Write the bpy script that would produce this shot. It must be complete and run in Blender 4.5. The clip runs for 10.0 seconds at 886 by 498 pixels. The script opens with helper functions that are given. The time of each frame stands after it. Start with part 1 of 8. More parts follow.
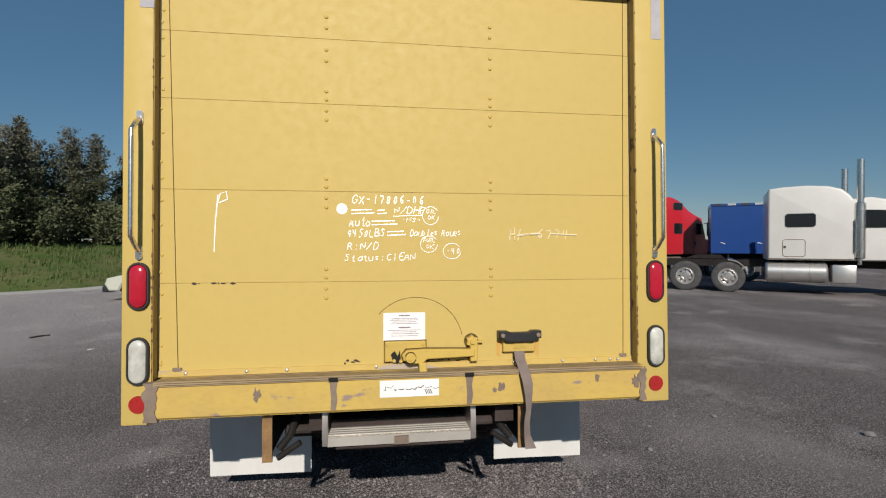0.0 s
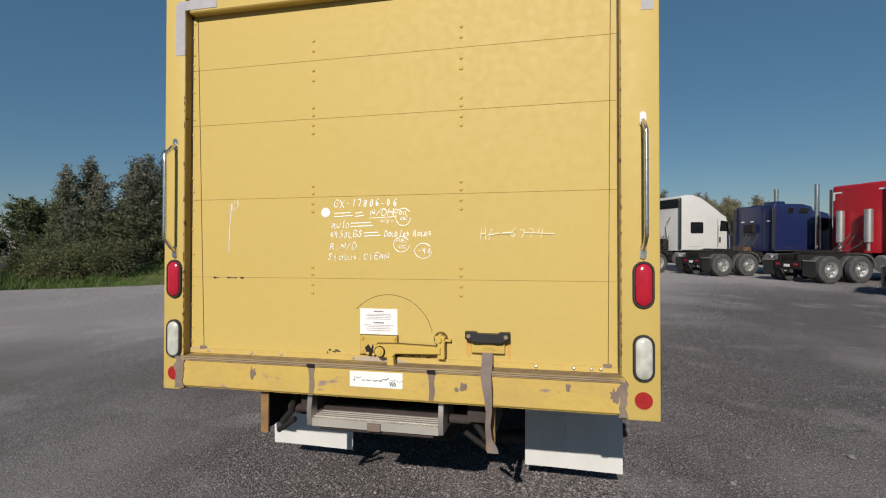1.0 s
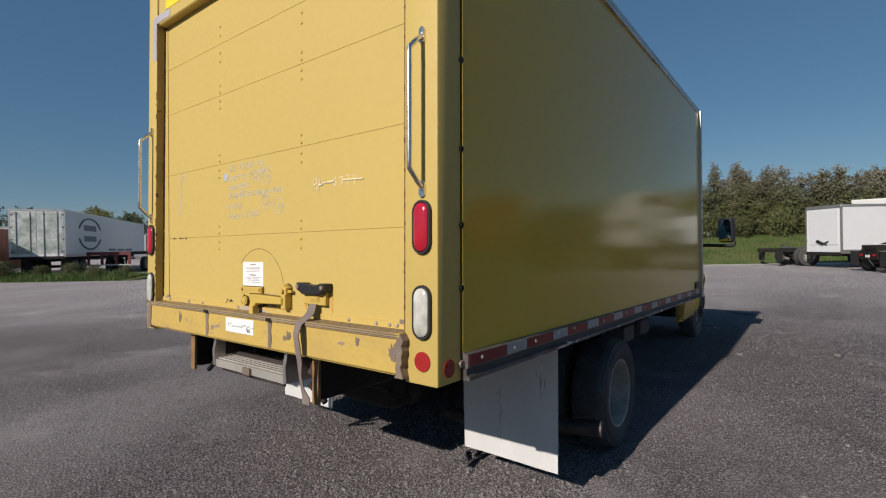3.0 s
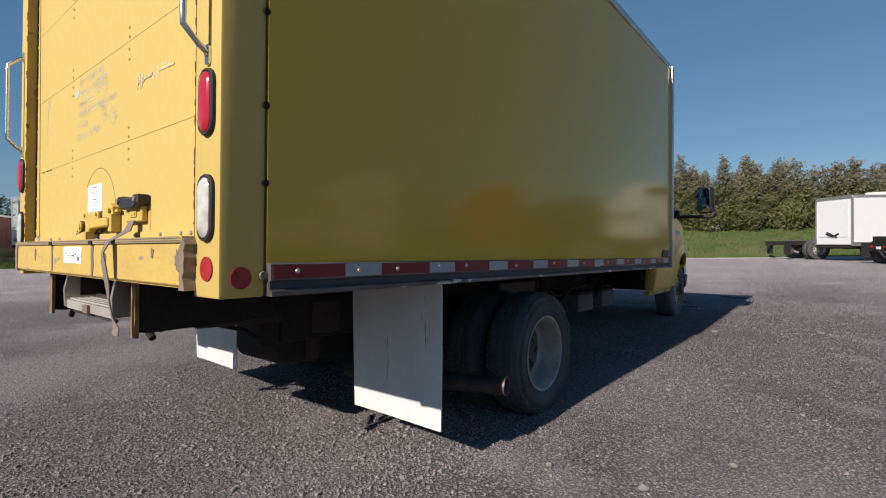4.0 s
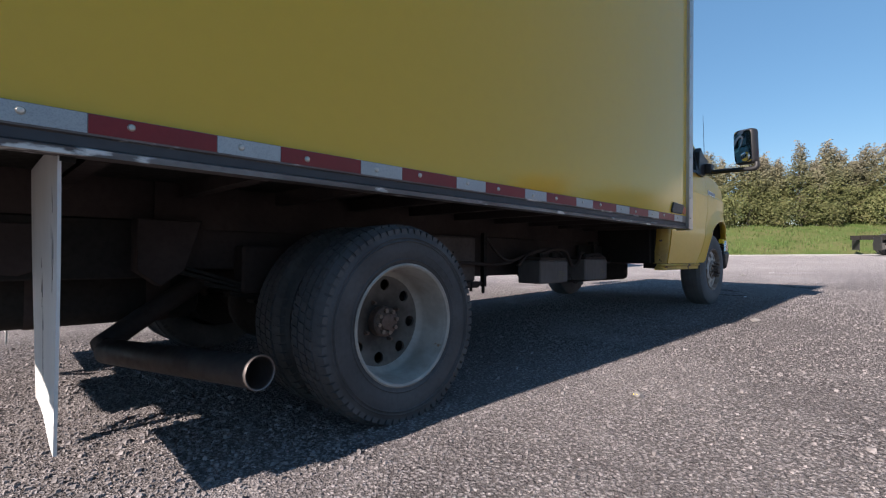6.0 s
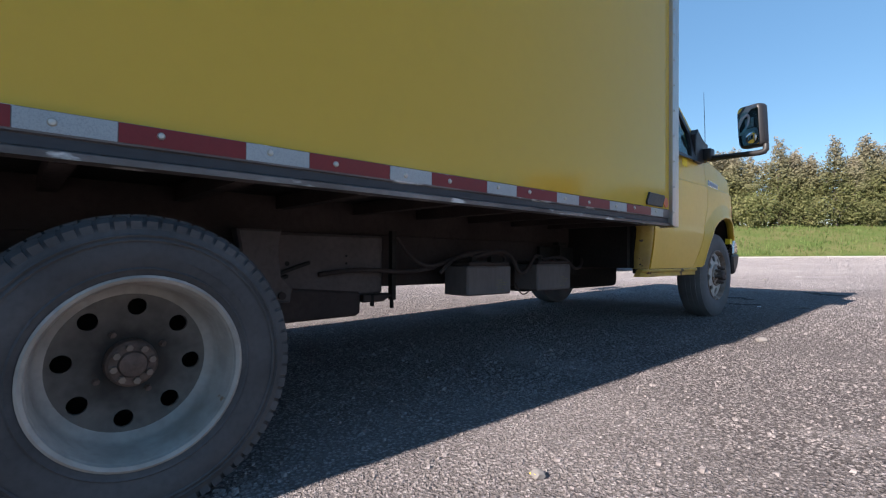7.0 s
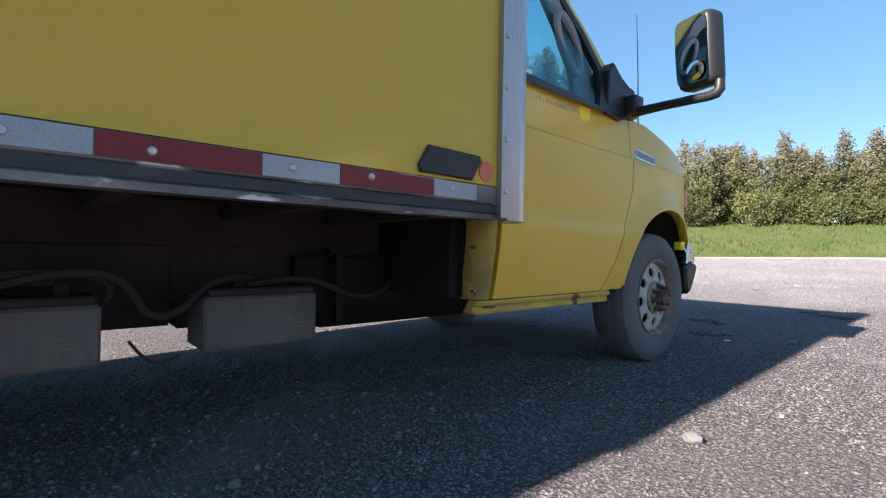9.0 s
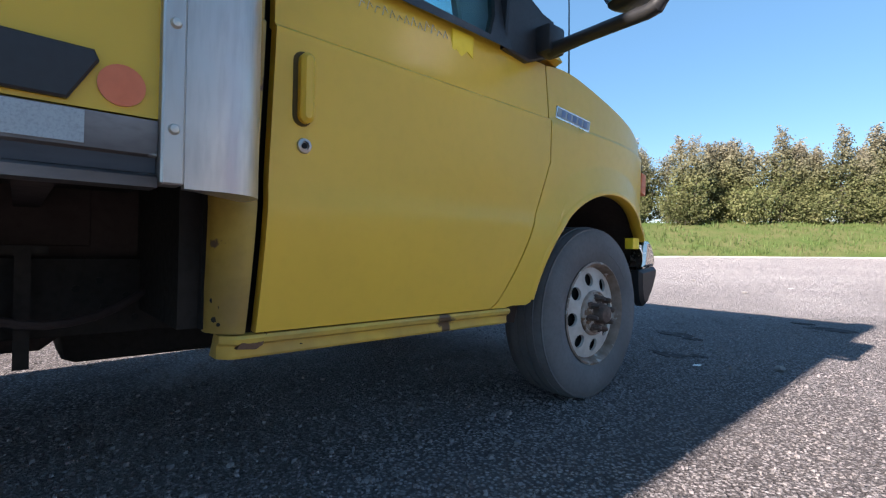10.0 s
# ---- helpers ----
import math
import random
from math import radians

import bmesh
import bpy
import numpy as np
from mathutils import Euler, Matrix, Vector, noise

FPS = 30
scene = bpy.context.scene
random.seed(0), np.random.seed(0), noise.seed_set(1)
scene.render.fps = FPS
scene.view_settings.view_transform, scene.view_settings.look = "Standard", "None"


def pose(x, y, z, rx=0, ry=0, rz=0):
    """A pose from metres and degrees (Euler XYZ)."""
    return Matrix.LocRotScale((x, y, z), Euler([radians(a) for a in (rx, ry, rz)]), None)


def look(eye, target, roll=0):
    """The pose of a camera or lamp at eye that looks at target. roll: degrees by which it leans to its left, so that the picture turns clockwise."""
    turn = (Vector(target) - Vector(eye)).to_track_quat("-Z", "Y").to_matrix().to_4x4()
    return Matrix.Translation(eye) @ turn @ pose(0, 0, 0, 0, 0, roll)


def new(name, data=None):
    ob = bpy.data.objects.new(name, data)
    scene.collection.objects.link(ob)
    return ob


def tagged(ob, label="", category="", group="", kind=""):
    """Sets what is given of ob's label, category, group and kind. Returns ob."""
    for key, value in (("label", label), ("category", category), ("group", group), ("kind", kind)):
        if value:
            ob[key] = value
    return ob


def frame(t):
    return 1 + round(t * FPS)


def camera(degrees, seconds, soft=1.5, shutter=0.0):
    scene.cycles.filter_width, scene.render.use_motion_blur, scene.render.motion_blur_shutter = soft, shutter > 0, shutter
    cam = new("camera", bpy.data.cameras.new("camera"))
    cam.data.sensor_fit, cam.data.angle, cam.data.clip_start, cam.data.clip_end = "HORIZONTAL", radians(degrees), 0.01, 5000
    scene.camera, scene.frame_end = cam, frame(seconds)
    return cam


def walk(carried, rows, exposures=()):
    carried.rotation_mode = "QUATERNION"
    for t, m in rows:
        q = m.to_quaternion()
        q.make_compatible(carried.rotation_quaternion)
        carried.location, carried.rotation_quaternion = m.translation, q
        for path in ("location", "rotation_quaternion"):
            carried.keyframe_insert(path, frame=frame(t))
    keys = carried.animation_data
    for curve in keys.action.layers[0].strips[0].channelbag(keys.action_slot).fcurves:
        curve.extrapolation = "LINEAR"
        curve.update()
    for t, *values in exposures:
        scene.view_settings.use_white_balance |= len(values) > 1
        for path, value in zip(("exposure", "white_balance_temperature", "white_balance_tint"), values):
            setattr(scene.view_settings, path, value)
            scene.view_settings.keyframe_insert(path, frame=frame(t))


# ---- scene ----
cam = camera(84.8, 10.0, soft=1.2)
PATH = [
    (0, -0.063, 0.028, 1.633, 89.44, -0.02, -7.92),
    (0.5, 0.404, -0.019, 1.652, 89.26, 0.14, 2.16),
    (1, 0.870, 0.012, 1.644, 89.15, 0.28, 12.13),
    (1.5, 1.343, 0.145, 1.652, 89.12, 0.53, 22.46),
    (2, 1.788, 0.311, 1.642, 88.80, 0.98, 30.88),
    (2.2, 1.925, 0.380, 1.600, 89.19, 0.72, 33.00),
    (3.3, 2.537, 1.046, 1.304, 89.38, 0.97, 38.08),
    (3.5, 2.604, 1.181, 1.239, 89.26, 0.76, 38.34),
    (4, 2.702, 1.511, 1.038, 89.23, 0.60, 38.78),
    (4.5, 2.748, 1.861, 0.838, 89.15, 0.38, 40.36),
    (5, 2.764, 2.239, 0.711, 89.11, 0.20, 41.79),
    (5.2, 2.752, 2.390, 0.689, 89.13, 0.06, 42.41),
    (6.3, 2.687, 3.335, 0.643, 89.67, 0.64, 46.61),
    (6.5, 2.676, 3.525, 0.643, 89.67, 0.58, 47.30),
    (7, 2.650, 3.989, 0.638, 89.83, 0.66, 48.25),
    (7.5, 2.600, 4.471, 0.645, 89.80, 0.58, 48.46),
    (8, 2.512, 4.943, 0.640, 89.67, 0.47, 48.62),
    (8.5, 2.435, 5.416, 0.670, 89.44, 0.27, 48.79),
    (9, 2.355, 5.904, 0.683, 89.33, 0.16, 48.85),
    (9.5, 2.264, 6.361, 0.680, 89.30, 0.21, 48.69),
    (10, 2.180, 6.824, 0.674, 89.07, -0.05, 48.67),
]
# straight light: low sun behind the walk, clear sky
SUN_EL, SUN_AZ = 30.8, 2.2
EXPOSURES = [(0.0, -0.15, 6500, 9), (2.0, -0.19, 6500, 9), (3.5, 0.03, 6500, 13), (4.5, 0.53, 6550, 14), (5.0, 0.70, 6550, 15), (6.5, 1.22, 6600, 16), (7.5, 1.39, 6600, 16), (8.5, 1.53, 6600, 16), (10.0, 1.62, 6600, 16)]
walk(cam, [(t, pose(x, y, z, rx, ry, rz)) for t, x, y, z, rx, ry, rz in PATH], EXPOSURES)

world = bpy.data.worlds.new("world")
scene.world = world
world.use_nodes = True
wn = world.node_tree
sky = wn.nodes.new("ShaderNodeTexSky")
sky.sky_type = "NISHITA"
sky.sun_disc = False
sky.sun_elevation = radians(SUN_EL)
sky.sun_rotation = radians(180 + SUN_AZ)
sky.altitude = 300.0
sky.air_density, sky.dust_density, sky.ozone_density = 1.0, 0.0, 2.2
wn.nodes["Background"].inputs["Strength"].default_value = 0.055
sat = wn.nodes.new("ShaderNodeHueSaturation")
sat.inputs["Hue"].default_value, sat.inputs["Saturation"].default_value = 0.488, 1.16
wn.links.new(sky.outputs[0], sat.inputs["Color"])
# a thin even haze of high air softens the fall of brightness towards the zenith
veil = wn.nodes.new("ShaderNodeMix")
veil.data_type = "RGBA"
veil.inputs[0].default_value = 0.35
veil.inputs[7].default_value = (2.0, 4.35, 7.8, 1)
wn.links.new(sat.outputs[0], veil.inputs[6])
wn.links.new(veil.outputs[2], wn.nodes["Background"].inputs["Color"])

sun_data = bpy.data.lights.new("sun", "SUN")
sun_data.energy, sun_data.angle, sun_data.color = 5.3, radians(0.55), (1.0, 0.925, 0.84)
sun = new("sun", sun_data)
sun.matrix_world = look((0, 0, 0), (math.sin(radians(SUN_AZ)) * math.cos(radians(SUN_EL)), math.cos(radians(SUN_AZ)) * math.cos(radians(SUN_EL)), -math.sin(radians(SUN_EL))))


# ---- materials ----
def mat(name, base, rough=0.6, metal=0.0, second=None, scale=3.0, amount=0.5, fine=40.0, fine_amount=0.15,
        bump=0.0, bump_scale=60.0, bump_dist=0.01, spots=None, spot_scale=6.0, spot_at=0.62, rough_var=0.15, per_object=0.0,
        coat=0.0, stretch=(1, 1, 1), ior=1.45, island=0.0):
    """A surface with a slow and a fine variation of colour, roughness wear, fine relief and optional spots of another colour."""
    m = bpy.data.materials.new(name)
    m.use_nodes = True
    nt = m.node_tree
    b = nt.nodes["Principled BSDF"]
    L, N = nt.links.new, nt.nodes.new
    b.inputs["Metallic"].default_value = metal
    b.inputs["IOR"].default_value = ior
    b.inputs["Coat Weight"].default_value = coat
    b.inputs["Coat Roughness"].default_value = 0.15
    tc = N("ShaderNodeTexCoord")
    mp = N("ShaderNodeMapping")
    mp.inputs["Scale"].default_value = stretch
    L(tc.outputs["Object"], mp.inputs["Vector"])

    def noise_tex(s, detail=4.0):
        n = N("ShaderNodeTexNoise")
        n.inputs["Scale"].default_value = s
        n.inputs["Detail"].default_value = detail
        L(mp.outputs["Vector"], n.inputs["Vector"])
        return n

    def mix(a, c, fac):
        x = N("ShaderNodeMix")
        x.data_type = "RGBA"
        for sock, v in ((x.inputs[6], a), (x.inputs[7], c)):
            if hasattr(v, "links"):
                L(v, sock)
            else:
                sock.default_value = (*v, 1)
        L(fac, x.inputs[0])
        return x.outputs[2]

    def ramp(v, lo, hi, top=1.0):
        r = N("ShaderNodeMapRange")
        r.inputs["From Min"].default_value, r.inputs["From Max"].default_value = lo, hi
        r.inputs["To Max"].default_value = top
        L(v, r.inputs["Value"])
        return r.outputs["Result"]

    second = second or tuple(c * 0.75 for c in base)
    big, small = noise_tex(scale), noise_tex(fine, 6.0)
    col = mix(base, second, ramp(big.outputs["Fac"], 0.35, 0.7, amount))
    col = mix(col, tuple(c * 0.45 for c in base), ramp(small.outputs["Fac"], 0.45, 0.8, fine_amount))
    if spots:
        sp = noise_tex(spot_scale, 8.0)
        col = mix(col, spots, ramp(sp.outputs["Fac"], spot_at, spot_at + 0.04))
    if per_object or island:
        src = N("ShaderNodeNewGeometry").outputs["Random Per Island"] if island else N("ShaderNodeObjectInfo").outputs["Random"]
        spread = island or per_object
        hv = N("ShaderNodeHueSaturation")
        add = N("ShaderNodeMath")
        add.inputs[1].default_value = 1.0 - spread
        L(ramp(src, 0.0, 1.0, 2 * spread), add.inputs[0])
        L(add.outputs[0], hv.inputs["Value"])
        L(col, hv.inputs["Color"])
        col = hv.outputs["Color"]
    L(col, b.inputs["Base Color"])
    rr = N("ShaderNodeMapRange")
    rr.inputs["To Min"].default_value, rr.inputs["To Max"].default_value = max(0.02, rough - rough_var), min(1.0, rough + rough_var)
    L(small.outputs["Fac"], rr.inputs["Value"])
    L(rr.outputs["Result"], b.inputs["Roughness"])
    if bump:
        bt = noise_tex(bump_scale, 5.0)
        bn = N("ShaderNodeBump")
        bn.inputs["Strength"].default_value, bn.inputs["Distance"].default_value = bump, bump_dist
        L(bt.outputs["Fac"], bn.inputs["Height"])
        L(bn.outputs["Normal"], b.inputs["Normal"])
    return m


YELLOW = mat("yellow_paint", (0.52, 0.38, 0.108), 0.62, scale=0.9, amount=0.22, second=(0.47, 0.345, 0.11), fine=25, fine_amount=0.06, bump=0.03, bump_scale=5, bump_dist=0.01)
YELLOW_WORN = mat("worn_yellow_paint", (0.54, 0.375, 0.08), 0.55, scale=3, amount=0.5, second=(0.42, 0.29, 0.08), fine=60, fine_amount=0.15, spots=(0.20, 0.13, 0.09), spot_scale=9, spot_at=0.68, bump=0.15, bump_scale=40, bump_dist=0.004)
YELLOW_GLOSS = mat("glossy_yellow_panel", (0.62, 0.405, 0.05), 0.11, scale=0.8, amount=0.2, second=(0.57, 0.38, 0.05), fine=18, fine_amount=0.04, bump=0.012, bump_scale=1.8, bump_dist=0.02, rough_var=0.03, ior=1.33)
CAB_YELLOW = mat("cab_yellow_paint", (0.72, 0.455, 0.042), 0.36, scale=2.0, amount=0.35, second=(0.53, 0.335, 0.045), fine=30, fine_amount=0.08, rough_var=0.08, coat=0.08, spots=(0.22, 0.17, 0.10), spot_scale=14, spot_at=0.80)
# cab corner: dirt and rust spots, base also darkened for the corner's shade
CORNER_SHADE_DIRT = mat("shaded_dirty_cab_corner_paint", (0.42, 0.28, 0.045), 0.5, scale=6, amount=0.8, second=(0.24, 0.15, 0.05), fine=40, fine_amount=0.3, spots=(0.10, 0.06, 0.04), spot_scale=16, spot_at=0.66)
SILL_YELLOW = mat("scuffed_sill_paint", (0.53, 0.37, 0.09), 0.6, scale=5, amount=0.6, second=(0.43, 0.29, 0.10), fine=45, fine_amount=0.2, spots=(0.27, 0.20, 0.16), spot_scale=6.5, spot_at=0.63, stretch=(0.8, 1, 1.6), bump=0.15, bump_scale=30, bump_dist=0.004)
RAIL_SCUFF = mat("scuffed_bottom_rail_paint", (0.54, 0.385, 0.105), 0.6, scale=4, amount=0.5, second=(0.45, 0.32, 0.12), fine=60, fine_amount=0.2, spots=(0.38, 0.32, 0.26), spot_scale=9, spot_at=0.58, stretch=(0.35, 1, 1.5))
# door jamb: yellow darkened to brown for its shadow, with grime spots
JAMB_SHADE = mat("shaded_grimy_jamb_paint", (0.36, 0.25, 0.075), 0.7, scale=3, amount=0.7, second=(0.22, 0.15, 0.06), fine=40, fine_amount=0.3, spots=(0.07, 0.045, 0.03), spot_scale=11, spot_at=0.62)
GREY_PRIMER = mat("grey_primer", (0.42, 0.40, 0.42), 0.7, scale=5)
RUST = mat("rusty_steel", (0.20, 0.10, 0.05), 0.85, second=(0.10, 0.06, 0.04), scale=8, amount=0.9, fine=70, fine_amount=0.5, bump=0.4, bump_scale=90, bump_dist=0.004)
WORN_STEEL = mat("worn_brown_steel", (0.27, 0.21, 0.16), 0.7, second=(0.16, 0.12, 0.10), scale=7, amount=0.8, fine=60, fine_amount=0.3, metal=0.3, bump=0.2, bump_scale=60, bump_dist=0.003)
BLACK_STEEL = mat("black_chassis_paint", (0.017, 0.016, 0.015), 0.7, ior=1.25, second=(0.028, 0.024, 0.021), scale=5, amount=0.8, fine=50, fine_amount=0.4, bump=0.2, bump_scale=50, bump_dist=0.004)
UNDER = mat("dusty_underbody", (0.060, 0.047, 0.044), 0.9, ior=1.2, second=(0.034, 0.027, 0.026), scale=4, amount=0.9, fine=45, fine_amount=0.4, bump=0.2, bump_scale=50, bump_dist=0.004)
PLATE_DUST = mat("dusty_brown_steel_plate", (0.105, 0.086, 0.082), 0.85, second=(0.07, 0.057, 0.055), scale=4, amount=0.8, fine=45, fine_amount=0.4, bump=0.15, bump_scale=50, bump_dist=0.004)
GREY_BOX = mat("dusty_grey_battery_box", (0.13, 0.118, 0.116), 0.8, second=(0.085, 0.075, 0.073), scale=6, amount=0.7, fine=50, fine_amount=0.3, stretch=(1, 1, 0.3))
ALU = mat("brushed_aluminium", (0.56, 0.52, 0.49), 0.38, metal=0.85, second=(0.33, 0.29, 0.265), scale=4, amount=0.6, fine=90, fine_amount=0.3, stretch=(1, 1, 0.15))
ALU_RAIL = mat("scuffed_aluminium_rail", (0.22, 0.205, 0.20), 0.5, metal=0.55, second=(0.065, 0.052, 0.048), scale=8, amount=1.0, fine=120, fine_amount=0.45, spots=(0.58, 0.57, 0.55), spot_scale=14, spot_at=0.60, stretch=(1, 0.35, 1))
STEP_ALU = mat("ribbed_step_aluminium", (0.55, 0.52, 0.47), 0.5, metal=0.6, second=(0.40, 0.37, 0.33), scale=6, amount=0.6)
CHROME = mat("chrome", (0.76, 0.73, 0.69), 0.26, metal=1.0, second=(0.58, 0.53, 0.48), scale=12, amount=0.5, rough_var=0.08)
RUBBER = mat("tyre_rubber", (0.045, 0.045, 0.046), 0.82, second=(0.085, 0.083, 0.08), scale=7, amount=0.8, fine=60, fine_amount=0.3, bump=0.15, bump_scale=90, bump_dist=0.002)
RUBBER_PALE = mat("pale_dusty_tyre_rubber", (0.145, 0.147, 0.15), 0.9, second=(0.085, 0.086, 0.088), scale=5, amount=0.7, fine=70, fine_amount=0.25, bump=0.12, bump_scale=90, bump_dist=0.002)
RUBBER_DUSTY = mat("dusty_grey_tyre_rubber", (0.082, 0.083, 0.087), 0.88, second=(0.04, 0.04, 0.042), scale=6, amount=0.8, fine=70, fine_amount=0.3, bump=0.15, bump_scale=90, bump_dist=0.002)
BLACK_RUBBER = mat("black_rubber", (0.025, 0.025, 0.025), 0.6, scale=6)
BLACK_PLASTIC = mat("black_plastic", (0.022, 0.022, 0.024), 0.45, scale=6, fine=80, bump=0.15, bump_scale=220, bump_dist=0.002)
RIM_WHITE = mat("dirty_white_wheel_paint", (0.36, 0.345, 0.32), 0.5, second=(0.20, 0.18, 0.155), scale=8, amount=0.8, fine=40, fine_amount=0.35, spots=(0.20, 0.12, 0.07), spot_scale=14, spot_at=0.68)
RIM_LIP = mat("rusty_brown_rim", (0.30, 0.24, 0.20), 0.7, second=(0.14, 0.09, 0.06), scale=14, amount=1.0, fine=60, fine_amount=0.4, spots=(0.42, 0.39, 0.35), spot_scale=18, spot_at=0.60)
RIM_FRONT = mat("dusty_white_front_wheel_paint", (0.58, 0.54, 0.49), 0.6, second=(0.30, 0.26, 0.22), scale=9, amount=0.6, fine=40, fine_amount=0.3, spots=(0.22, 0.13, 0.08), spot_scale=16, spot_at=0.66)
GROOVE = mat("dark_rail_groove", (0.030, 0.034, 0.042), 0.55, second=(0.06, 0.064, 0.07), scale=6, amount=0.7, fine=90, fine_amount=0.3, stretch=(1, 0.2, 1))
HUB_RUST = mat("rusty_hub", (0.16, 0.11, 0.09), 0.75, metal=0.4, second=(0.08, 0.06, 0.05), scale=20, amount=0.9, fine=80, fine_amount=0.4)
FLAP_WHITE = mat("white_mud_flap", (0.60, 0.595, 0.575), 0.55, second=(0.50, 0.495, 0.475), scale=3, amount=0.5, fine=40, fine_amount=0.08, spots=(0.50, 0.49, 0.47), spot_scale=5, spot_at=0.70, stretch=(2.5, 1, 0.7))
RED_LENS = mat("red_lens", (0.42, 0.012, 0.03), 0.14, second=(0.30, 0.008, 0.02), scale=25, amount=0.4, coat=0.6, rough_var=0.06)
CLEAR_LENS = mat("clear_reversing_lens", (0.60, 0.60, 0.54), 0.12, second=(0.30, 0.29, 0.25), scale=16, amount=0.9, coat=0.6, rough_var=0.06)
RED_REFLECTOR = mat("red_reflector", (0.34, 0.02, 0.02), 0.3, second=(0.24, 0.02, 0.02), scale=30, amount=0.5)
ORANGE_REFLECTOR = mat("orange_reflector", (0.66, 0.17, 0.07), 0.35, second=(0.54, 0.12, 0.05), scale=40, amount=0.4)
TAPE_RED = mat("red_reflective_tape", (0.188, 0.009, 0.012), 0.4, second=(0.16, 0.012, 0.014), scale=5, amount=0.6, fine=90, fine_amount=0.2)
TAPE_WHITE = mat("silver_reflective_tape", (0.36, 0.40, 0.42), 0.35, second=(0.27, 0.30, 0.31), scale=6, amount=0.6, fine=320, fine_amount=0.6, metal=0.15)
PAPER = mat("white_paper_label", (0.80, 0.79, 0.78), 0.6, second=(0.72, 0.70, 0.66), scale=10)
INK = mat("grey_print", (0.28, 0.22, 0.25), 0.7)
BLACK_INK = mat("black_print", (0.03, 0.03, 0.03), 0.7)
CHALK = mat("silver_white_paint_marker", (0.80, 0.79, 0.79), 0.50, metal=0.8, scale=14, second=(0.80, 0.77, 0.70), amount=0.5, rough_var=0.04)
CHALK_FADED = mat("faded_grey_marker", (0.70, 0.66, 0.55), 0.7, scale=20, second=(0.74, 0.60, 0.28), amount=0.9)
SEAM = mat("dark_panel_seam", (0.10, 0.065, 0.015), 0.8)
STRAP = mat("faded_brown_webbing", (0.20, 0.16, 0.14), 0.9, second=(0.13, 0.10, 0.09), scale=20, fine=200, fine_amount=0.4)
SCREW = mat("zinc_screw", (0.55, 0.53, 0.48), 0.4, metal=0.8, scale=30)
EXHAUST = mat("sooty_exhaust_steel", (0.15, 0.13, 0.125), 0.5, metal=0.5, second=(0.07, 0.058, 0.054), scale=10, amount=0.8)
# pipe soot, and also the painted shade inside holes, gaps and wheel arches
SOOT_SHADE = mat("soot_and_shade_black", (0.008, 0.008, 0.008), 0.95)
SEAT_GREY = mat("grey_seat_vinyl", (0.30, 0.31, 0.32), 0.7, scale=8)
MIRROR = mat("mirror_silver", (0.90, 0.91, 0.92), 0.02, metal=1.0, amount=0.0, fine_amount=0.0, rough_var=0.0)
TAG_YELLOW = mat("bright_yellow_tag", (0.90, 0.66, 0.03), 0.5)
BADGE_BLUE = mat("badge_blue_grey", (0.16, 0.22, 0.34), 0.35, metal=0.3)


def glass_mat(name, tint, rough=0.0):
    m = bpy.data.materials.new(name)
    m.use_nodes = True
    nt = m.node_tree
    b = nt.nodes["Principled BSDF"]
    b.inputs["Base Color"].default_value = (*tint, 1)
    b.inputs["Roughness"].default_value = rough
    b.inputs["Transmission Weight"].default_value = 1.0
    b.inputs["IOR"].default_value = 1.2
    return m


GLASS = glass_mat("teal_tinted_glass", (0.52, 0.84, 0.86))


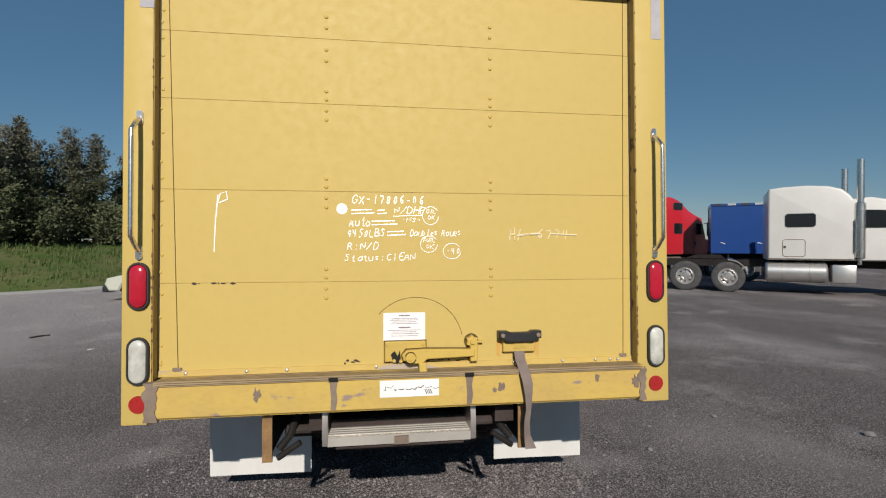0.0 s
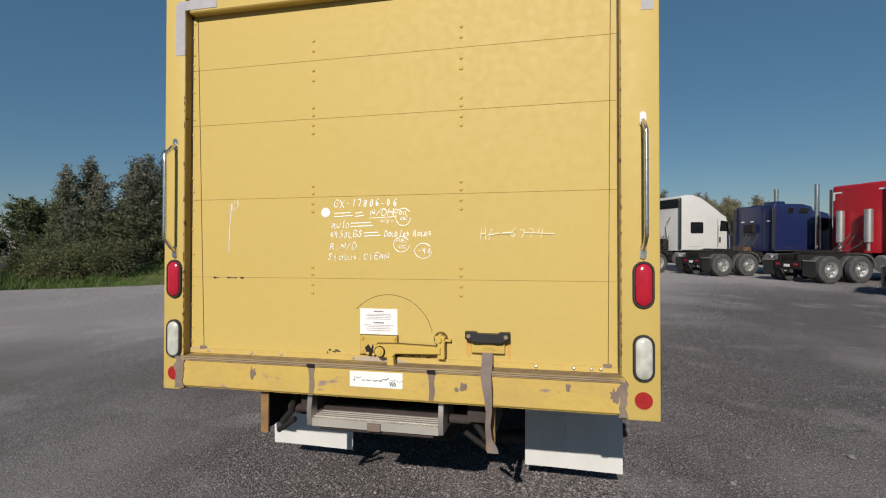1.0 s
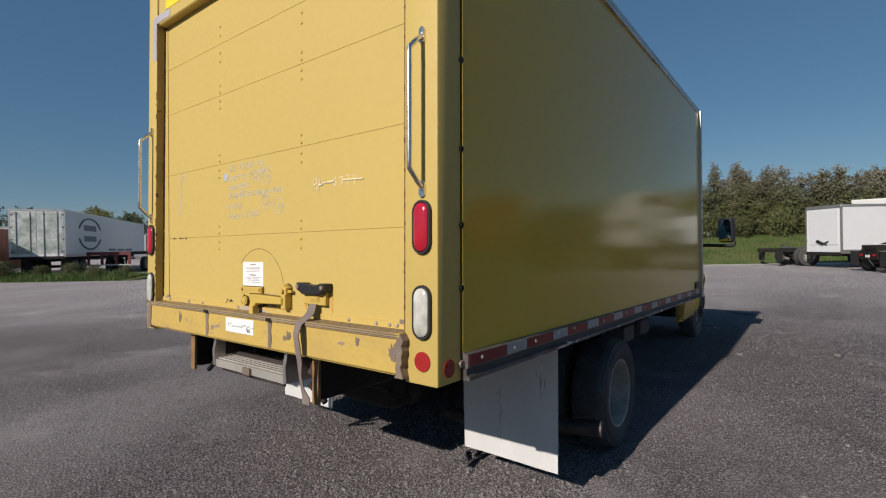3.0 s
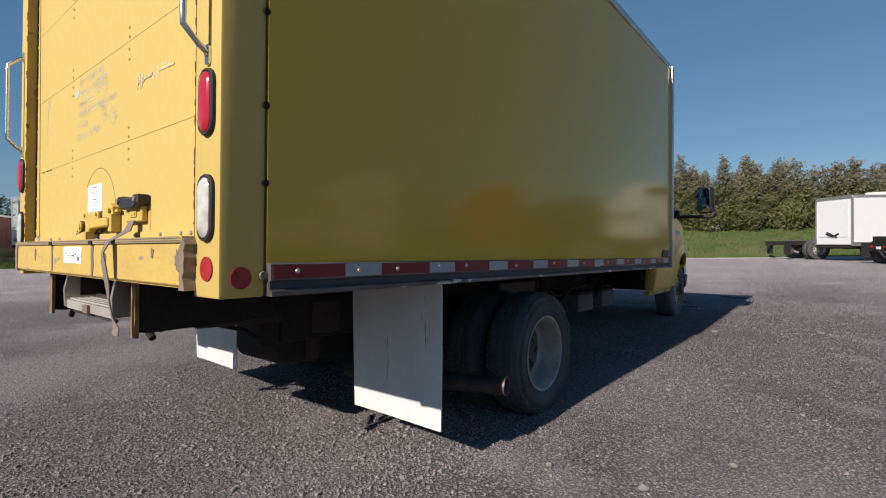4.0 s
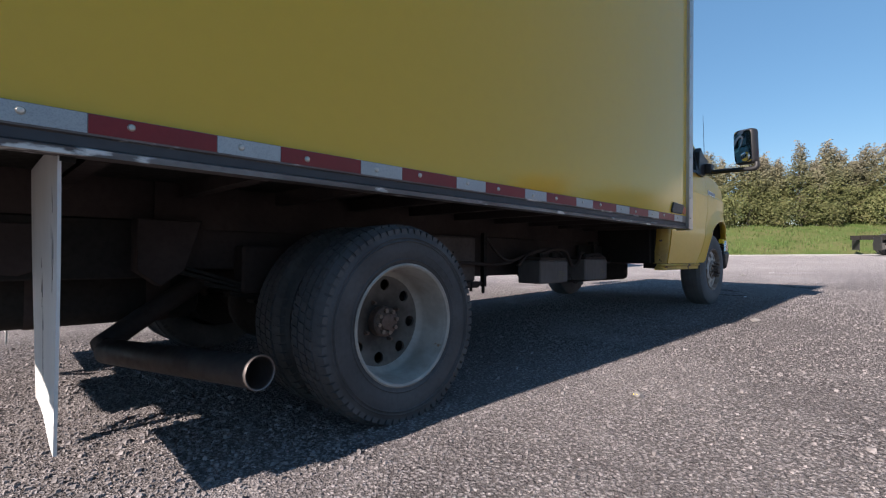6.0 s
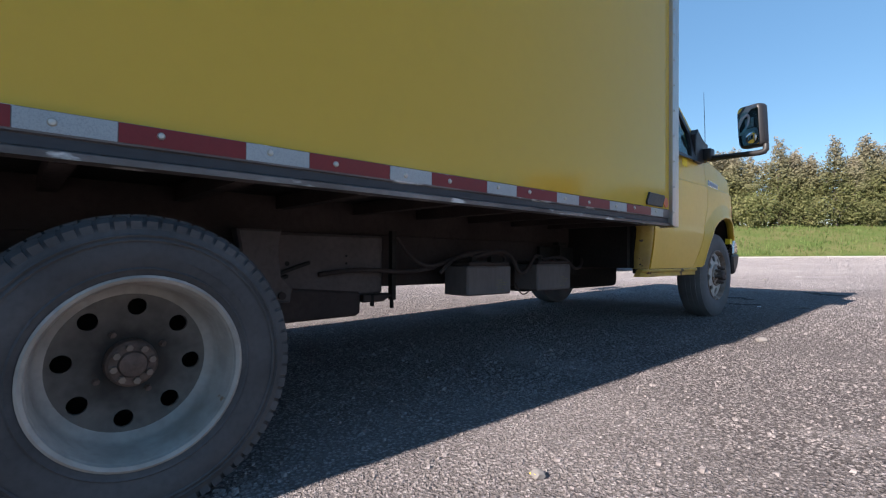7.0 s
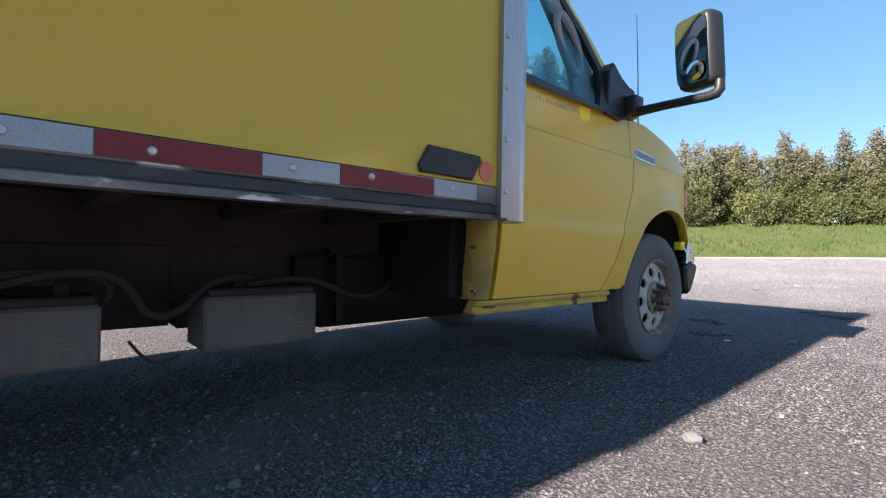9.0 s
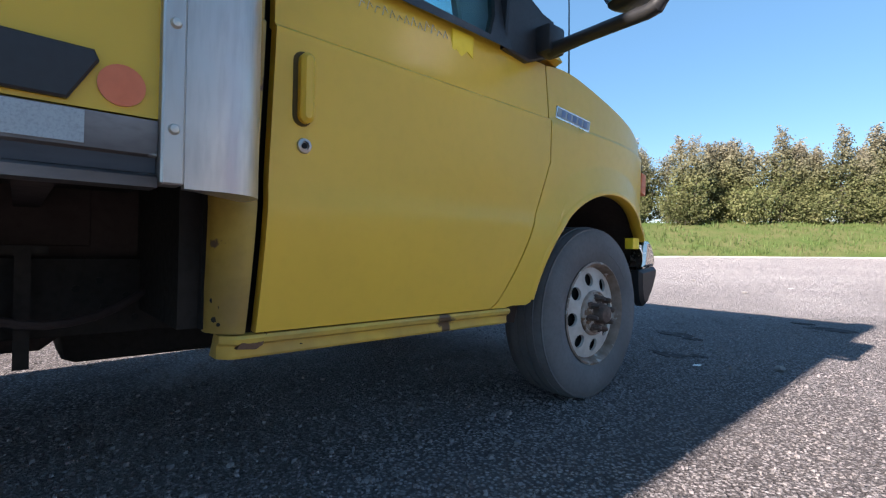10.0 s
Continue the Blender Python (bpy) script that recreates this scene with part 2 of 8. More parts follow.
def ground_mat(name, dark, light, stone, stone_scale, patch, relief=0.9, stone_size=0.012):
    """Loose asphalt millings: voronoi grit at two sizes, pale dust in patches, faint wheel-swept bands."""
    m = bpy.data.materials.new(name)
    m.use_nodes = True
    nt = m.node_tree
    b = nt.nodes["Principled BSDF"]
    L, N = nt.links.new, nt.nodes.new
    geo = N("ShaderNodeNewGeometry")

    def vor(s):
        v = N("ShaderNodeTexVoronoi")
        v.inputs["Scale"].default_value = s
        L(warped.outputs[0], v.inputs["Vector"])
        return v

    # uneven cell outlines, so that the grit does not lie like scales
    wob, warped = N("ShaderNodeTexNoise"), N("ShaderNodeVectorMath")
    wob.inputs["Scale"].default_value, wob.inputs["Detail"].default_value = stone_scale * 1.6, 3.0
    L(geo.outputs["Position"], wob.inputs["Vector"])
    warped.operation = "MULTIPLY_ADD"
    warped.inputs[1].default_value = (0.007, 0.007, 0.007)
    L(wob.outputs["Color"], warped.inputs[0])
    L(geo.outputs["Position"], warped.inputs[2])

    def noi(s, d=5.0, st=(1, 1, 1)):
        mp = N("ShaderNodeMapping")
        mp.inputs["Scale"].default_value = st
        L(geo.outputs["Position"], mp.inputs["Vector"])
        n = N("ShaderNodeTexNoise")
        n.inputs["Scale"].default_value, n.inputs["Detail"].default_value = s, d
        L(mp.outputs[0], n.inputs["Vector"])
        return n

    def rng(v, a, c, lo=0.0, hi=1.0):
        r = N("ShaderNodeMapRange")
        r.inputs["From Min"].default_value, r.inputs["From Max"].default_value = a, c
        r.inputs["To Min"].default_value, r.inputs["To Max"].default_value = lo, hi
        L(v, r.inputs["Value"])
        return r.outputs[0]

    def mixc(a, c, f):
        x = N("ShaderNodeMix")
        x.data_type = "RGBA"
        for s, v in ((x.inputs[6], a), (x.inputs[7], c)):
            if hasattr(v, "links"):
                L(v, s)
            else:
                s.default_value = (*v, 1)
        L(f, x.inputs[0])
        return x.outputs[2]

    v1, v2 = vor(stone_scale), vor(stone_scale * 2.3)
    hsv = N("ShaderNodeSeparateColor")
    L(v1.outputs["Color"], hsv.inputs[0])
    hs2 = N("ShaderNodeSeparateColor")
    L(v2.outputs["Color"], hs2.inputs[0])
    col = mixc(dark, light, rng(hsv.outputs[0], 0.0, 1.0))
    col = mixc(col, stone, rng(hsv.outputs[1], 0.86, 0.95, 0.0, 0.75))
    col = mixc(col, tuple(c * 0.5 for c in dark), rng(hs2.outputs[0], 0.5, 1.0, 0.0, 0.72))
    # darker towards cell borders: shade between the stones, put into the colour
    col = mixc(col, tuple(c * 0.35 for c in dark), rng(v1.outputs["Distance"], 0.30, 0.56, 0.0, 0.85))
    big = noi(0.35, 6.0, (1, 0.6, 1))
    col = mixc(col, patch, rng(big.outputs[0], 0.48, 0.72, 0.0, 0.55))
    swept = noi(0.7, 5.0, (0.28, 1.5, 1))
    col = mixc(col, tuple(c * 0.72 for c in dark), rng(swept.outputs[0], 0.50, 0.66, 0.0, 0.36))
    mid = noi(1.7, 6.0)
    col = mixc(col, tuple(c * 0.6 for c in dark), rng(mid.outputs[0], 0.52, 0.75, 0.0, 0.45))
    spot = noi(0.9, 3.0)
    col = mixc(col, tuple(min(1, c * 1.35) for c in patch), rng(spot.outputs[0], 0.58, 0.74, 0.0, 0.30))
    # towards the meadow and the lane the yard is packed, dusty and paler
    sx = N("ShaderNodeSeparateXYZ")
    L(geo.outputs["Position"], sx.inputs[0])
    along, lane = N("ShaderNodeMath"), N("ShaderNodeMath")
    along.operation = lane.operation = "MULTIPLY_ADD"
    along.inputs[1].default_value, lane.inputs[1].default_value = -0.9, 7.0
    L(sx.outputs[0], along.inputs[0])
    L(sx.outputs[1], along.inputs[2])
    L(big.outputs[0], lane.inputs[0])
    L(along.outputs[0], lane.inputs[2])
    col = mixc(col, tuple(min(1, c * 1.12) for c in patch), rng(lane.outputs[0], 11.0, 20.0, 0.0, 0.55))
    L(col, b.inputs["Base Color"])
    b.inputs["Roughness"].default_value = 0.92
    b.inputs["Specular IOR Level"].default_value = 0.0
    b1, b2 = N("ShaderNodeBump"), N("ShaderNodeBump")
    b1.inputs["Strength"].default_value, b1.inputs["Distance"].default_value = relief, stone_size
    b2.inputs["Strength"].default_value, b2.inputs["Distance"].default_value = relief * 1.1, stone_size * 0.6
    b1.invert = b2.invert = True
    L(v1.outputs["Distance"], b1.inputs["Height"])
    L(v2.outputs["Distance"], b2.inputs["Height"])
    L(b1.outputs[0], b2.inputs["Normal"])
    L(b2.outputs[0], b.inputs["Normal"])
    return m


GRAVEL = ground_mat("asphalt_millings", (0.25, 0.225, 0.223), (0.445, 0.404, 0.399), (0.57, 0.522, 0.51), 74.0, (0.49, 0.446, 0.436), 0.9, 0.012)
STONE = mat("gravel_stone", (0.24, 0.225, 0.215), 0.9, second=(0.15, 0.14, 0.135), scale=9, amount=0.9, fine=60, fine_amount=0.3)


def wheel_grime(name, paint, grime, yc, zc, r0, r1):
    """Dished wheel paint, caked with dark brake dust round the hub that thins outwards in uneven streaks."""
    m = mat(name, paint, 0.6, second=tuple(c * 0.7 for c in paint), scale=9, amount=0.8, fine=50, fine_amount=0.4, spots=(0.14, 0.09, 0.06), spot_scale=15, spot_at=0.70)
    nt = m.node_tree
    L, N = nt.links.new, nt.nodes.new
    b = nt.nodes["Principled BSDF"]
    old = b.inputs["Base Color"].links[0].from_socket
    tc, sub, ln, no, add, rg, mx = (N("ShaderNode" + k) for k in ("TexCoord", "VectorMath", "VectorMath", "TexNoise", "Math", "MapRange", "Mix"))
    sub.operation, ln.operation, add.operation = "MULTIPLY_ADD", "LENGTH", "MULTIPLY_ADD"
    sub.inputs[1].default_value, sub.inputs[2].default_value = (0, 1, 1), (0, -yc, -zc)
    L(tc.outputs["Object"], sub.inputs[0])
    L(sub.outputs[0], ln.inputs[0])
    no.inputs["Scale"].default_value = 22
    L(tc.outputs["Object"], no.inputs["Vector"])
    add.inputs[1].default_value = 0.10
    L(no.outputs["Fac"], add.inputs[0])
    L(ln.outputs["Value"], add.inputs[2])
    rg.inputs["From Min"].default_value, rg.inputs["From Max"].default_value = r0 + 0.05, r1 + 0.05
    rg.inputs["To Min"].default_value, rg.inputs["To Max"].default_value = 1.0, 0.0
    L(add.outputs[0], rg.inputs["Value"])
    mx.data_type = "RGBA"
    L(rg.outputs[0], mx.inputs[0])
    L(old, mx.inputs[6])
    mx.inputs[7].default_value = (*grime, 1)
    L(mx.outputs[2], b.inputs["Base Color"])
    return m


REAR_DISC = wheel_grime("brake_dusted_rear_wheel", (0.16, 0.145, 0.13), (0.020, 0.017, 0.015), -0.693, 0.3335, 0.07, 0.21)


def foliage(name, base, second, top=None, height=6.0):
    """Leaf: colour differs from leaf clump to leaf clump."""
    m = bpy.data.materials.new(name)
    m.use_nodes = True
    nt = m.node_tree
    b = nt.nodes["Principled BSDF"]
    L, N = nt.links.new, nt.nodes.new
    geo, tc, no = N("ShaderNodeNewGeometry"), N("ShaderNodeTexCoord"), N("ShaderNodeTexNoise")
    oi = N("ShaderNodeObjectInfo")
    no.inputs["Scale"].default_value = 1.1
    L(tc.outputs["Object"], no.inputs["Vector"])
    add = N("ShaderNodeMath")
    add.operation = "MULTIPLY_ADD"
    add.inputs[1].default_value = 0.5
    L(geo.outputs["Random Per Island"], add.inputs[0])
    sub = N("ShaderNodeMath")
    sub.operation = "MULTIPLY_ADD"
    sub.inputs[1].default_value, sub.inputs[2].default_value = 1.6, -0.55
    L(no.outputs["Fac"], sub.inputs[0])
    L(sub.outputs[0], add.inputs[2])
    x = N("ShaderNodeMix")
    x.data_type = "RGBA"
    x.inputs[6].default_value, x.inputs[7].default_value = (*base, 1), (*second, 1)
    L(add.outputs[0], x.inputs[0])
    if top:
        # thin pale shoots towards the tip
        sp, hr, tx = N("ShaderNodeSeparateXYZ"), N("ShaderNodeMapRange"), N("ShaderNodeMix")
        L(tc.outputs["Object"], sp.inputs[0])
        hr.inputs["From Min"].default_value, hr.inputs["From Max"].default_value = height * 0.45, height * 0.95
        hr.inputs["To Max"].default_value = 0.85
        L(sp.outputs[2], hr.inputs["Value"])
        tx.data_type = "RGBA"
        L(hr.outputs[0], tx.inputs[0])
        L(x.outputs[2], tx.inputs[6])
        tx.inputs[7].default_value = (*top, 1)
        x = tx
    hv = N("ShaderNodeHueSaturation")
    rr = N("ShaderNodeMapRange")
    rr.inputs["To Min"].default_value, rr.inputs["To Max"].default_value = 0.75, 1.3
    L(oi.outputs["Random"], rr.inputs["Value"])
    L(rr.outputs[0], hv.inputs["Value"])
    L(x.outputs[2], hv.inputs["Color"])
    L(hv.outputs[0], b.inputs["Base Color"])
    b.inputs["Roughness"].default_value = 0.7
    b.inputs["Specular IOR Level"].default_value = 0.25
    tr = N("ShaderNodeBsdfTranslucent")
    L(hv.outputs[0], tr.inputs["Color"])
    ms = N("ShaderNodeMixShader")
    ms.inputs[0].default_value = 0.25
    L(b.outputs[0], ms.inputs[1])
    L(tr.outputs[0], ms.inputs[2])
    L(ms.outputs[0], nt.nodes["Material Output"].inputs["Surface"])
    return m


LEAF_HEDGE = foliage("hedge_leaves", (0.075, 0.10, 0.036), (0.20, 0.195, 0.085), (0.25, 0.22, 0.17))
LEAF_DARK = foliage("dark_leaves", (0.072, 0.092, 0.045), (0.14, 0.145, 0.078), (0.175, 0.17, 0.132))
LEAF_FAR = foliage("pale_autumn_leaves", (0.07, 0.10, 0.04), (0.24, 0.20, 0.05))
LEAF_WEED = foliage("dry_weed_leaves", (0.07, 0.085, 0.038), (0.145, 0.14, 0.07))
LEAF_ROUND = foliage("deep_green_leaves", (0.035, 0.055, 0.022), (0.075, 0.10, 0.04))
LEAF_MIXED = foliage("olive_leaves", (0.06, 0.085, 0.035), (0.12, 0.13, 0.055))
GRASS = foliage("meadow_grass", (0.072, 0.132, 0.034), (0.135, 0.165, 0.055))
BARK = mat("grey_bark", (0.12, 0.10, 0.085), 0.9, second=(0.07, 0.06, 0.05), scale=6, amount=0.8, bump=0.5, bump_scale=30, bump_dist=0.01)
SOIL = mat("grassy_soil", (0.078, 0.118, 0.035), 0.95, ior=1.08, second=(0.16, 0.14, 0.07), scale=0.6, amount=0.8, fine=9, fine_amount=0.4, bump=0.5, bump_scale=8, bump_dist=0.05)
PALE_EDGE = mat("pale_gravel_edge", (0.46, 0.44, 0.41), 0.9, second=(0.34, 0.32, 0.29), scale=0.8, amount=0.8, fine=12)


# ---- mesh helpers ----
OFF = Vector((0, 0, 0))


def bx(bm, x0, x1, y0, y1, z0, z1, bev=0.0, seg=1):
    vs = [bm.verts.new((x, y, z)) for x in (x0, x1) for y in (y0, y1) for z in (z0, z1)]
    fs = [bm.faces.new([vs[i] for i in q]) for q in ((0, 1, 3, 2), (4, 6, 7, 5), (0, 4, 5, 1), (2, 3, 7, 6), (0, 2, 6, 4), (1, 5, 7, 3))]
    if bev:
        es = list({e for f in fs for e in f.edges})
        bmesh.ops.bevel(bm, geom=es, offset=bev, segments=seg, affect="EDGES", profile=0.5)
    return vs


def frame_of(d):
    d = Vector(d).normalized()
    a = Vector((0, 0, 1)) if abs(d.z) < 0.9 else Vector((1, 0, 0))
    u = d.cross(a).normalized()
    return u, d.cross(u).normalized()


def tube(bm, pts, r, seg=10, caps=True):
    """A round tube through points; r is one radius or one a point."""
    pts = [Vector(p) for p in pts]
    rs = r if isinstance(r, (list, tuple)) else [r] * len(pts)
    rings = []
    u0 = None
    for i, p in enumerate(pts):
        d = (pts[min(i + 1, len(pts) - 1)] - pts[max(i - 1, 0)]).normalized()
        if u0 is None:
            u0, _ = frame_of(d)
        u = (u0 - d * u0.dot(d)).normalized()
        v = d.cross(u)
        u0 = u
        rings.append([bm.verts.new(p + (u * math.cos(2 * math.pi * k / seg) + v * math.sin(2 * math.pi * k / seg)) * rs[i]) for k in range(seg)])
    for a, c in zip(rings, rings[1:]):
        for k in range(seg):
            bm.faces.new((a[k], a[(k + 1) % seg], c[(k + 1) % seg], c[k]))
    if caps:
        bm.faces.new(rings[0][::-1])
        bm.faces.new(rings[-1])


def lathe(bm, prof, centre, axis="x", seg=32, closed=False):
    """Turns (radius, along) pairs round an axis through centre."""
    c = Vector(centre)
    rings = []
    for r, h in prof:
        ring = []
        for k in range(seg):
            a = 2 * math.pi * k / seg
            co, si = r * math.cos(a), r * math.sin(a)
            ring.append(bm.verts.new(c + Vector({"x": (h, co, si), "y": (si, h, co), "z": (co, si, h)}[axis])))
        rings.append(ring)
    pairs = list(zip(rings, rings[1:])) + ([(rings[-1], rings[0])] if closed else [])
    for a, b in pairs:
        for k in range(seg):
            bm.faces.new((a[k], a[(k + 1) % seg], b[(k + 1) % seg], b[k]))
    return rings


def disc(bm, centre, normal, r, seg=20, h=0.004):
    n = Vector(normal).normalized()
    tube(bm, [Vector(centre), Vector(centre) + n * h], r, seg)


def prism(bm, pts, axis, a0, a1, bev=0.0):
    """Pushes an outline along an axis. pts: pairs in the two other axes, in order."""
    def put(p, a):
        return {"x": (a, p[0], p[1]), "y": (p[0], a, p[1]), "z": (p[0], p[1], a)}[axis]
    lo = [bm.verts.new(put(p, a0)) for p in pts]
    hi = [bm.verts.new(put(p, a1)) for p in pts]
    fs = [bm.faces.new(lo), bm.faces.new(hi[::-1])]
    n = len(pts)
    for i in range(n):
        fs.append(bm.faces.new((lo[i], hi[i], hi[(i + 1) % n], lo[(i + 1) % n])))
    bmesh.ops.recalc_face_normals(bm, faces=fs)
    if bev:
        bmesh.ops.bevel(bm, geom=list({e for f in fs[:2] for e in f.edges}), offset=bev, segments=1, affect="EDGES")


def stadium(w, h, n=8):
    """Outline of an upright slot shape, w wide and h high, round the origin."""
    r, pts = w / 2, []
    for k in range(n + 1):
        a = math.pi * k / n
        pts.append((r * math.cos(a), h / 2 - r + r * math.sin(a)))
    for k in range(n + 1):
        a = math.pi + math.pi * k / n
        pts.append((r * math.cos(a), -h / 2 + r + r * math.sin(a)))
    return pts


def part(name, bm, material, parent=None, label="", smooth=True, angle=35):
    bmesh.ops.recalc_face_normals(bm, faces=bm.faces)
    if OFF.length and parent is not None:
        bmesh.ops.translate(bm, vec=-OFF, verts=bm.verts)
    me = bpy.data.meshes.new(name)
    bm.to_mesh(me)
    bm.free()
    me.materials.append(material)
    if smooth:
        me.polygons.foreach_set("use_smooth", [True] * len(me.polygons))
        me.set_sharp_from_angle(angle=radians(angle))
    ob = new(name, me)
    if parent is not None:
        ob.parent = parent
    if label:
        ob["label"] = label
    return ob


def quick(name, material, parent, fn, *args, label="", **kw):
    """One part out of one mesh helper."""
    bm = bmesh.new()
    fn(bm, *args, **kw)
    return part(name, bm, material, parent, label)


def twin(ob, loc=(0, 0, 0), rot=(0, 0, 0)):
    """Another part like ob under the same parent, moved."""
    o = ob.copy()
    scene.collection.objects.link(o)
    o.location = Vector(ob.location) + Vector(loc)
    o.rotation_euler = rot
    return o


# ---- ground ----
EDGE = [(-120.0, -62.0), (-60.0, -17.0), (-26.6, 7.1), (-16.5, 14.3), (-10.5, 19.3), (-7.0, 28.0), (-0.9, 32.6), (12.0, 43.0), (40.0, 66.0), (90.0, 105.0)]


def edge_side(x, y):
    """Metres beyond the yard's edge on its far side (positive: meadow)."""
    best = None
    for (ax, ay), (bx_, by) in zip(EDGE, EDGE[1:]):
        dx, dy = bx_ - ax, by - ay
        k = max(0.0, min(1.0, ((x - ax) * dx + (y - ay) * dy) / (dx * dx + dy * dy)))
        px, py = ax + k * dx, ay + k * dy
        d = math.hypot(x - px, y - py)
        s = dx * (y - ay) - dy * (x - ax)
        if best is None or d < best[0] - 1e-6:
            best = (d, s)
    return best[0] if best[1] > 0 else -best[0]


# ---- the yellow box truck ----
# Its own axes: x across, y forward, z up; it stands nose-down by 1.57 degrees on the yard.
CX = 0.114
XL, XR = -1.107, 1.337
YR, YF = 2.16, 6.975
OFF = Vector((CX, 4.9, 0.374))
truck = new("box_truck")
truck.matrix_world = Matrix.Translation((0, -0.0066, -0.2397)) @ pose(0, 0, 0, -1.5695) @ Matrix.Translation(OFF)
tagged(truck, "yellow box truck with a roll-up rear door, parked on gravel", "truck", kind="thing")


def cargo_box():
    # side walls, roof, front wall, floor: thin panels
    for x0, x1, lab in ((XR - 0.03, XR + 0.006, "glossy yellow side panel in shade"), (XL - 0.006, XL + 0.03, "yellow side panel")):
        s = 1 if x0 > 0 else -1
        xa, xb = (XR + 0.006, XR + 0.027) if s > 0 else (XL - 0.006, XL - 0.027)
        quick("side_wall", YELLOW_GLOSS, truck, prism, [(xa, YR + 0.147), (xb, YF), (xb - s * 0.03, YF), (xa - s * 0.03, YR + 0.147)], "z", 1.2835, 3.29, label=lab)
    quick("roof", FLAP_WHITE, truck, bx, XL, XR, YR + 0.10, YF + 0.10, 3.27, 3.30, label="white roof skin")
    quick("front_wall", YELLOW_GLOSS, truck, bx, XL + 0.03, XR - 0.03, YF + 0.07, YF + 0.10, 1.30, 3.27)
    quick("cargo_floor", BLACK_STEEL, truck, bx, XL + 0.03, XR - 0.03, YR + 0.06, YF + 0.06, 1.24, 1.30)
    # roof rails: aluminium, rounded
    for x in (XR + 0.003, XL - 0.003):
        bm = bmesh.new()
        bx(bm, x - 0.022 if x > 0 else x - 0.03, x + 0.03 if x > 0 else x + 0.022, YR + 0.15, YF + 0.02, 3.265, 3.325, 0.01, 2)
        part("roof_rail", bm, ALU, truck, "aluminium roof edge rail")
    # rounded front corner posts of aluminium
    for s, x in ((1, XR), (-1, XL)):
        bm = bmesh.new()
        YP = YF + 0.024
        pts = [(x - s * 0.10, YP + 0.13)]
        for k in range(9):
            a = radians(90 - 90 * k / 8)
            pts.append((x - s * 0.055 + s * 0.100 * math.cos(a), YP + 0.035 + 0.095 * math.sin(a)))
        pts += [(x + s * 0.045, YP - 0.010), (x + s * 0.028, YP - 0.010), (x + s * 0.020, YP + 0.005), (x - s * 0.10, YP + 0.115)]
        prism(bm, pts, "z", 1.183, 3.31)
        post = part("front_corner_post", bm, ALU, truck, "scuffed aluminium corner post with rivets")
        bm = bmesh.new()
        bx(bm, min(x + s * 0.004, x + s * 0.050), max(x + s * 0.004, x + s * 0.050), YP - 0.042, YP - 0.011, 1.187, 3.30, 0.003)
        part("corner_flange", bm, ALU, post)
        bm = bmesh.new()
        lathe(bm, [(0.0, 0.008), (0.006, 0.007), (0.009, 0.0)], (0, 0, 0), "x", 10)
        if s > 0:
            bmesh.ops.translate(bm, vec=(x + 0.049, YP - 0.026, 1.268), verts=bm.verts)
            r0 = part("rivet", bm, SCREW, post)
            for k in range(1, 14):
                twin(r0, (0, 0, 0.155 * k))
        else:
            bm.free()
    # lower side rail of scuffed aluminium: a lip, a groove and a bottom flange
    for s, x in ((1, XR), (-1, XL)):
        bm = bmesh.new()
        pts = [(x - s * 0.02, 1.182), (x + s * 0.036, 1.182), (x + s * 0.036, 1.197), (x + s * 0.020, 1.204), (x + s * 0.016, 1.222), (x + s * 0.030, 1.230), (x + s * 0.030, 1.280), (x + s * 0.012, 1.284), (x - s * 0.02, 1.284)]
        prism(bm, pts, "y", YR + 0.147, YF - 0.019)
        rail = part("lower_side_rail", bm, ALU_RAIL, truck, "scuffed aluminium lower side rail")
        quick("rail_groove", GROOVE, rail, bx, min(x - s * 0.01, x + s * 0.0235), max(x - s * 0.01, x + s * 0.0235), YR + 0.148, YF - 0.020, 1.2035, 1.2305)
        if s < 0:
            continue
        # reflective tape, eleven inches red and seven silver, with a screw near the ends
        y = 3.230 - 0.2794 - 0.1778 - 0.4572
        while y < YF - 0.12:
            for length, material, nm in ((0.2794, TAPE_RED, "red_tape"), (0.1778, TAPE_WHITE, "silver_tape")):
                a, b = max(y, YR + 0.15), min(y + length, YF - 0.105)
                if b - a > 0.02:
                    quick(nm, material, rail, bx, x + 0.0302, x + 0.0318, a + 0.001, b - 0.001, 1.2345, 1.2785)
                y += length
        bm = bmesh.new()
        lathe(bm, [(0.0, 0.006), (0.0065, 0.005), (0.0095, 0.0)], (x + 0.0315, YR + 0.24, 1.258), "x", 10)
        s0 = part("screw", bm, SCREW, rail)
        for k in range(1, 20):
            twin(s0, (0, 0.2286 * k + (0.03 if k % 2 else 0.0), 0.004 * math.sin(5 * k)))


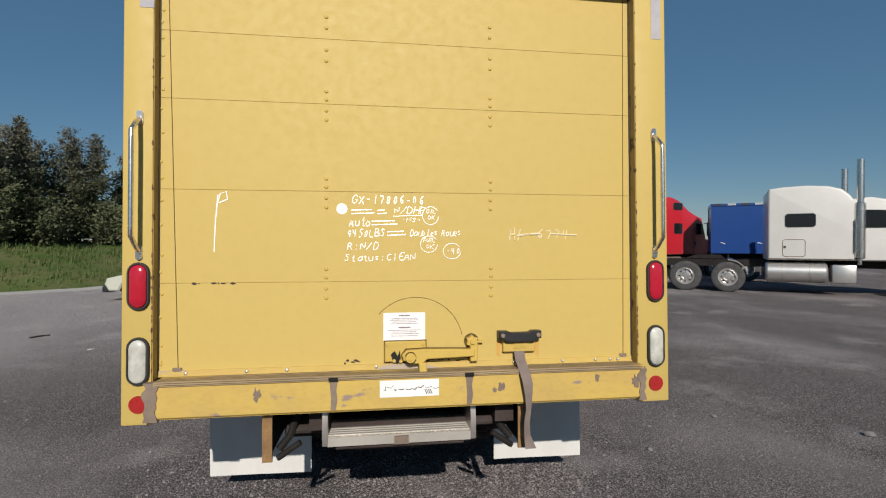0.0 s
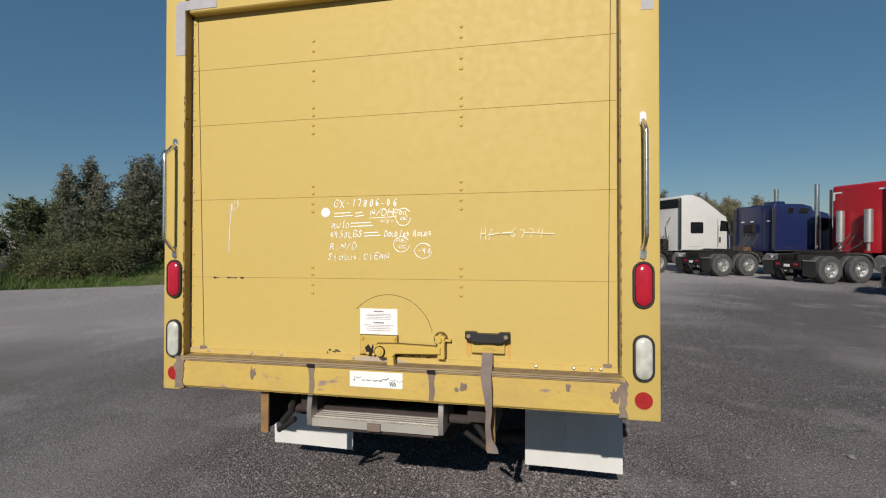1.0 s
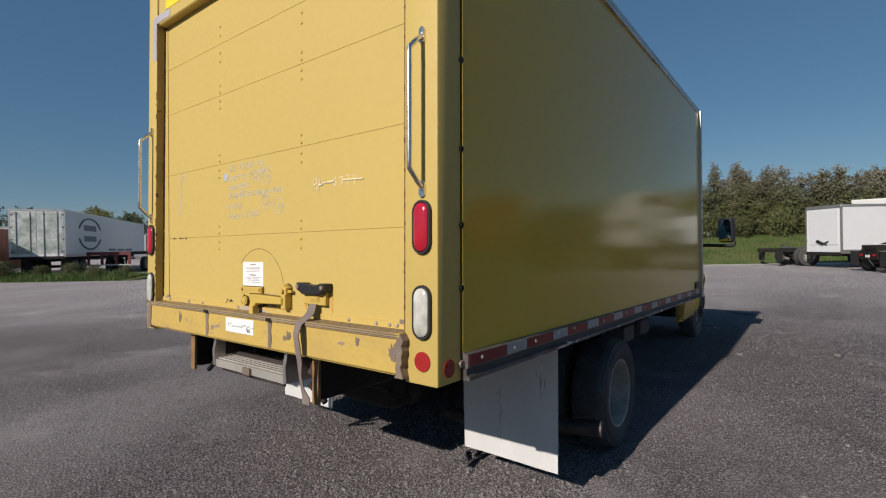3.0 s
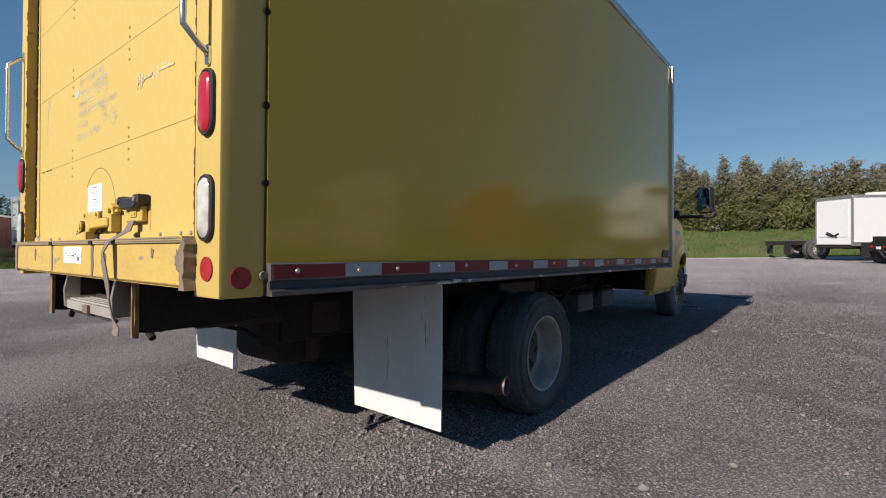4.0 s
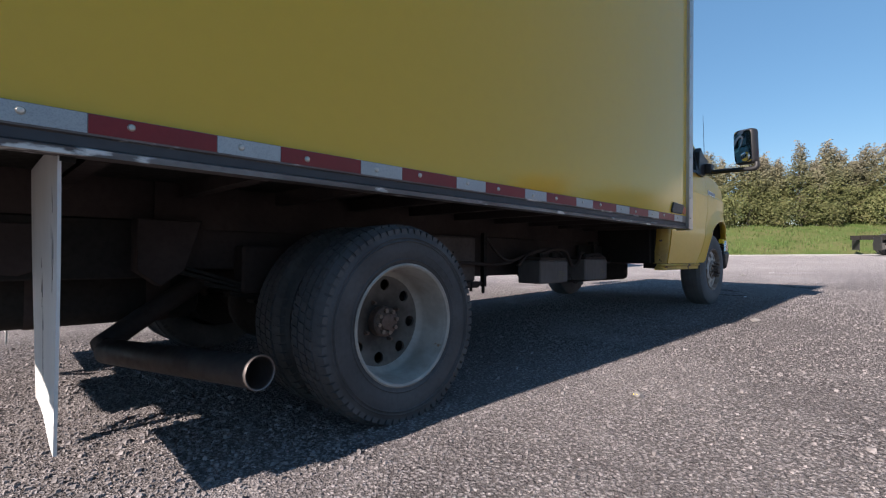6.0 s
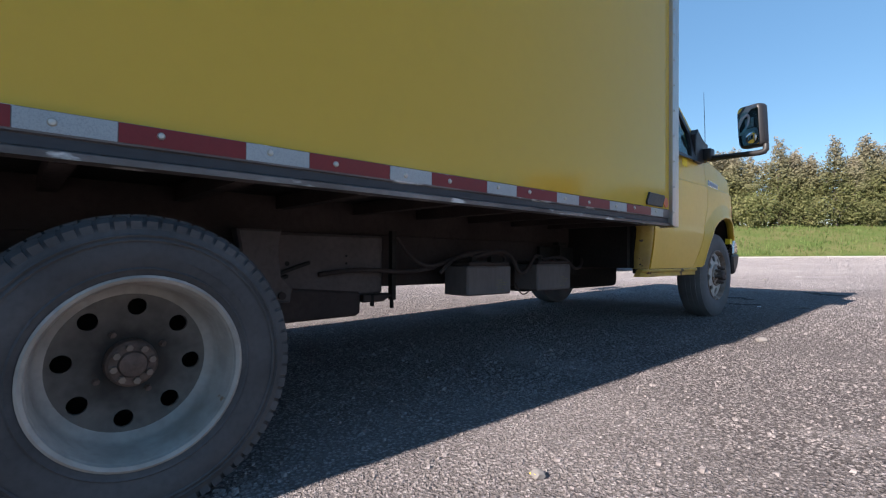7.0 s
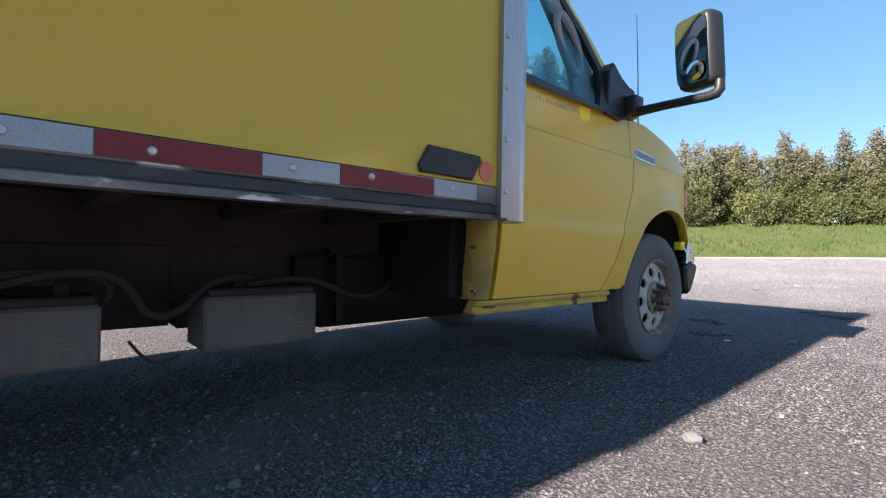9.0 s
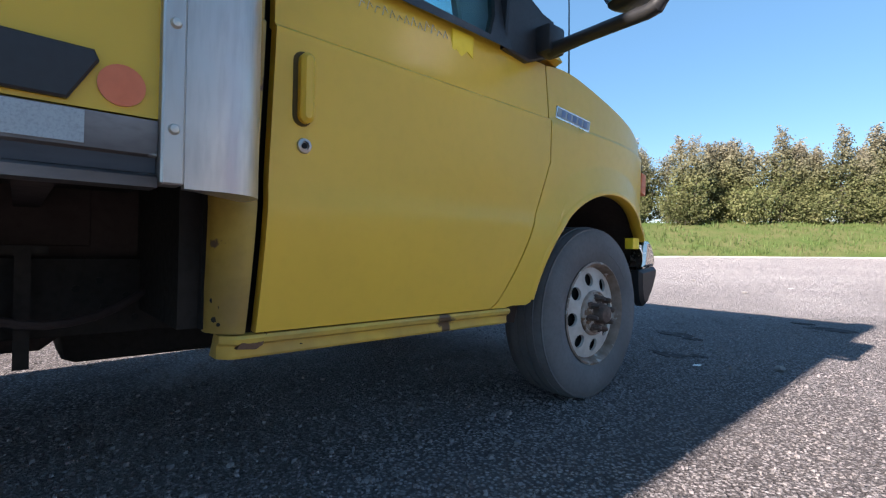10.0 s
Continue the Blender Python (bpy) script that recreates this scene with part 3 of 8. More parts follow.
def rear_frame():
    # posts: hollow steel corners that wrap to the sides
    for s, xo, xi in ((1, XR, 1.178), (-1, XL, -0.987)):
        bm = bmesh.new()
        a, b = min(xo, xi), max(xo, xi)
        bx(bm, a, b, YR, YR + 0.145, 1.18, 3.39, 0.008, 2)
        post = part("rear_post", bm, YELLOW, truck, "yellow steel rear corner post")
        lx = xo - s * 0.069
        # tall red tail lamp and clear reversing lamp: rubber grommet, domed lens
        for zc, material, nm in ((1.757, RED_LENS, "tail_lamp"), (1.446, CLEAR_LENS, "reversing_lamp")):
            bm = bmesh.new()
            o, i = stadium(0.088, 0.200), stadium(0.068, 0.180)
            rings = []
            for outline, y in ((o, YR), (o, YR - 0.010), (stadium(0.082, 0.194), YR - 0.014), (stadium(0.072, 0.184), YR - 0.014), (i, YR - 0.006)):
                rings.append([bm.verts.new((lx + px, y, zc + pz)) for px, pz in outline])
            for r1, r2 in zip(rings, rings[1:]):
                n = len(r1)
                for k in range(n):
                    bm.faces.new((r1[k], r1[(k + 1) % n], r2[(k + 1) % n], r2[k]))
            lamp = part(nm, bm, BLACK_RUBBER, post, "black rubber lamp surround")
            bm = bmesh.new()
            rings = []
            for f, y in ((1.0, YR - 0.006), (0.97, YR - 0.014), (0.80, YR - 0.020), (0.45, YR - 0.0235)):
                rings.append([bm.verts.new((lx + px * f, y, zc + pz * (f * 0.6 + 0.4 if f < 1 else 1))) for px, pz in i])
            for r1, r2 in zip(rings, rings[1:]):
                n = len(r1)
                for k in range(n):
                    bm.faces.new((r1[k], r1[(k + 1) % n], r2[(k + 1) % n], r2[k]))
            bm.faces.new(rings[-1])
            part("lens", bm, material, post, "red lens" if material is RED_LENS else "clear lens")
        quick("round_reflector", RED_REFLECTOR, post, disc, (lx, YR, 1.267), (0, -1, 0), 0.036, 28, 0.005)
        # bent chrome grab handle with flattened, bolted ends
        hx = xo - s * 0.069
        bm = bmesh.new()
        zt, zb, out = 2.455, 1.905, 0.075
        sx = -s * 0.0
        tube(bm, [(hx, YR - 0.008, zt), (hx + sx, YR - 0.03, zt - 0.015), (hx - s * 0.0, YR - out, zt - 0.06), (hx, YR - out, zt - 0.10), (hx, YR - out, zb + 0.10), (hx, YR - out, zb + 0.06), (hx, YR - 0.03, zb + 0.015), (hx, YR - 0.008, zb)], 0.0095, 12)
        handle = part("grab_handle", bm, CHROME, post, "bent chrome grab handle")
        for z0 in (zt - 0.02, zb - 0.035):
            bm = bmesh.new()
            prism(bm, [(hx + px, z0 + 0.027 + pz) for px, pz in stadium(0.026, 0.062, 6)], "y", YR - 0.008, YR - 0.001)
            disc(bm, (hx, YR - 0.008, z0 + 0.027), (0, -1, 0), 0.007, 8, 0.005)
            part("bracket", bm, CHROME, post)
        # bare grey primer band at the top of the post
        bm = bmesh.new()
        bx(bm, hx - 0.005, hx + 0.045 if s > 0 else hx + 0.052, YR - 0.0015, YR, 2.93, 3.20)
        part("primer_patch", bm, GREY_PRIMER, post)
        # seam and rivets down the side of the post
        bm = bmesh.new()
        bx(bm, xo - 0.001 if s > 0 else xo - 0.004, xo + 0.004 if s > 0 else xo + 0.001, YR + 0.142, YR + 0.148, 1.19, 3.28)
        part("post_seam", bm, SEAM, post)
        if s > 0:
            for zc in (1.53, 1.77, 2.06, 2.40):
                quick("rivet", BLACK_STEEL, post, disc, (xo, YR + 0.142, zc), (1, 0, 0), 0.011, 10, 0.008)
            quick("side_reflector", RED_REFLECTOR, post, disc, (xo, YR + 0.066, 1.240), (1, 0, 0), 0.033, 28, 0.004)
            bm = bmesh.new()
            disc(bm, (xo, YR + 0.135, 1.245), (1, 0, 0), 0.014, 8, 0.014)
            part("rail_bolt", bm, WORN_STEEL, post)
    # header
    bm = bmesh.new()
    bx(bm, -0.967, 1.189, YR + 0.002, YR + 0.143, 3.15, 3.345, 0.006)
    header = part("rear_header", bm, YELLOW, truck, "yellow header over the roll-up door")
    bm = bmesh.new()
    bx(bm, -1.03, -0.80, YR - 0.0008, YR + 0.004, 3.165, 3.215)
    part("primer_patch", bm, GREY_PRIMER, header)
    for x in (-0.89, -0.05, 0.45, 1.00):
        bm = bmesh.new()
        prism(bm, [(x + pz, 3.365 + px) for px, pz in stadium(0.026, 0.085, 6)], "y", YR + 0.02, YR + 0.05)
        part("clearance_lamp", bm, RED_LENS, header, "small red clearance lamp")
        bm = bmesh.new()
        prism(bm, [(x + 0.07, 3.34), (x + 0.17, 3.34), (x + 0.15, 3.385), (x + 0.09, 3.395)], "y", YR - 0.004, YR + 0.05, 0.004)
        part("lamp_bracket", bm, WORN_STEEL if x < -0.5 else YELLOW_WORN, header, "worn lamp bracket")
    quick("lamp_recess", BLACK_STEEL, header, bx, -0.967, 1.189, YR + 0.05, YR + 0.12, 3.34, 3.386)
    quick("repainted_patch", TAG_YELLOW, header, bx, -0.86, -0.62, YR - 0.0004, YR + 0.004, 3.22, 3.343, label="brighter yellow touch-up paint")
    # recessed steel channels beside the door, their shadow put into the jamb colour
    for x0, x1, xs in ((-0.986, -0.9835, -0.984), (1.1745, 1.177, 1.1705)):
        quick("door_jamb", JAMB_SHADE, truck, bx, x0, x1, YR + 0.002, YR + 0.053, 1.36, 3.15, label="yellow door jamb with grime spots, shade put into its colour")
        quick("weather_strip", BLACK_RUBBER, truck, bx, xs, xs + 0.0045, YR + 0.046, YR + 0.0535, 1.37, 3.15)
        rng = random.Random(int(100 * x1))
        edge = x0 - 0.002 if x0 < 0 else x1 + 0.002
        for k in range(34):
            z = rng.uniform(1.4, 3.1) if k % 3 else rng.uniform(1.4, 1.9)
            w, h = rng.uniform(0.0015, 0.005), rng.uniform(0.004, 0.014)
            pts = [(edge + w * math.cos(q) * rng.uniform(0.6, 1.2), z + h * math.sin(q) * rng.uniform(0.6, 1.2)) for q in (0, 0.9, 1.8, 2.7, 3.6, 4.5, 5.4)]
            quick("paint_chip", RUST, truck, prism, pts, "y", YR - 0.0009, YR + 0.003)


SECTIONS = [1.385, 1.765, 2.172, 2.567, 2.863, 3.15]


def rear_door():
    door = quick("roll_up_door", YELLOW, truck, bx, -0.985, 1.176, 2.2165, 2.245, 1.37, 3.15, label="yellow roll-up door with marker writing")
    for z0, z1 in zip(SECTIONS, SECTIONS[1:]):
        bm = bmesh.new()
        bx(bm, -0.983, 1.174, 2.2138, 2.2185, z0 + 0.0006, z1 - 0.0006, 0.0008)
        part("door_section", bm, YELLOW, door)
    # bottom section rail
    quick("bottom_rail", RAIL_SCUFF, door, bx, -0.983, 1.174, 2.206, 2.2255, 1.366, 1.392)
    # seam lines along the edges where the end stiles stand
    for x, xt in ((-0.903, -0.952), (1.131, 1.146)):
        cable = quick("lift_cable", SEAM, door, tube, [(x, 2.2125, 1.395), (x + (xt - x) * 0.3, 2.2125, 1.9), (xt, 2.2125, 3.14)], 0.0016, 6, label="thin dark lift cable")
        quick("cable_hook", WORN_STEEL, cable, bx, x - 0.022, x + 0.016, 2.2055, 2.2125, 1.384, 1.404, 0.003)
    bm = bmesh.new()
    lathe(bm, [(0.0, -0.0055), (0.006, -0.0045), (0.0095, 0.0)], (0, 2.2138, 0), "y", 10)
    rv = None
    for x in (-0.282, 0.474):
        for z in SECTIONS[1:5]:
            for dz in (-0.072, -0.030, 0.020, 0.057) if z != SECTIONS[4] else (-0.05, -0.1, 0.05, 0.1):
                if rv is None:
                    bmesh.ops.translate(bm, vec=(x, 0, z + dz), verts=bm.verts)
                    rv, r0 = part("rivet", bm, YELLOW_WORN, door), (x, z + dz)
                else:
                    twin(rv, (x - r0[0], 0, z + dz - r0[1]))
    # roller bolts along the left edge
    bm = bmesh.new()
    lathe(bm, [(0.0, -0.0045), (0.005, -0.0035), (0.008, 0.0)], (-0.974, 2.2138, 1.42), "y", 8)
    b0 = part("edge_bolt", bm, YELLOW_WORN, door)
    k = 0
    for z0, z1 in zip(SECTIONS, SECTIONS[1:]):
        for f in (0.12, 0.3, 0.62, 0.88):
            twin(b0, (0.004 * math.sin(9 * k), 0, z0 + f * (z1 - z0) - 1.42))
            k += 1
    for x in (-0.87, -0.62, -0.45, -0.06, 0.14, 0.58, 0.82, 0.985, 1.06, 1.10):
        bm = bmesh.new()
        lathe(bm, [(0.0, -0.008), (0.006, -0.006), (0.009, 0.0)], (x, 2.2065, 1.379), "y", 8)
        part("hinge_screw", bm, SCREW, door)
    # chips in the paint along the lowest seam and the bottom
    random.seed(5)
    chip_mat = mat("bare_chip", (0.06, 0.04, 0.03), 0.8)
    for x in [-0.84 + 0.02 * i for i in range(9)] + [-0.2 + 0.012 * i for i in range(7)] + [0.02 + 0.014 * i for i in range(26)]:
        z = 1.763 if x < -0.6 else 1.400 + random.uniform(-0.006, 0.012)
        if random.random() < 0.75:
            w, h = random.uniform(0.003, 0.014), random.uniform(0.002, 0.008)
            quick("paint_chip", chip_mat, door, prism, [(x + w * math.cos(t) * random.uniform(0.7, 1.2), z + h * math.sin(t) * random.uniform(0.6, 1.2)) for t in (0, 1.1, 2.2, 3.3, 4.4, 5.4)], "y", 2.2125, 2.2142)
    # arc scratched by the latch lever
    bm = bmesh.new()
    pts = [(0.118 + 0.222 * math.cos(radians(a)), 2.2138, 1.468 + 0.222 * math.sin(radians(a))) for a in range(12, 142, 6)]
    tube(bm, pts, 0.0013, 4)
    part("scratch_arc", bm, SEAM, door)
    # paper notice and its print
    quick("paper_notice", PAPER, truck, bx, -0.028, 0.163, 2.2122, 2.2138, 1.494, 1.621, label="white paper notice with small print")
    bm = bmesh.new()
    for z, w, h in ((1.608, 0.05, 0.006), (1.594, 0.12, 0.002), (1.587, 0.13, 0.002), (1.579, 0.11, 0.002), (1.571, 0.125, 0.002), (1.553, 0.055, 0.006), (1.541, 0.15, 0.002), (1.533, 0.11, 0.002), (1.525, 0.13, 0.002), (1.515, 0.12, 0.002)):
        bx(bm, 0.0675 - w / 2, 0.0675 + w / 2, 2.2114, 2.2123, z - h / 2, z + h / 2)
    part("print_bars", bm, INK, truck)


def latch():
    # bolted plate, cranked lever with round pivot, keeper with star knob, hasp
    plate = quick("latch_plate", YELLOW_WORN, truck, bx, -0.022, 0.165, 2.196, 2.2135, 1.400, 1.492, 0.004, label="yellow painted rotary door latch")
    bm = bmesh.new()
    bx(bm, -0.026, 0.169, 2.2105, 2.2136, 1.394, 1.496)
    bx(bm, 0.362, 0.407, 2.2105, 2.2136, 1.390, 1.474)
    prism(bm, [(0.378 + 0.035 * math.cos(0.5 * k), 1.485 + 0.035 * math.sin(0.5 * k)) for k in range(12)], "y", 2.2105, 2.2136)
    prism(bm, [(0.050, 1.432), (0.070, 1.460), (0.16, 1.463), (0.385, 1.457), (0.385, 1.413), (0.17, 1.407), (0.15, 1.390), (0.085, 1.390), (0.055, 1.408)], "y", 2.1935, 2.1962)
    lathe(bm, [(0.0255, -0.012), (0.0255, 0.0)], (0.092, 2.166, 1.425), "y", 20)
    part("grime_edges", bm, SEAM, plate, "dark edging round the latch parts")
    bm = bmesh.new()
    pts = [(0.055, 1.435), (0.075, 1.455), (0.16, 1.458), (0.385, 1.452), (0.385, 1.420), (0.17, 1.414), (0.145, 1.395), (0.09, 1.395), (0.06, 1.412)]
    prism(bm, pts, "y", 2.165, 2.196, 0.004)
    part("lever", bm, YELLOW_WORN, plate)
    bm = bmesh.new()
    tube(bm, [(0.092, 2.200, 1.425), (0.092, 2.150, 1.425)], 0.022, 20)
    tube(bm, [(0.092, 2.152, 1.425), (0.092, 2.146, 1.425)], 0.013, 14)
    part("pivot", bm, YELLOW_WORN, plate)
    bm = bmesh.new()
    prism(bm, [(0.128, 1.40), (0.162, 1.40), (0.168, 1.345), (0.15, 1.325), (0.132, 1.345)], "y", 2.15, 2.185, 0.004)
    part("hook", bm, YELLOW_WORN, plate)
    bm = bmesh.new()
    prism(bm, [(0.005, 1.435), (0.022, 1.45), (0.036, 1.428), (0.046, 1.452), (0.05, 1.415), (0.035, 1.395), (0.015, 1.405)], "y", 2.19, 2.1965)
    part("dark_cam", bm, BLACK_STEEL, plate)
    for x, z in ((-0.010, 1.48), (0.152, 1.48), (-0.008, 1.412), (0.02, 1.407), (0.05, 1.404)):
        quick("bolt", YELLOW_WORN, plate, disc, (x, 2.197, z), (0, -1, 0), 0.0085, 6, 0.008)
    keeper = quick("keeper", YELLOW_WORN, plate, bx, 0.368, 0.402, 2.175, 2.2135, 1.396, 1.470, 0.003)
    bm = bmesh.new()
    pts = [((0.030 if k % 2 else 0.022) * math.cos(math.pi * k / 6) + 0.378, (0.030 if k % 2 else 0.022) * math.sin(math.pi * k / 6) + 1.485) for k in range(12)]
    prism(bm, pts, "y", 2.180, 2.2135, 0.003)
    disc(bm, (0.378, 2.181, 1.485), (0, -1, 0), 0.011, 10, 0.012)
    bx(bm, 0.40, 0.43, 2.19, 2.205, 1.478, 1.488)
    part("star_knob", bm, YELLOW_WORN, plate)
    # pull-strap holder: black moulded grip over a yellow pocket with rusty runs
    pocket = quick("strap_pocket", YELLOW_WORN, truck, bx, 0.525, 0.68, 2.19, 2.2138, 1.43, 1.512, 0.004, label="yellow strap pocket under a black moulded grip")
    bm = bmesh.new()
    prism(bm, [(0.500, 1.530), (0.545, 1.530), (0.556, 1.522), (0.648, 1.522), (0.660, 1.530), (0.704, 1.530), (0.704, 1.496), (0.69, 1.492), (0.665, 1.478), (0.54, 1.478), (0.515, 1.492), (0.500, 1.496)], "y", 2.165, 2.2135, 0.006)
    part("grip", bm, BLACK_PLASTIC, pocket, "black moulded grip")
    for x in (0.517, 0.687):
        quick("bolt", WORN_STEEL, pocket, disc, (x, 2.166, 1.512), (0, -1, 0), 0.010, 8, 0.007)
    run_mat = mat("rust_run", (0.52, 0.30, 0.08), 0.7, scale=20, second=(0.60, 0.36, 0.06))
    for x, w, z0 in ((0.508, 0.022, 1.40), (0.697, 0.020, 1.395)):
        quick("rust_run", run_mat, pocket, prism, [(x - w / 2, 1.478), (x + w / 2, 1.478), (x + w * 0.35, z0), (x - w * 0.4, z0 + 0.02)], "y", 2.2125, 2.2143)
    bm = bmesh.new()
    bx(bm, 0.575, 0.64, 2.186, 2.19, 1.448, 1.478)
    bx(bm, 0.583, 0.632, 2.183, 2.187, 1.456, 1.468)
    part("strap_loop", bm, YELLOW_WORN, pocket)
    # hanging strap
    bm = bmesh.new()
    path = [(0.600, 2.185, 1.435), (0.602, 2.165, 1.395), (0.604, 2.105, 1.352), (0.610, 2.088, 1.31), (0.616, 2.090, 1.25), (0.618, 2.098, 1.19), (0.612, 2.11, 1.13), (0.616, 2.12, 1.07), (0.628, 2.125, 1.03), (0.634, 2.12, 1.005)]
    prev = None
    for i, (x, y, z) in enumerate(path):
        w = (0.025, 0.025, 0.024, 0.022, 0.017, 0.013, 0.012, 0.014, 0.022, 0.025)[i]
        row = [bm.verts.new((x - w, y, z)), bm.verts.new((x + w, y + 0.006 * math.sin(1.7 * i), z)), bm.verts.new((x + w, y + 0.004 + 0.006 * math.sin(1.7 * i), z)), bm.verts.new((x - w, y + 0.004, z))]
        if prev:
            for k in range(4):
                bm.faces.new((prev[k], prev[(k + 1) % 4], row[(k + 1) % 4], row[k]))
        else:
            bm.faces.new(row)
        prev = row
    bm.faces.new(prev)
    part("pull_strap", bm, STRAP, truck, "faded brown webbing strap hanging down")


# Single-stroke handwriting: points on a 4 by 6 grid, strokes apart by a bar.
HAND = {"G": "45 36 16 04 02 10 30 42 43 23", "X": "06 40|46 00", "-": "13 33", "1": "26 20", "7": "06 46 20", "8": "23 14 15 26 35 34 23 12 11 20 31 32 23",
        "0": "26 14 12 20 32 34 26", "6": "36 14 12 20 31 32 23 12", "N": "00 06 40 46", "/": "00 46", "D": "00 06 26 44 42 20 00", "H": "00 06|40 46|03 43",
        "P": "00 06 36 45 44 33 03", "A": "00 26 40|12 32", "u": "04 01 10 30 41|44 40", "t": "26 21 30 40|14 34", "o": "24 03 01 20 41 43 24",
        "9": "34 25 14 13 22 33 34 30", "4": "16 13 43|36 30", "5": "36 16 14 33 32 20 10", "L": "06 00 40", "B": "00 06 26 35 34 23 03|23 42 41 20 00",
        "S": "45 26 15 14 33 32 20 01", "b": "06 00 20 31 33 24 04", "l": "26 20", "e": "12 42 43 24 13 11 20 40", "s": "34 14 13 32 31 11",
        "R": "00 06 26 35 34 23 03|23 40", ":": "24 23|21 20", "a": "43 24 02 10 30 43|44 40", "C": "45 26 04 02 20 41", "E": "46 06 00 40|03 33",
        "O": "26 04 02 20 42 44 26", "I": "26 20", "K": "06 00|46 03 40", "F": "00 06 46|03 33", "U": "06 01 20 41 46"}


def hand_line(text, x, z, width, height, material, r=0.0021, rise=0.0, seed=1):
    """One line of marker writing on the rear door, as one mesh of thin strokes."""
    rng = random.Random(seed)
    bm = bmesh.new()
    step = width / max(1, len(text) - 0.25)
    for n, ch in enumerate(text):
        if ch not in HAND:
            continue
        ox, oz = x + n * step + rng.uniform(-0.06, 0.06) * step, z + rise * n + rng.uniform(-0.06, 0.06) * height
        lean, big = rng.uniform(0.05, 0.22), rng.uniform(0.9, 1.08)
        for line in HAND[ch].split("|"):
            raw = [((int(q[0]) / 4 + rng.uniform(-0.05, 0.05)) * step * 0.74 * big, (int(q[1]) / 6 + rng.uniform(-0.03, 0.03)) * height * big) for q in line.split()]
            pts = [raw[0]]
            for a, b in zip(raw, raw[1:]):
                pts += [(a[0] * 0.7 + b[0] * 0.3, a[1] * 0.7 + b[1] * 0.3), (a[0] * 0.3 + b[0] * 0.7, a[1] * 0.3 + b[1] * 0.7)]
            pts.append(raw[-1])
            tube(bm, [(ox + u + lean * v, 0.0, oz + v) for u, v in pts], r * rng.uniform(0.62, 0.88), 4)
    for v in bm.verts:
        v.co.y = 2.2130 + 0.12 * v.co.y
    part("marker_writing", bm, material, truck, smooth=False)


def marker_writing():
    # the readable lines; names of makers are left as strokes
    hand_line("GX-17806-06", -0.168, 2.118, 0.325, 0.038, CHALK, 0.0024, seed=1)
    hand_line("N/DHP", 0.022, 2.074, 0.140, 0.032, CHALK, seed=2)
    hand_line("-NS-", 0.056, 2.036, 0.088, 0.020, CHALK, 0.0017, seed=3)
    hand_line("Auto", -0.180, 2.016, 0.090, 0.038, CHALK, 0.0024, seed=4)
    hand_line("9450LBS", -0.194, 1.964, 0.172, 0.034, CHALK, 0.0024, 0.0008, seed=5)
    hand_line("Doubles Roues", 0.095, 1.970, 0.235, 0.030, CHALK, 0.0020, 0.0004, seed=6)
    hand_line("R:N/D", -0.188, 1.910, 0.135, 0.034, CHALK, 0.0024, seed=7)
    hand_line("Status:ClEAN", -0.200, 1.856, 0.315, 0.032, CHALK, 0.0023, 0.0004, seed=8)
    hand_line("OIL", 0.170, 2.076, 0.042, 0.020, CHALK, 0.0016, seed=9)
    hand_line("OK", 0.176, 2.048, 0.034, 0.020, CHALK, 0.0016, seed=10)
    hand_line("FUEL", 0.156, 1.944, 0.052, 0.018, CHALK, 0.0016, seed=11)
    hand_line("OK", 0.168, 1.914, 0.034, 0.018, CHALK, 0.0016, seed=12)
    hand_line("-40", 0.262, 1.888, 0.062, 0.028, CHALK, 0.0020, seed=13)
    def stroke(pts, r=0.0014):
        bm = bmesh.new()
        tube(bm, [(x, 0.0, z) for x, z in pts], r, 4)
        for v in bm.verts:
            v.co.y = 2.2130 + 0.12 * v.co.y
        part("marker_stroke", bm, CHALK, truck, smooth=False)
    for cx, cz, rx, rz in ((0.190, 2.066, 0.038, 0.042), (0.182, 1.934, 0.040, 0.038), (0.290, 1.902, 0.042, 0.036)):
        stroke([(cx + rx * math.cos(a * 0.33 + 0.6), cz + rz * math.sin(a * 0.33 + 0.6)) for a in range(18)])
    stroke([(0.018, 2.062), (0.155, 2.068)])
    # makers' names as plain bars
    for x0, x1, z in ((-0.17, -0.07, 2.080), (-0.055, -0.01, 2.080), (-0.08, 0.035, 2.030), (-0.01, 0.075, 1.982)):
        stroke([(x0, z - 0.008), (x1, z - 0.004)], 0.0022)
        stroke([(x0, z + 0.008), (x1 - 0.01, z + 0.011)], 0.0022)
    # the tall letter P
    stroke([(-0.76, 1.90), (-0.755, 2.03), (-0.745, 2.15)], 0.0024)
    stroke([(-0.75, 2.10), (-0.735, 2.155), (-0.71, 2.165), (-0.705, 2.13), (-0.74, 2.115)], 0.002)
    def faint(pts, r=0.0026):
        quick("faded_stroke", CHALK_FADED, truck, tube, [(x, 2.2128, z) for x, z in pts], r, 5)
    random.seed(9)
    hand_line("6774", 0.70, 1.962, 0.15, 0.042, CHALK_FADED, 0.0028, seed=14)
    for x0, x1 in ((0.565, 0.572), (0.59, 0.59), (0.605, 0.618)):
        faint([(x0, 1.955 + random.uniform(-0.004, 0.004)), (x1, 2.005 + random.uniform(-0.01, 0.01))])
    for k in range(4):
        x = 0.57 + 0.032 * k
        z = 1.976 + 0.002 * k + random.uniform(-0.004, 0.004)
        faint([(x, z), (x + random.uniform(0.02, 0.05), z + random.uniform(-0.002, 0.006))], random.uniform(0.003, 0.006))
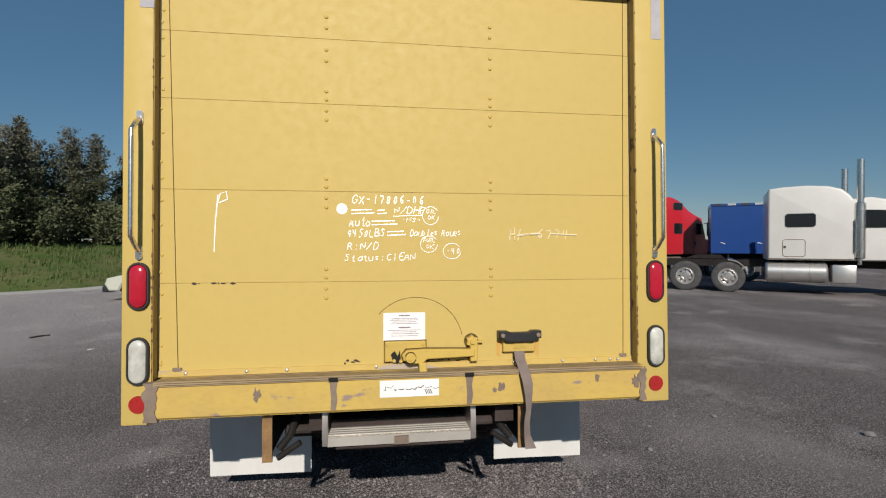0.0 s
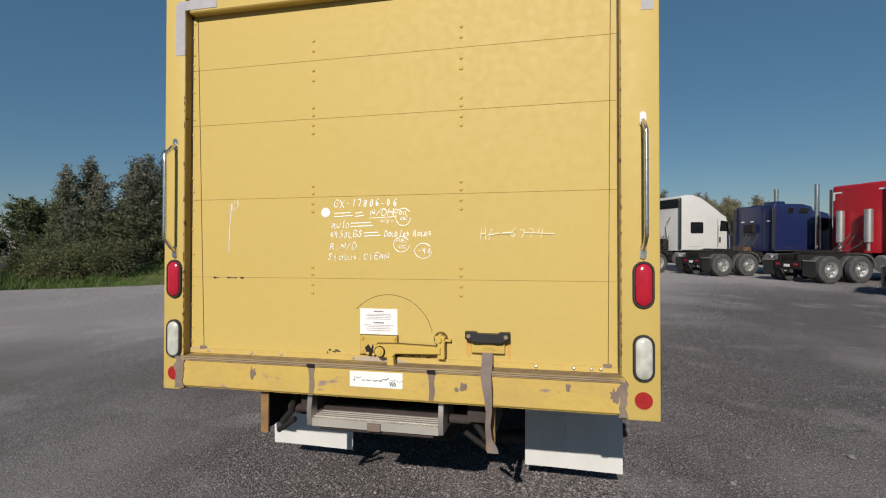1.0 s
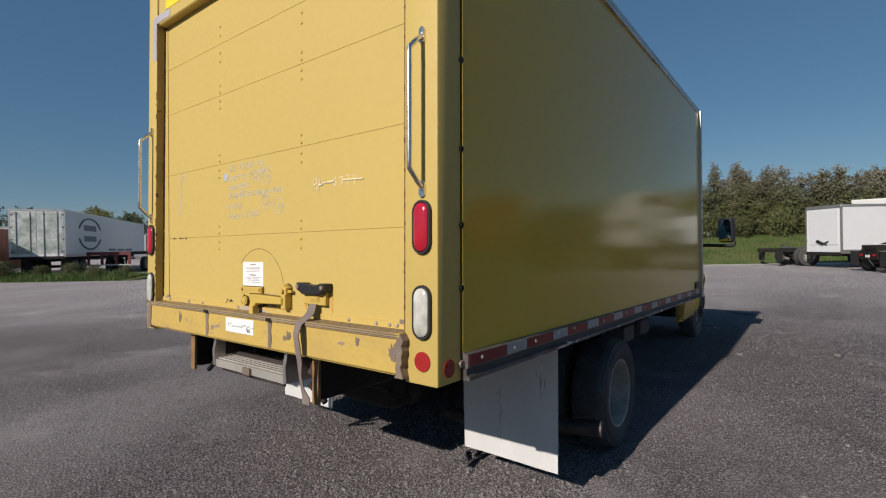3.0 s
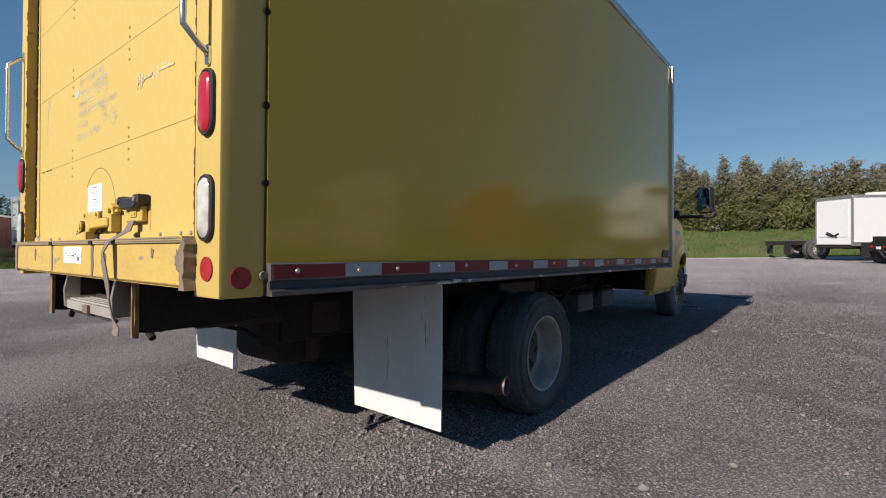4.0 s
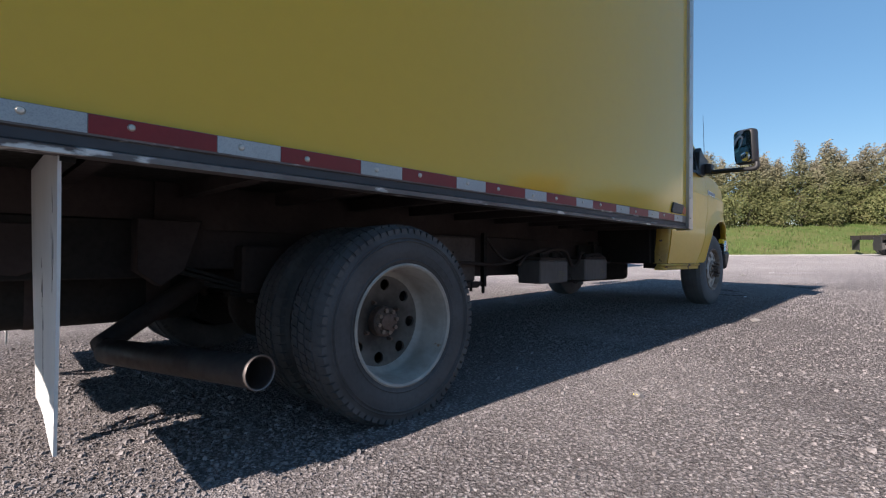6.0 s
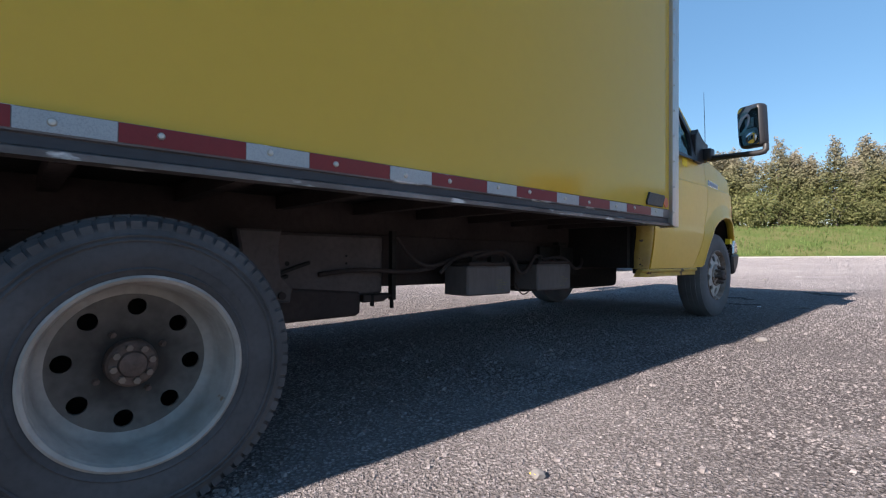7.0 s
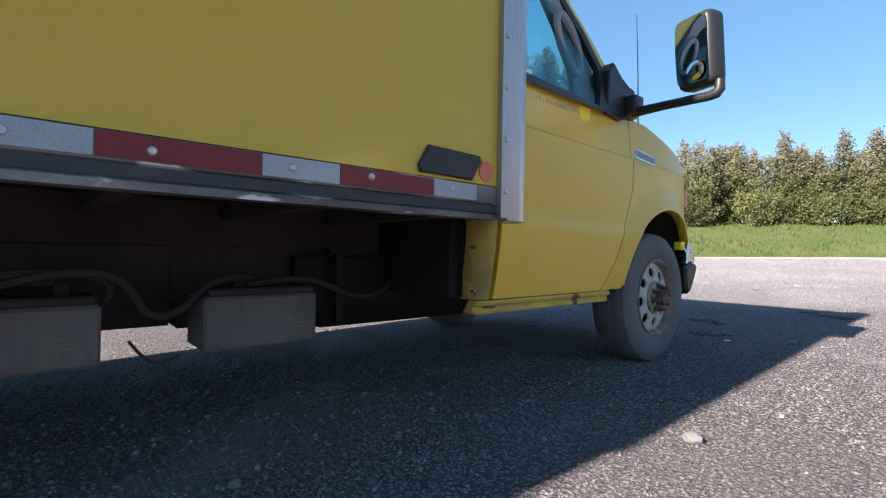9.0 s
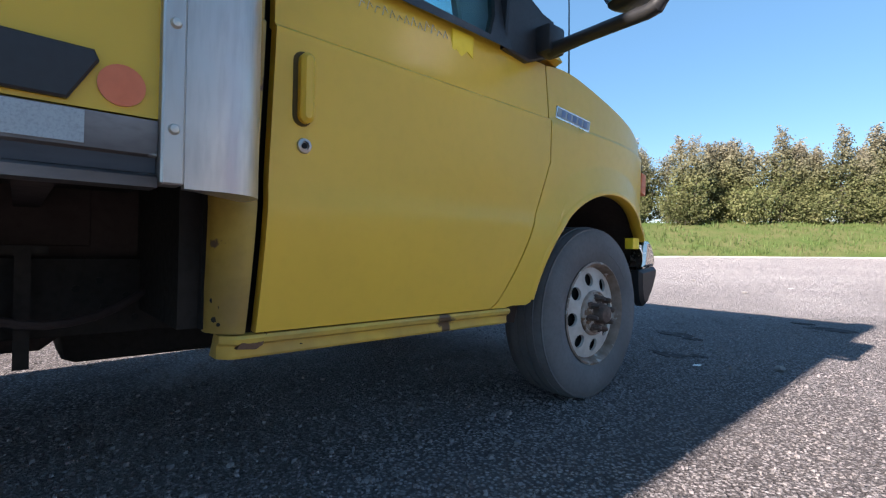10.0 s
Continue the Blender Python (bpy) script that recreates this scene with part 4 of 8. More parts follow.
    faint([(0.77, 1.984), (0.90, 1.978)], 0.0035)
    quick("white_dot", CHALK, truck, disc, (-0.213, 2.2136, 2.094), (0, -1, 0), 0.024, 20, 0.0012, label="round white sticker")


def rear_sill():
    # channel under the door, its top worn to brown steel
    bm = bmesh.new()
    bx(bm, -0.965, 1.187, 2.128, 2.16, 1.21, 1.345, 0.006)
    sill = part("rear_sill", bm, SILL_YELLOW, truck, "yellow rear sill with chipped paint")
    tread = mat("scuffed_tan_tread", (0.36, 0.27, 0.16), 0.6, second=(0.22, 0.165, 0.11), scale=6, amount=0.9, fine=60, fine_amount=0.3, spots=(0.46, 0.33, 0.10), spot_scale=8, spot_at=0.62, stretch=(0.4, 1, 1))
    quick("sill_tread", tread, sill, bx, -0.965, 1.187, 2.122, 2.222, 1.345, 1.364, label="tan tread with worn paint and grooves")
    for z in (1.350, 1.3585):
        quick("tread_groove", SEAM, sill, bx, -0.96, 1.182, 2.1213, 2.1225, z - 0.0012, z + 0.0012)
    for y in (2.14, 2.16, 2.18):
        quick("tread_groove", SEAM, sill, bx, -0.96, 1.182, y, y + 0.004, 1.3638, 1.3648)
    quick("sill_lip", YELLOW_WORN, sill, bx, -0.965, 1.187, 2.14, 2.26, 1.205, 1.215)
    for x in (-0.243, 0.352):
        quick("pocket", SOOT_SHADE, sill, bx, x - 0.02, x + 0.02, 2.117, 2.1215, 1.342, 1.358)
        bm = bmesh.new()
        prism(bm, [(x - 0.016, 1.340), (x + 0.018, 1.340), (x + 0.012, 1.30), (x + 0.017, 1.26), (x + 0.01, 1.218), (x - 0.012, 1.218), (x - 0.01, 1.27)], "y", 2.1255, 2.129)
        part("worn_patch", bm, WORN_STEEL, sill)
    for x, z, w, h in ((-0.56, 1.295, 0.018, 0.03), (0.50, 1.29, 0.02, 0.02), (0.955, 1.315, 0.012, 0.022), (0.47, 1.275, 0.012, 0.012), (1.15, 1.29, 0.022, 0.03)):
        bm = bmesh.new()
        random.seed(int(x * 100))
        prism(bm, [(x + w * math.cos(t) * random.uniform(0.45, 1.2), z + h * math.sin(t) * random.uniform(0.45, 1.3)) for t in [0.39 * i for i in range(16)]], "y", 2.1258, 2.129)
        part("worn_patch", bm, WORN_STEEL, sill)
    for x0, x1 in ((-1.0, -0.955), (1.168, 1.196)):
        bm = bmesh.new()
        random.seed(3)
        zs = [1.20 + 0.02 * i for i in range(9)]
        prism(bm, [(x0 + random.uniform(-0.012, 0.010), z) for z in zs] + [(x1 + random.uniform(-0.010, 0.008), z) for z in zs[::-1]], "y", 2.1235, 2.162)
        part("weld_plate", bm, WORN_STEEL, sill, "bare brown weld plate")
    label = quick("sill_label", PAPER, truck, bx, -0.045, 0.215, 2.1262, 2.1285, 1.262, 1.335, label="torn white label with black marks")
    bm = bmesh.new()
    random.seed(4)
    x = -0.03
    while x < 0.195:
        w, z = random.uniform(0.006, 0.03), 1.302 + random.uniform(-0.008, 0.008)
        up = random.uniform(-0.004, 0.008)
        tube(bm, [(x, 2.1262, z), (x + w * 0.5, 2.1262, z - 0.004), (x + w, 2.1262, z + up)], random.uniform(0.0008, 0.0024), 4)
        if random.random() < 0.4:
            tube(bm, [(x + w * 0.7, 2.1262, z - 0.006), (x + w, 2.1262, z + 0.016)], 0.0012, 4)
        x += w + random.uniform(0.001, 0.010)
    for k in range(4):
        x = 0.15 + 0.008 * k
        prism(bm, [(x, 1.292), (x + 0.004, 1.292), (x + 0.012, 1.272), (x + 0.008, 1.272)], "y", 2.1255, 2.1264)
    part("print_marks", bm, BLACK_INK, label)
    # folding step of ribbed aluminium on two end plates
    bm = bmesh.new()
    y0, y1, z0, z1 = 2.20, 2.42, 1.055, 1.075
    bx(bm, -0.275, 0.37, y0, y1, z0, z1)
    step = part("rear_step", bm, STEP_ALU, truck, "ribbed aluminium rear step")
    for k in range(8):
        y = y0 + 0.01 + k * (y1 - y0 - 0.02) / 7.5
        quick("tread_rib", STEP_ALU, step, bx, -0.275, 0.37, y, y + 0.014, z1, z1 + 0.008, 0.002)
    quick("step_nosing", STEP_ALU, step, bx, -0.275, 0.37, y0 - 0.005, y0, z0 - 0.02, z1)
    for x in (-0.285, 0.382):
        bm = bmesh.new()
        prism(bm, [(2.19, 1.04), (2.44, 1.04), (2.44, 1.15), (2.36, 1.20), (2.20, 1.20), (2.185, 1.12)], "x", x - 0.012, x + 0.012)
        part("step_end", bm, ALU, step)
    quick("step_latch", WORN_STEEL, step, bx, 0.02, 0.085, 2.182, 2.197, 1.035, 1.07)
    bm = bmesh.new()
    tube(bm, [(-0.47, 2.33, 1.075), (0.58, 2.33, 1.075)], 0.022, 10)
    tube(bm, [(-0.24, 2.22, 1.02), (0.34, 2.22, 1.02)], 0.008, 8)
    part("step_bar", bm, UNDER, step, "grimy steel cross bar")
    # bracket plates with rusty edges, reaching forward under the floor
    for x in (-0.53, 0.615):
        bm = bmesh.new()
        prism(bm, [(2.20, 1.005), (2.24, 0.998), (2.95, 1.01), (3.05, 1.20), (2.20, 1.20)], "x", x - 0.008, x + 0.008, 0.002)
        br = part("bracket_plate", bm, BLACK_STEEL, truck, "black bracket plate with rusty edge")
        quick("rusty_edge", mat("ochre_rust", (0.26, 0.15, 0.06), 0.85, second=(0.12, 0.07, 0.04), scale=9, amount=0.9, fine=70, fine_amount=0.5), br, bx, x - 0.021, x + 0.021, 2.188, 2.202, 0.985, 1.205)
        bm = bmesh.new()
        s = 1 if x < 0 else -1
        tube(bm, [(x + s * 0.03, 2.30, 1.0), (x + s * 0.08, 2.31, 1.06), (x + s * 0.11, 2.30, 1.16)], 0.018, 8)
        tube(bm, [(x + s * 0.03, 2.27, 0.97), (x + s * 0.13, 2.26, 1.04)], 0.014, 8)
        part("link_arm", bm, BLACK_STEEL, br)


GREY_SCUFF = mat("grey_scuff", (0.13, 0.125, 0.12), 0.7, second=(0.07, 0.068, 0.066), scale=30, amount=1.0)


def mud_flaps():
    for x0, x1 in ((-1.085, -0.468), (0.726, 1.329)):
        bm = bmesh.new()
        nx, nz = 10, 12
        grid = []
        for j in range(nz + 1):
            row = []
            for i in range(nx + 1):
                x, z = x0 + (x1 - x0) * i / nx, 1.22 - (1.22 - 0.512) * j / nz
                y = 3.20 + 0.010 * math.sin(3.0 * i / nx + 1.3 * j / nz) * (j / nz) - 0.012 * (1 - j / nz)
                row.append(bm.verts.new((x, y, z)))
            grid.append(row)
        fs = [bm.faces.new((grid[j][i], grid[j][i + 1], grid[j + 1][i + 1], grid[j + 1][i])) for j in range(nz) for i in range(nx)]
        bm.normal_update()
        bmesh.ops.solidify(bm, geom=fs, thickness=0.007)
        flap = part("mud_flap", bm, FLAP_WHITE, truck, "white plastic mud flap, scratched and dirty")
        if x0 > 0:
            rng = random.Random(12)
            for xc, zc, zr, n in ((0.245, 0.80, 0.20, 15), (0.505, 1.02, 0.11, 9)):
                for k in range(n):
                    x, z = x0 + xc + rng.gauss(0, 0.010), zc + rng.uniform(-zr, zr)
                    w, h = rng.uniform(0.0005, 0.0013), rng.uniform(0.012, 0.05)
                    yy = 3.20 + 0.010 * math.sin(3.0 * (x - x0) / (x1 - x0) + 1.3 * (1.22 - z) / 0.708) * ((1.22 - z) / 0.708) - 0.012 * (1 - (1.22 - z) / 0.708)
                    quick("scratch", GREY_SCUFF, flap, prism, [(x, z + h), (x + w, z + 0.2 * h), (x + rng.uniform(-0.003, 0.004), z - h), (x - w, z - 0.1 * h)], "y", yy - 0.0076, yy - 0.005)
        quick("flap_bar", BLACK_STEEL, flap, bx, x0, x1, 3.185, 3.215, 1.17, 1.23)


def tyre_profile(r, w, rim):
    """Section of a tyre, as radius and offset across."""
    return [(rim, -w * 0.40), (rim + 0.012, -w * 0.46), (rim + (r - rim) * 0.45, -w * 0.50), (rim + (r - rim) * 0.8, -w * 0.475), (r - 0.012, -w * 0.415), (r - 0.002, -w * 0.36),
            (r, -w * 0.2), (r, w * 0.2), (r - 0.002, w * 0.36), (r - 0.012, w * 0.415), (rim + (r - rim) * 0.8, w * 0.475), (rim + (r - rim) * 0.45, w * 0.50), (rim + 0.012, w * 0.46), (rim, w * 0.40)]


def tyre(name, centre, r, w, rim, material, parent, label, blocks=72, side=1):
    bm = bmesh.new()
    lathe(bm, tyre_profile(r, w, rim), centre, "x", 64)
    ty = part(name, bm, material, parent, label, angle=50)
    # tread blocks: three ribs and toothed shoulders
    bm = bmesh.new()
    c = Vector(centre)
    for k in range(blocks):
        a0 = 2 * math.pi * k / blocks
        for off, wd, ph, gap in ((-0.40, 0.15, 0.0, 0.72), (-0.20, 0.15, 0.5, 0.82), (0.0, 0.17, 0.0, 0.85), (0.20, 0.15, 0.5, 0.82), (0.40, 0.15, 0.0, 0.72)):
            a = a0 + ph * 2 * math.pi / blocks
            da = gap * 2 * math.pi / blocks
            x0, x1 = w * (off - wd / 2), w * (off + wd / 2)
            skew = 0.25 * da
            lift = 0.007
            drop = 0.014 if abs(off) > 0.3 else 0.0
            vs = []
            for rr in (r - 0.006 - drop, r + lift - drop * 0.4):
                for xx, aa in ((x0, a), (x1, a + skew), (x1, a + da + skew), (x0, a + da)):
                    r2 = rr - (drop * 0.9 if abs(off) > 0.3 and abs(xx) > w * 0.4 else 0)
                    vs.append(bm.verts.new(c + Vector((xx, r2 * math.cos(aa), r2 * math.sin(aa)))))
            for q in ((4, 5, 6, 7), (0, 1, 5, 4), (1, 2, 6, 5), (2, 3, 7, 6), (3, 0, 4, 7)):
                bm.faces.new([vs[i] for i in q])
    if not blocks:
        for off in (-0.36, -0.18, 0.0, 0.18, 0.36):
            h = w * (0.075 if abs(off) < 0.3 else 0.06)
            rr = r + 0.004 - (0.010 if abs(off) > 0.3 else 0.0)
            lathe(bm, [(rr - 0.012, w * off - h), (rr, w * off - h + 0.002), (rr, w * off + h - 0.002), (rr - 0.012, w * off + h)], centre, "x", 64)
    part("tread", bm, material, ty, smooth=not blocks)
    # sidewall rings
    bm = bmesh.new()
    for rr, h in ((rim + (r - rim) * 0.16, 0.472), (rim + (r - rim) * 0.62, 0.497), (rim + (r - rim) * 0.70, 0.491)) if blocks else ():
        prof = [(rr - 0.004, side * w * h), (rr, side * (w * h + 0.0035)), (rr + 0.004, side * w * h)]
        lathe(bm, prof, centre, "x", 64)
    # plain raised bars where lettering is
    for a0, a1 in ((0.5, 1.25), (3.0, 3.7)):
        n = 9
        for k in range(n):
            a = a0 + (a1 - a0) * k / n
            da = (a1 - a0) / n * 0.7
            rr = rim + (r - rim) * 0.34
            vs = []
            for x in (side * w * 0.486, side * (w * 0.486 + 0.0022)):
                for q, aa in ((rr, a), (rr + 0.016, a + 0.01), (rr + 0.016, a + da), (rr, a + da)):
                    vs.append(bm.verts.new(c + Vector((x, q * math.cos(aa), q * math.sin(aa)))))
            for q in ((4, 5, 6, 7), (0, 1, 5, 4), (1, 2, 6, 5), (2, 3, 7, 6), (3, 0, 4, 7)):
                bm.faces.new([vs[i] for i in q])
    part("sidewall_relief", bm, material, ty)
    return ty


def holed_disc(bm, c, x, r0, r1, holes, hr, hc, dx=0.0, side=1, seg_per=8, thick=0.012, turn=0.0):
    """A wheel disc from r0 to r1 with a ring of round holes; x is its outer face."""
    seg = holes * seg_per
    def P(r, a, xx):
        return bm.verts.new(Vector(c) + Vector((xx, r * math.cos(a), r * math.sin(a))))
    for h in range(holes):
        a0 = 2 * math.pi * h / holes + turn
        half = math.pi / holes
        # the cell's border, walked round, joined to the hole's rim
        border = []
        n = 6
        for k in range(n + 1):
            border.append((r0, a0 - half + 2 * half * k / n))
        for k in range(1, n):
            border.append((r0 + (r1 - r0) * k / n, a0 + half))
        for k in range(n + 1):
            border.append((r1, a0 + half - 2 * half * k / n))
        for k in range(1, n):
            border.append((r1 - (r1 - r0) * k / n, a0 - half))
        outer, rim, deep = [], [], []
        cc = Vector((hc * math.cos(a0), hc * math.sin(a0)))
        for r, a in border:
            q = Vector((r * math.cos(a), r * math.sin(a)))
            d = (q - cc).normalized()
            hq = cc + d * hr
            t = (r - r0) / (r1 - r0)
            outer.append(bm.verts.new(Vector(c) + Vector((x + dx * t * side, q.x, q.y))))
            t2 = (hq.length - r0) / (r1 - r0)
            rim.append(bm.verts.new(Vector(c) + Vector((x + dx * t2 * side, hq.x, hq.y))))
            deep.append(bm.verts.new(Vector(c) + Vector((x + dx * t2 * side - side * thick, hq.x, hq.y))))
        m = len(border)
        for k in range(m):
            bm.faces.new((outer[k], outer[(k + 1) % m], rim[(k + 1) % m], rim[k]))
            bm.faces.new((rim[k], rim[(k + 1) % m], deep[(k + 1) % m], deep[k]))


def wheels():
    R = 0.3715
    W = 0.215
    # rear duals: deep dished outer wheels
    for s in (1, -1):
        yc, zc = 4.207, 0.7075
        for which, off in (("outer", 1.113), ("inner", 0.825)):
            c = (CX + s * off, yc, zc)
            if which == "outer":
                ty = tyre("rear_tyre", c, R - 0.004, W, 0.220, RUBBER_DUSTY if s > 0 else RUBBER, truck, "worn rear tyre with blocky tread", 68, s)
                xo = c[0] + s * W * 0.5
                bm = bmesh.new()
                prof = [(0.212, xo - s * 0.022), (0.224, xo - s * 0.016), (0.229, xo - s * 0.008), (0.223, xo - s * 0.004), (0.215, xo - s * 0.010), (0.211, xo - s * 0.03), (0.205, xo - s * 0.05), (0.201, xo - s * 0.130), (0.194, xo - s * 0.143), (0.176, xo - s * 0.154)]
                lathe(bm, [(r, x - c[0]) for r, x in prof], c, "x", 64)
                rim = part("rear_rim", bm, RIM_WHITE, truck, "dirty white dished steel wheel")
                bm = bmesh.new()
                holed_disc(bm, (0, yc, zc), xo - s * 0.166, 0.052, 0.176, 8, 0.0222, 0.143, 0.012, s, turn=-0.09)
                part("wheel_disc", bm, REAR_DISC, rim, "brake-dusted wheel disc with round holes")
                bm = bmesh.new()
                lathe(bm, [(0.060, xo - s * 0.168), (0.058, xo - s * 0.132), (0.052, xo - s * 0.126), (0.034, xo - s * 0.124), (0.030, xo - s * 0.116), (0.012, xo - s * 0.112), (0.0005, xo - s * 0.110)], (0, yc, zc), "x", 32)
                part("hub", bm, HUB_RUST, rim, "rusty hub")
                for k in range(8):
                    a = 2 * math.pi * k / 8 + 0.2
                    bm = bmesh.new()
                    y, z = yc + 0.043 * math.cos(a), zc + 0.043 * math.sin(a)
                    tube(bm, [(xo - s * 0.130, y, z), (xo - s * 0.112, y, z)], 0.0085, 6)
                    part("hub_bolt", bm, WORN_STEEL, rim)
                    if k % 2 == 0:
                        y, z = yc + 0.083 * math.cos(a + 0.3), zc + 0.083 * math.sin(a + 0.3)
                        bm = bmesh.new()
                        tube(bm, [(xo - s * 0.168, y, z), (xo - s * 0.154, y, z)], 0.009, 6)
                        tube(bm, [(xo - s * 0.154, y, z), (xo - s * 0.144, y, z)], 0.006, 8)
                        part("lug_nut", bm, HUB_RUST, rim)
            else:
                tyre("inner_rear_tyre", c, R - 0.004, W, 0.212, RUBBER, truck, "inner rear tyre", 68, s)
        # backing drum
        bm = bmesh.new()
        lathe(bm, [(0.0005, s * 0.86), (0.19, s * 0.86), (0.19, s * 0.56), (0.0005, s * 0.56)], (CX, yc, zc), "x", 32)
        part("brake_drum", bm, BLACK_STEEL, truck)
    # front wheels: flat disc standing proud with a long hub
    for s in (1, -1):
        c = (CX + s * 0.83, 8.68, 0.843)
        ty = tyre("front_tyre", c, R - 0.004, 0.225, 0.212, RUBBER_PALE, truck, "dusty grey front tyre with worn ribs", 0, s)
        xo = c[0] + s * 0.1125
        bm = bmesh.new()
        prof = [(0.206, xo - s * 0.022), (0.217, xo - s * 0.014), (0.221, xo - s * 0.006), (0.214, xo - s * 0.002), (0.208, xo - s * 0.010), (0.204, xo - s * 0.030), (0.200, xo - s * 0.043), (0.194, xo - s * 0.040)]
        lathe(bm, [(r, x - c[0]) for r, x in prof], c, "x", 64)
        rim = part("front_rim", bm, RIM_LIP, truck, "grimy front steel wheel with a rusty rim")
        bm = bmesh.new()
        holed_disc(bm, (0, c[1], c[2]), xo - s * 0.016, 0.085, 0.195, 8, 0.0285, 0.144, -0.024, s, turn=0.15)
        part("wheel_disc", bm, RIM_FRONT, rim)
        bm = bmesh.new()
        lathe(bm, [(0.050, xo + s * 0.008), (0.044, xo + s * 0.012), (0.040, xo + s * 0.040), (0.034, xo + s * 0.048), (0.020, xo + s * 0.052), (0.0005, xo + s * 0.054)], (0, c[1], c[2]), "x", 32)
        part("hub", bm, HUB_RUST, rim, "rusty hub")
        bm = bmesh.new()
        lathe(bm, [(0.098, xo - s * 0.022), (0.096, xo - s * 0.008), (0.091, xo - s * 0.004), (0.086, xo - s * 0.007), (0.078, xo + s * 0.003), (0.050, xo + s * 0.008), (0.047, xo + s * 0.006)], (0, c[1], c[2]), "x", 40)
        part("hub_plate", bm, mat("rust_rimmed_hub_plate", (0.40, 0.36, 0.32), 0.6, second=(0.24, 0.15, 0.10), scale=16, amount=1.0, fine=60, fine_amount=0.4, spots=(0.17, 0.10, 0.06), spot_scale=24, spot_at=0.56), rim, "white hub plate with rust round its edge")
        for k in range(8):
            a = 2 * math.pi * k / 8 + 0.2
            y, z = c[1] + 0.066 * math.cos(a), c[2] + 0.066 * math.sin(a)
            bm = bmesh.new()
            tube(bm, [(xo - s * 0.004, y, z), (xo + s * 0.008, y, z), (xo + s * 0.010, y, z), (xo + s * 0.036, y, z), (xo + s * 0.044, y, z)], [0.018, 0.017, 0.0135, 0.011, 0.006], 8)
            part("lug_nut", bm, HUB_RUST, rim)
        bm = bmesh.new()
        lathe(bm, [(0.0005, s * 0.885), (0.185, s * 0.885), (0.185, s * 0.70), (0.0005, s * 0.70)], (CX, c[1], c[2]), "x", 32)
        # black backing: paints the shade seen through the wheel's holes
        part("brake_disc", bm, SOOT_SHADE, truck)


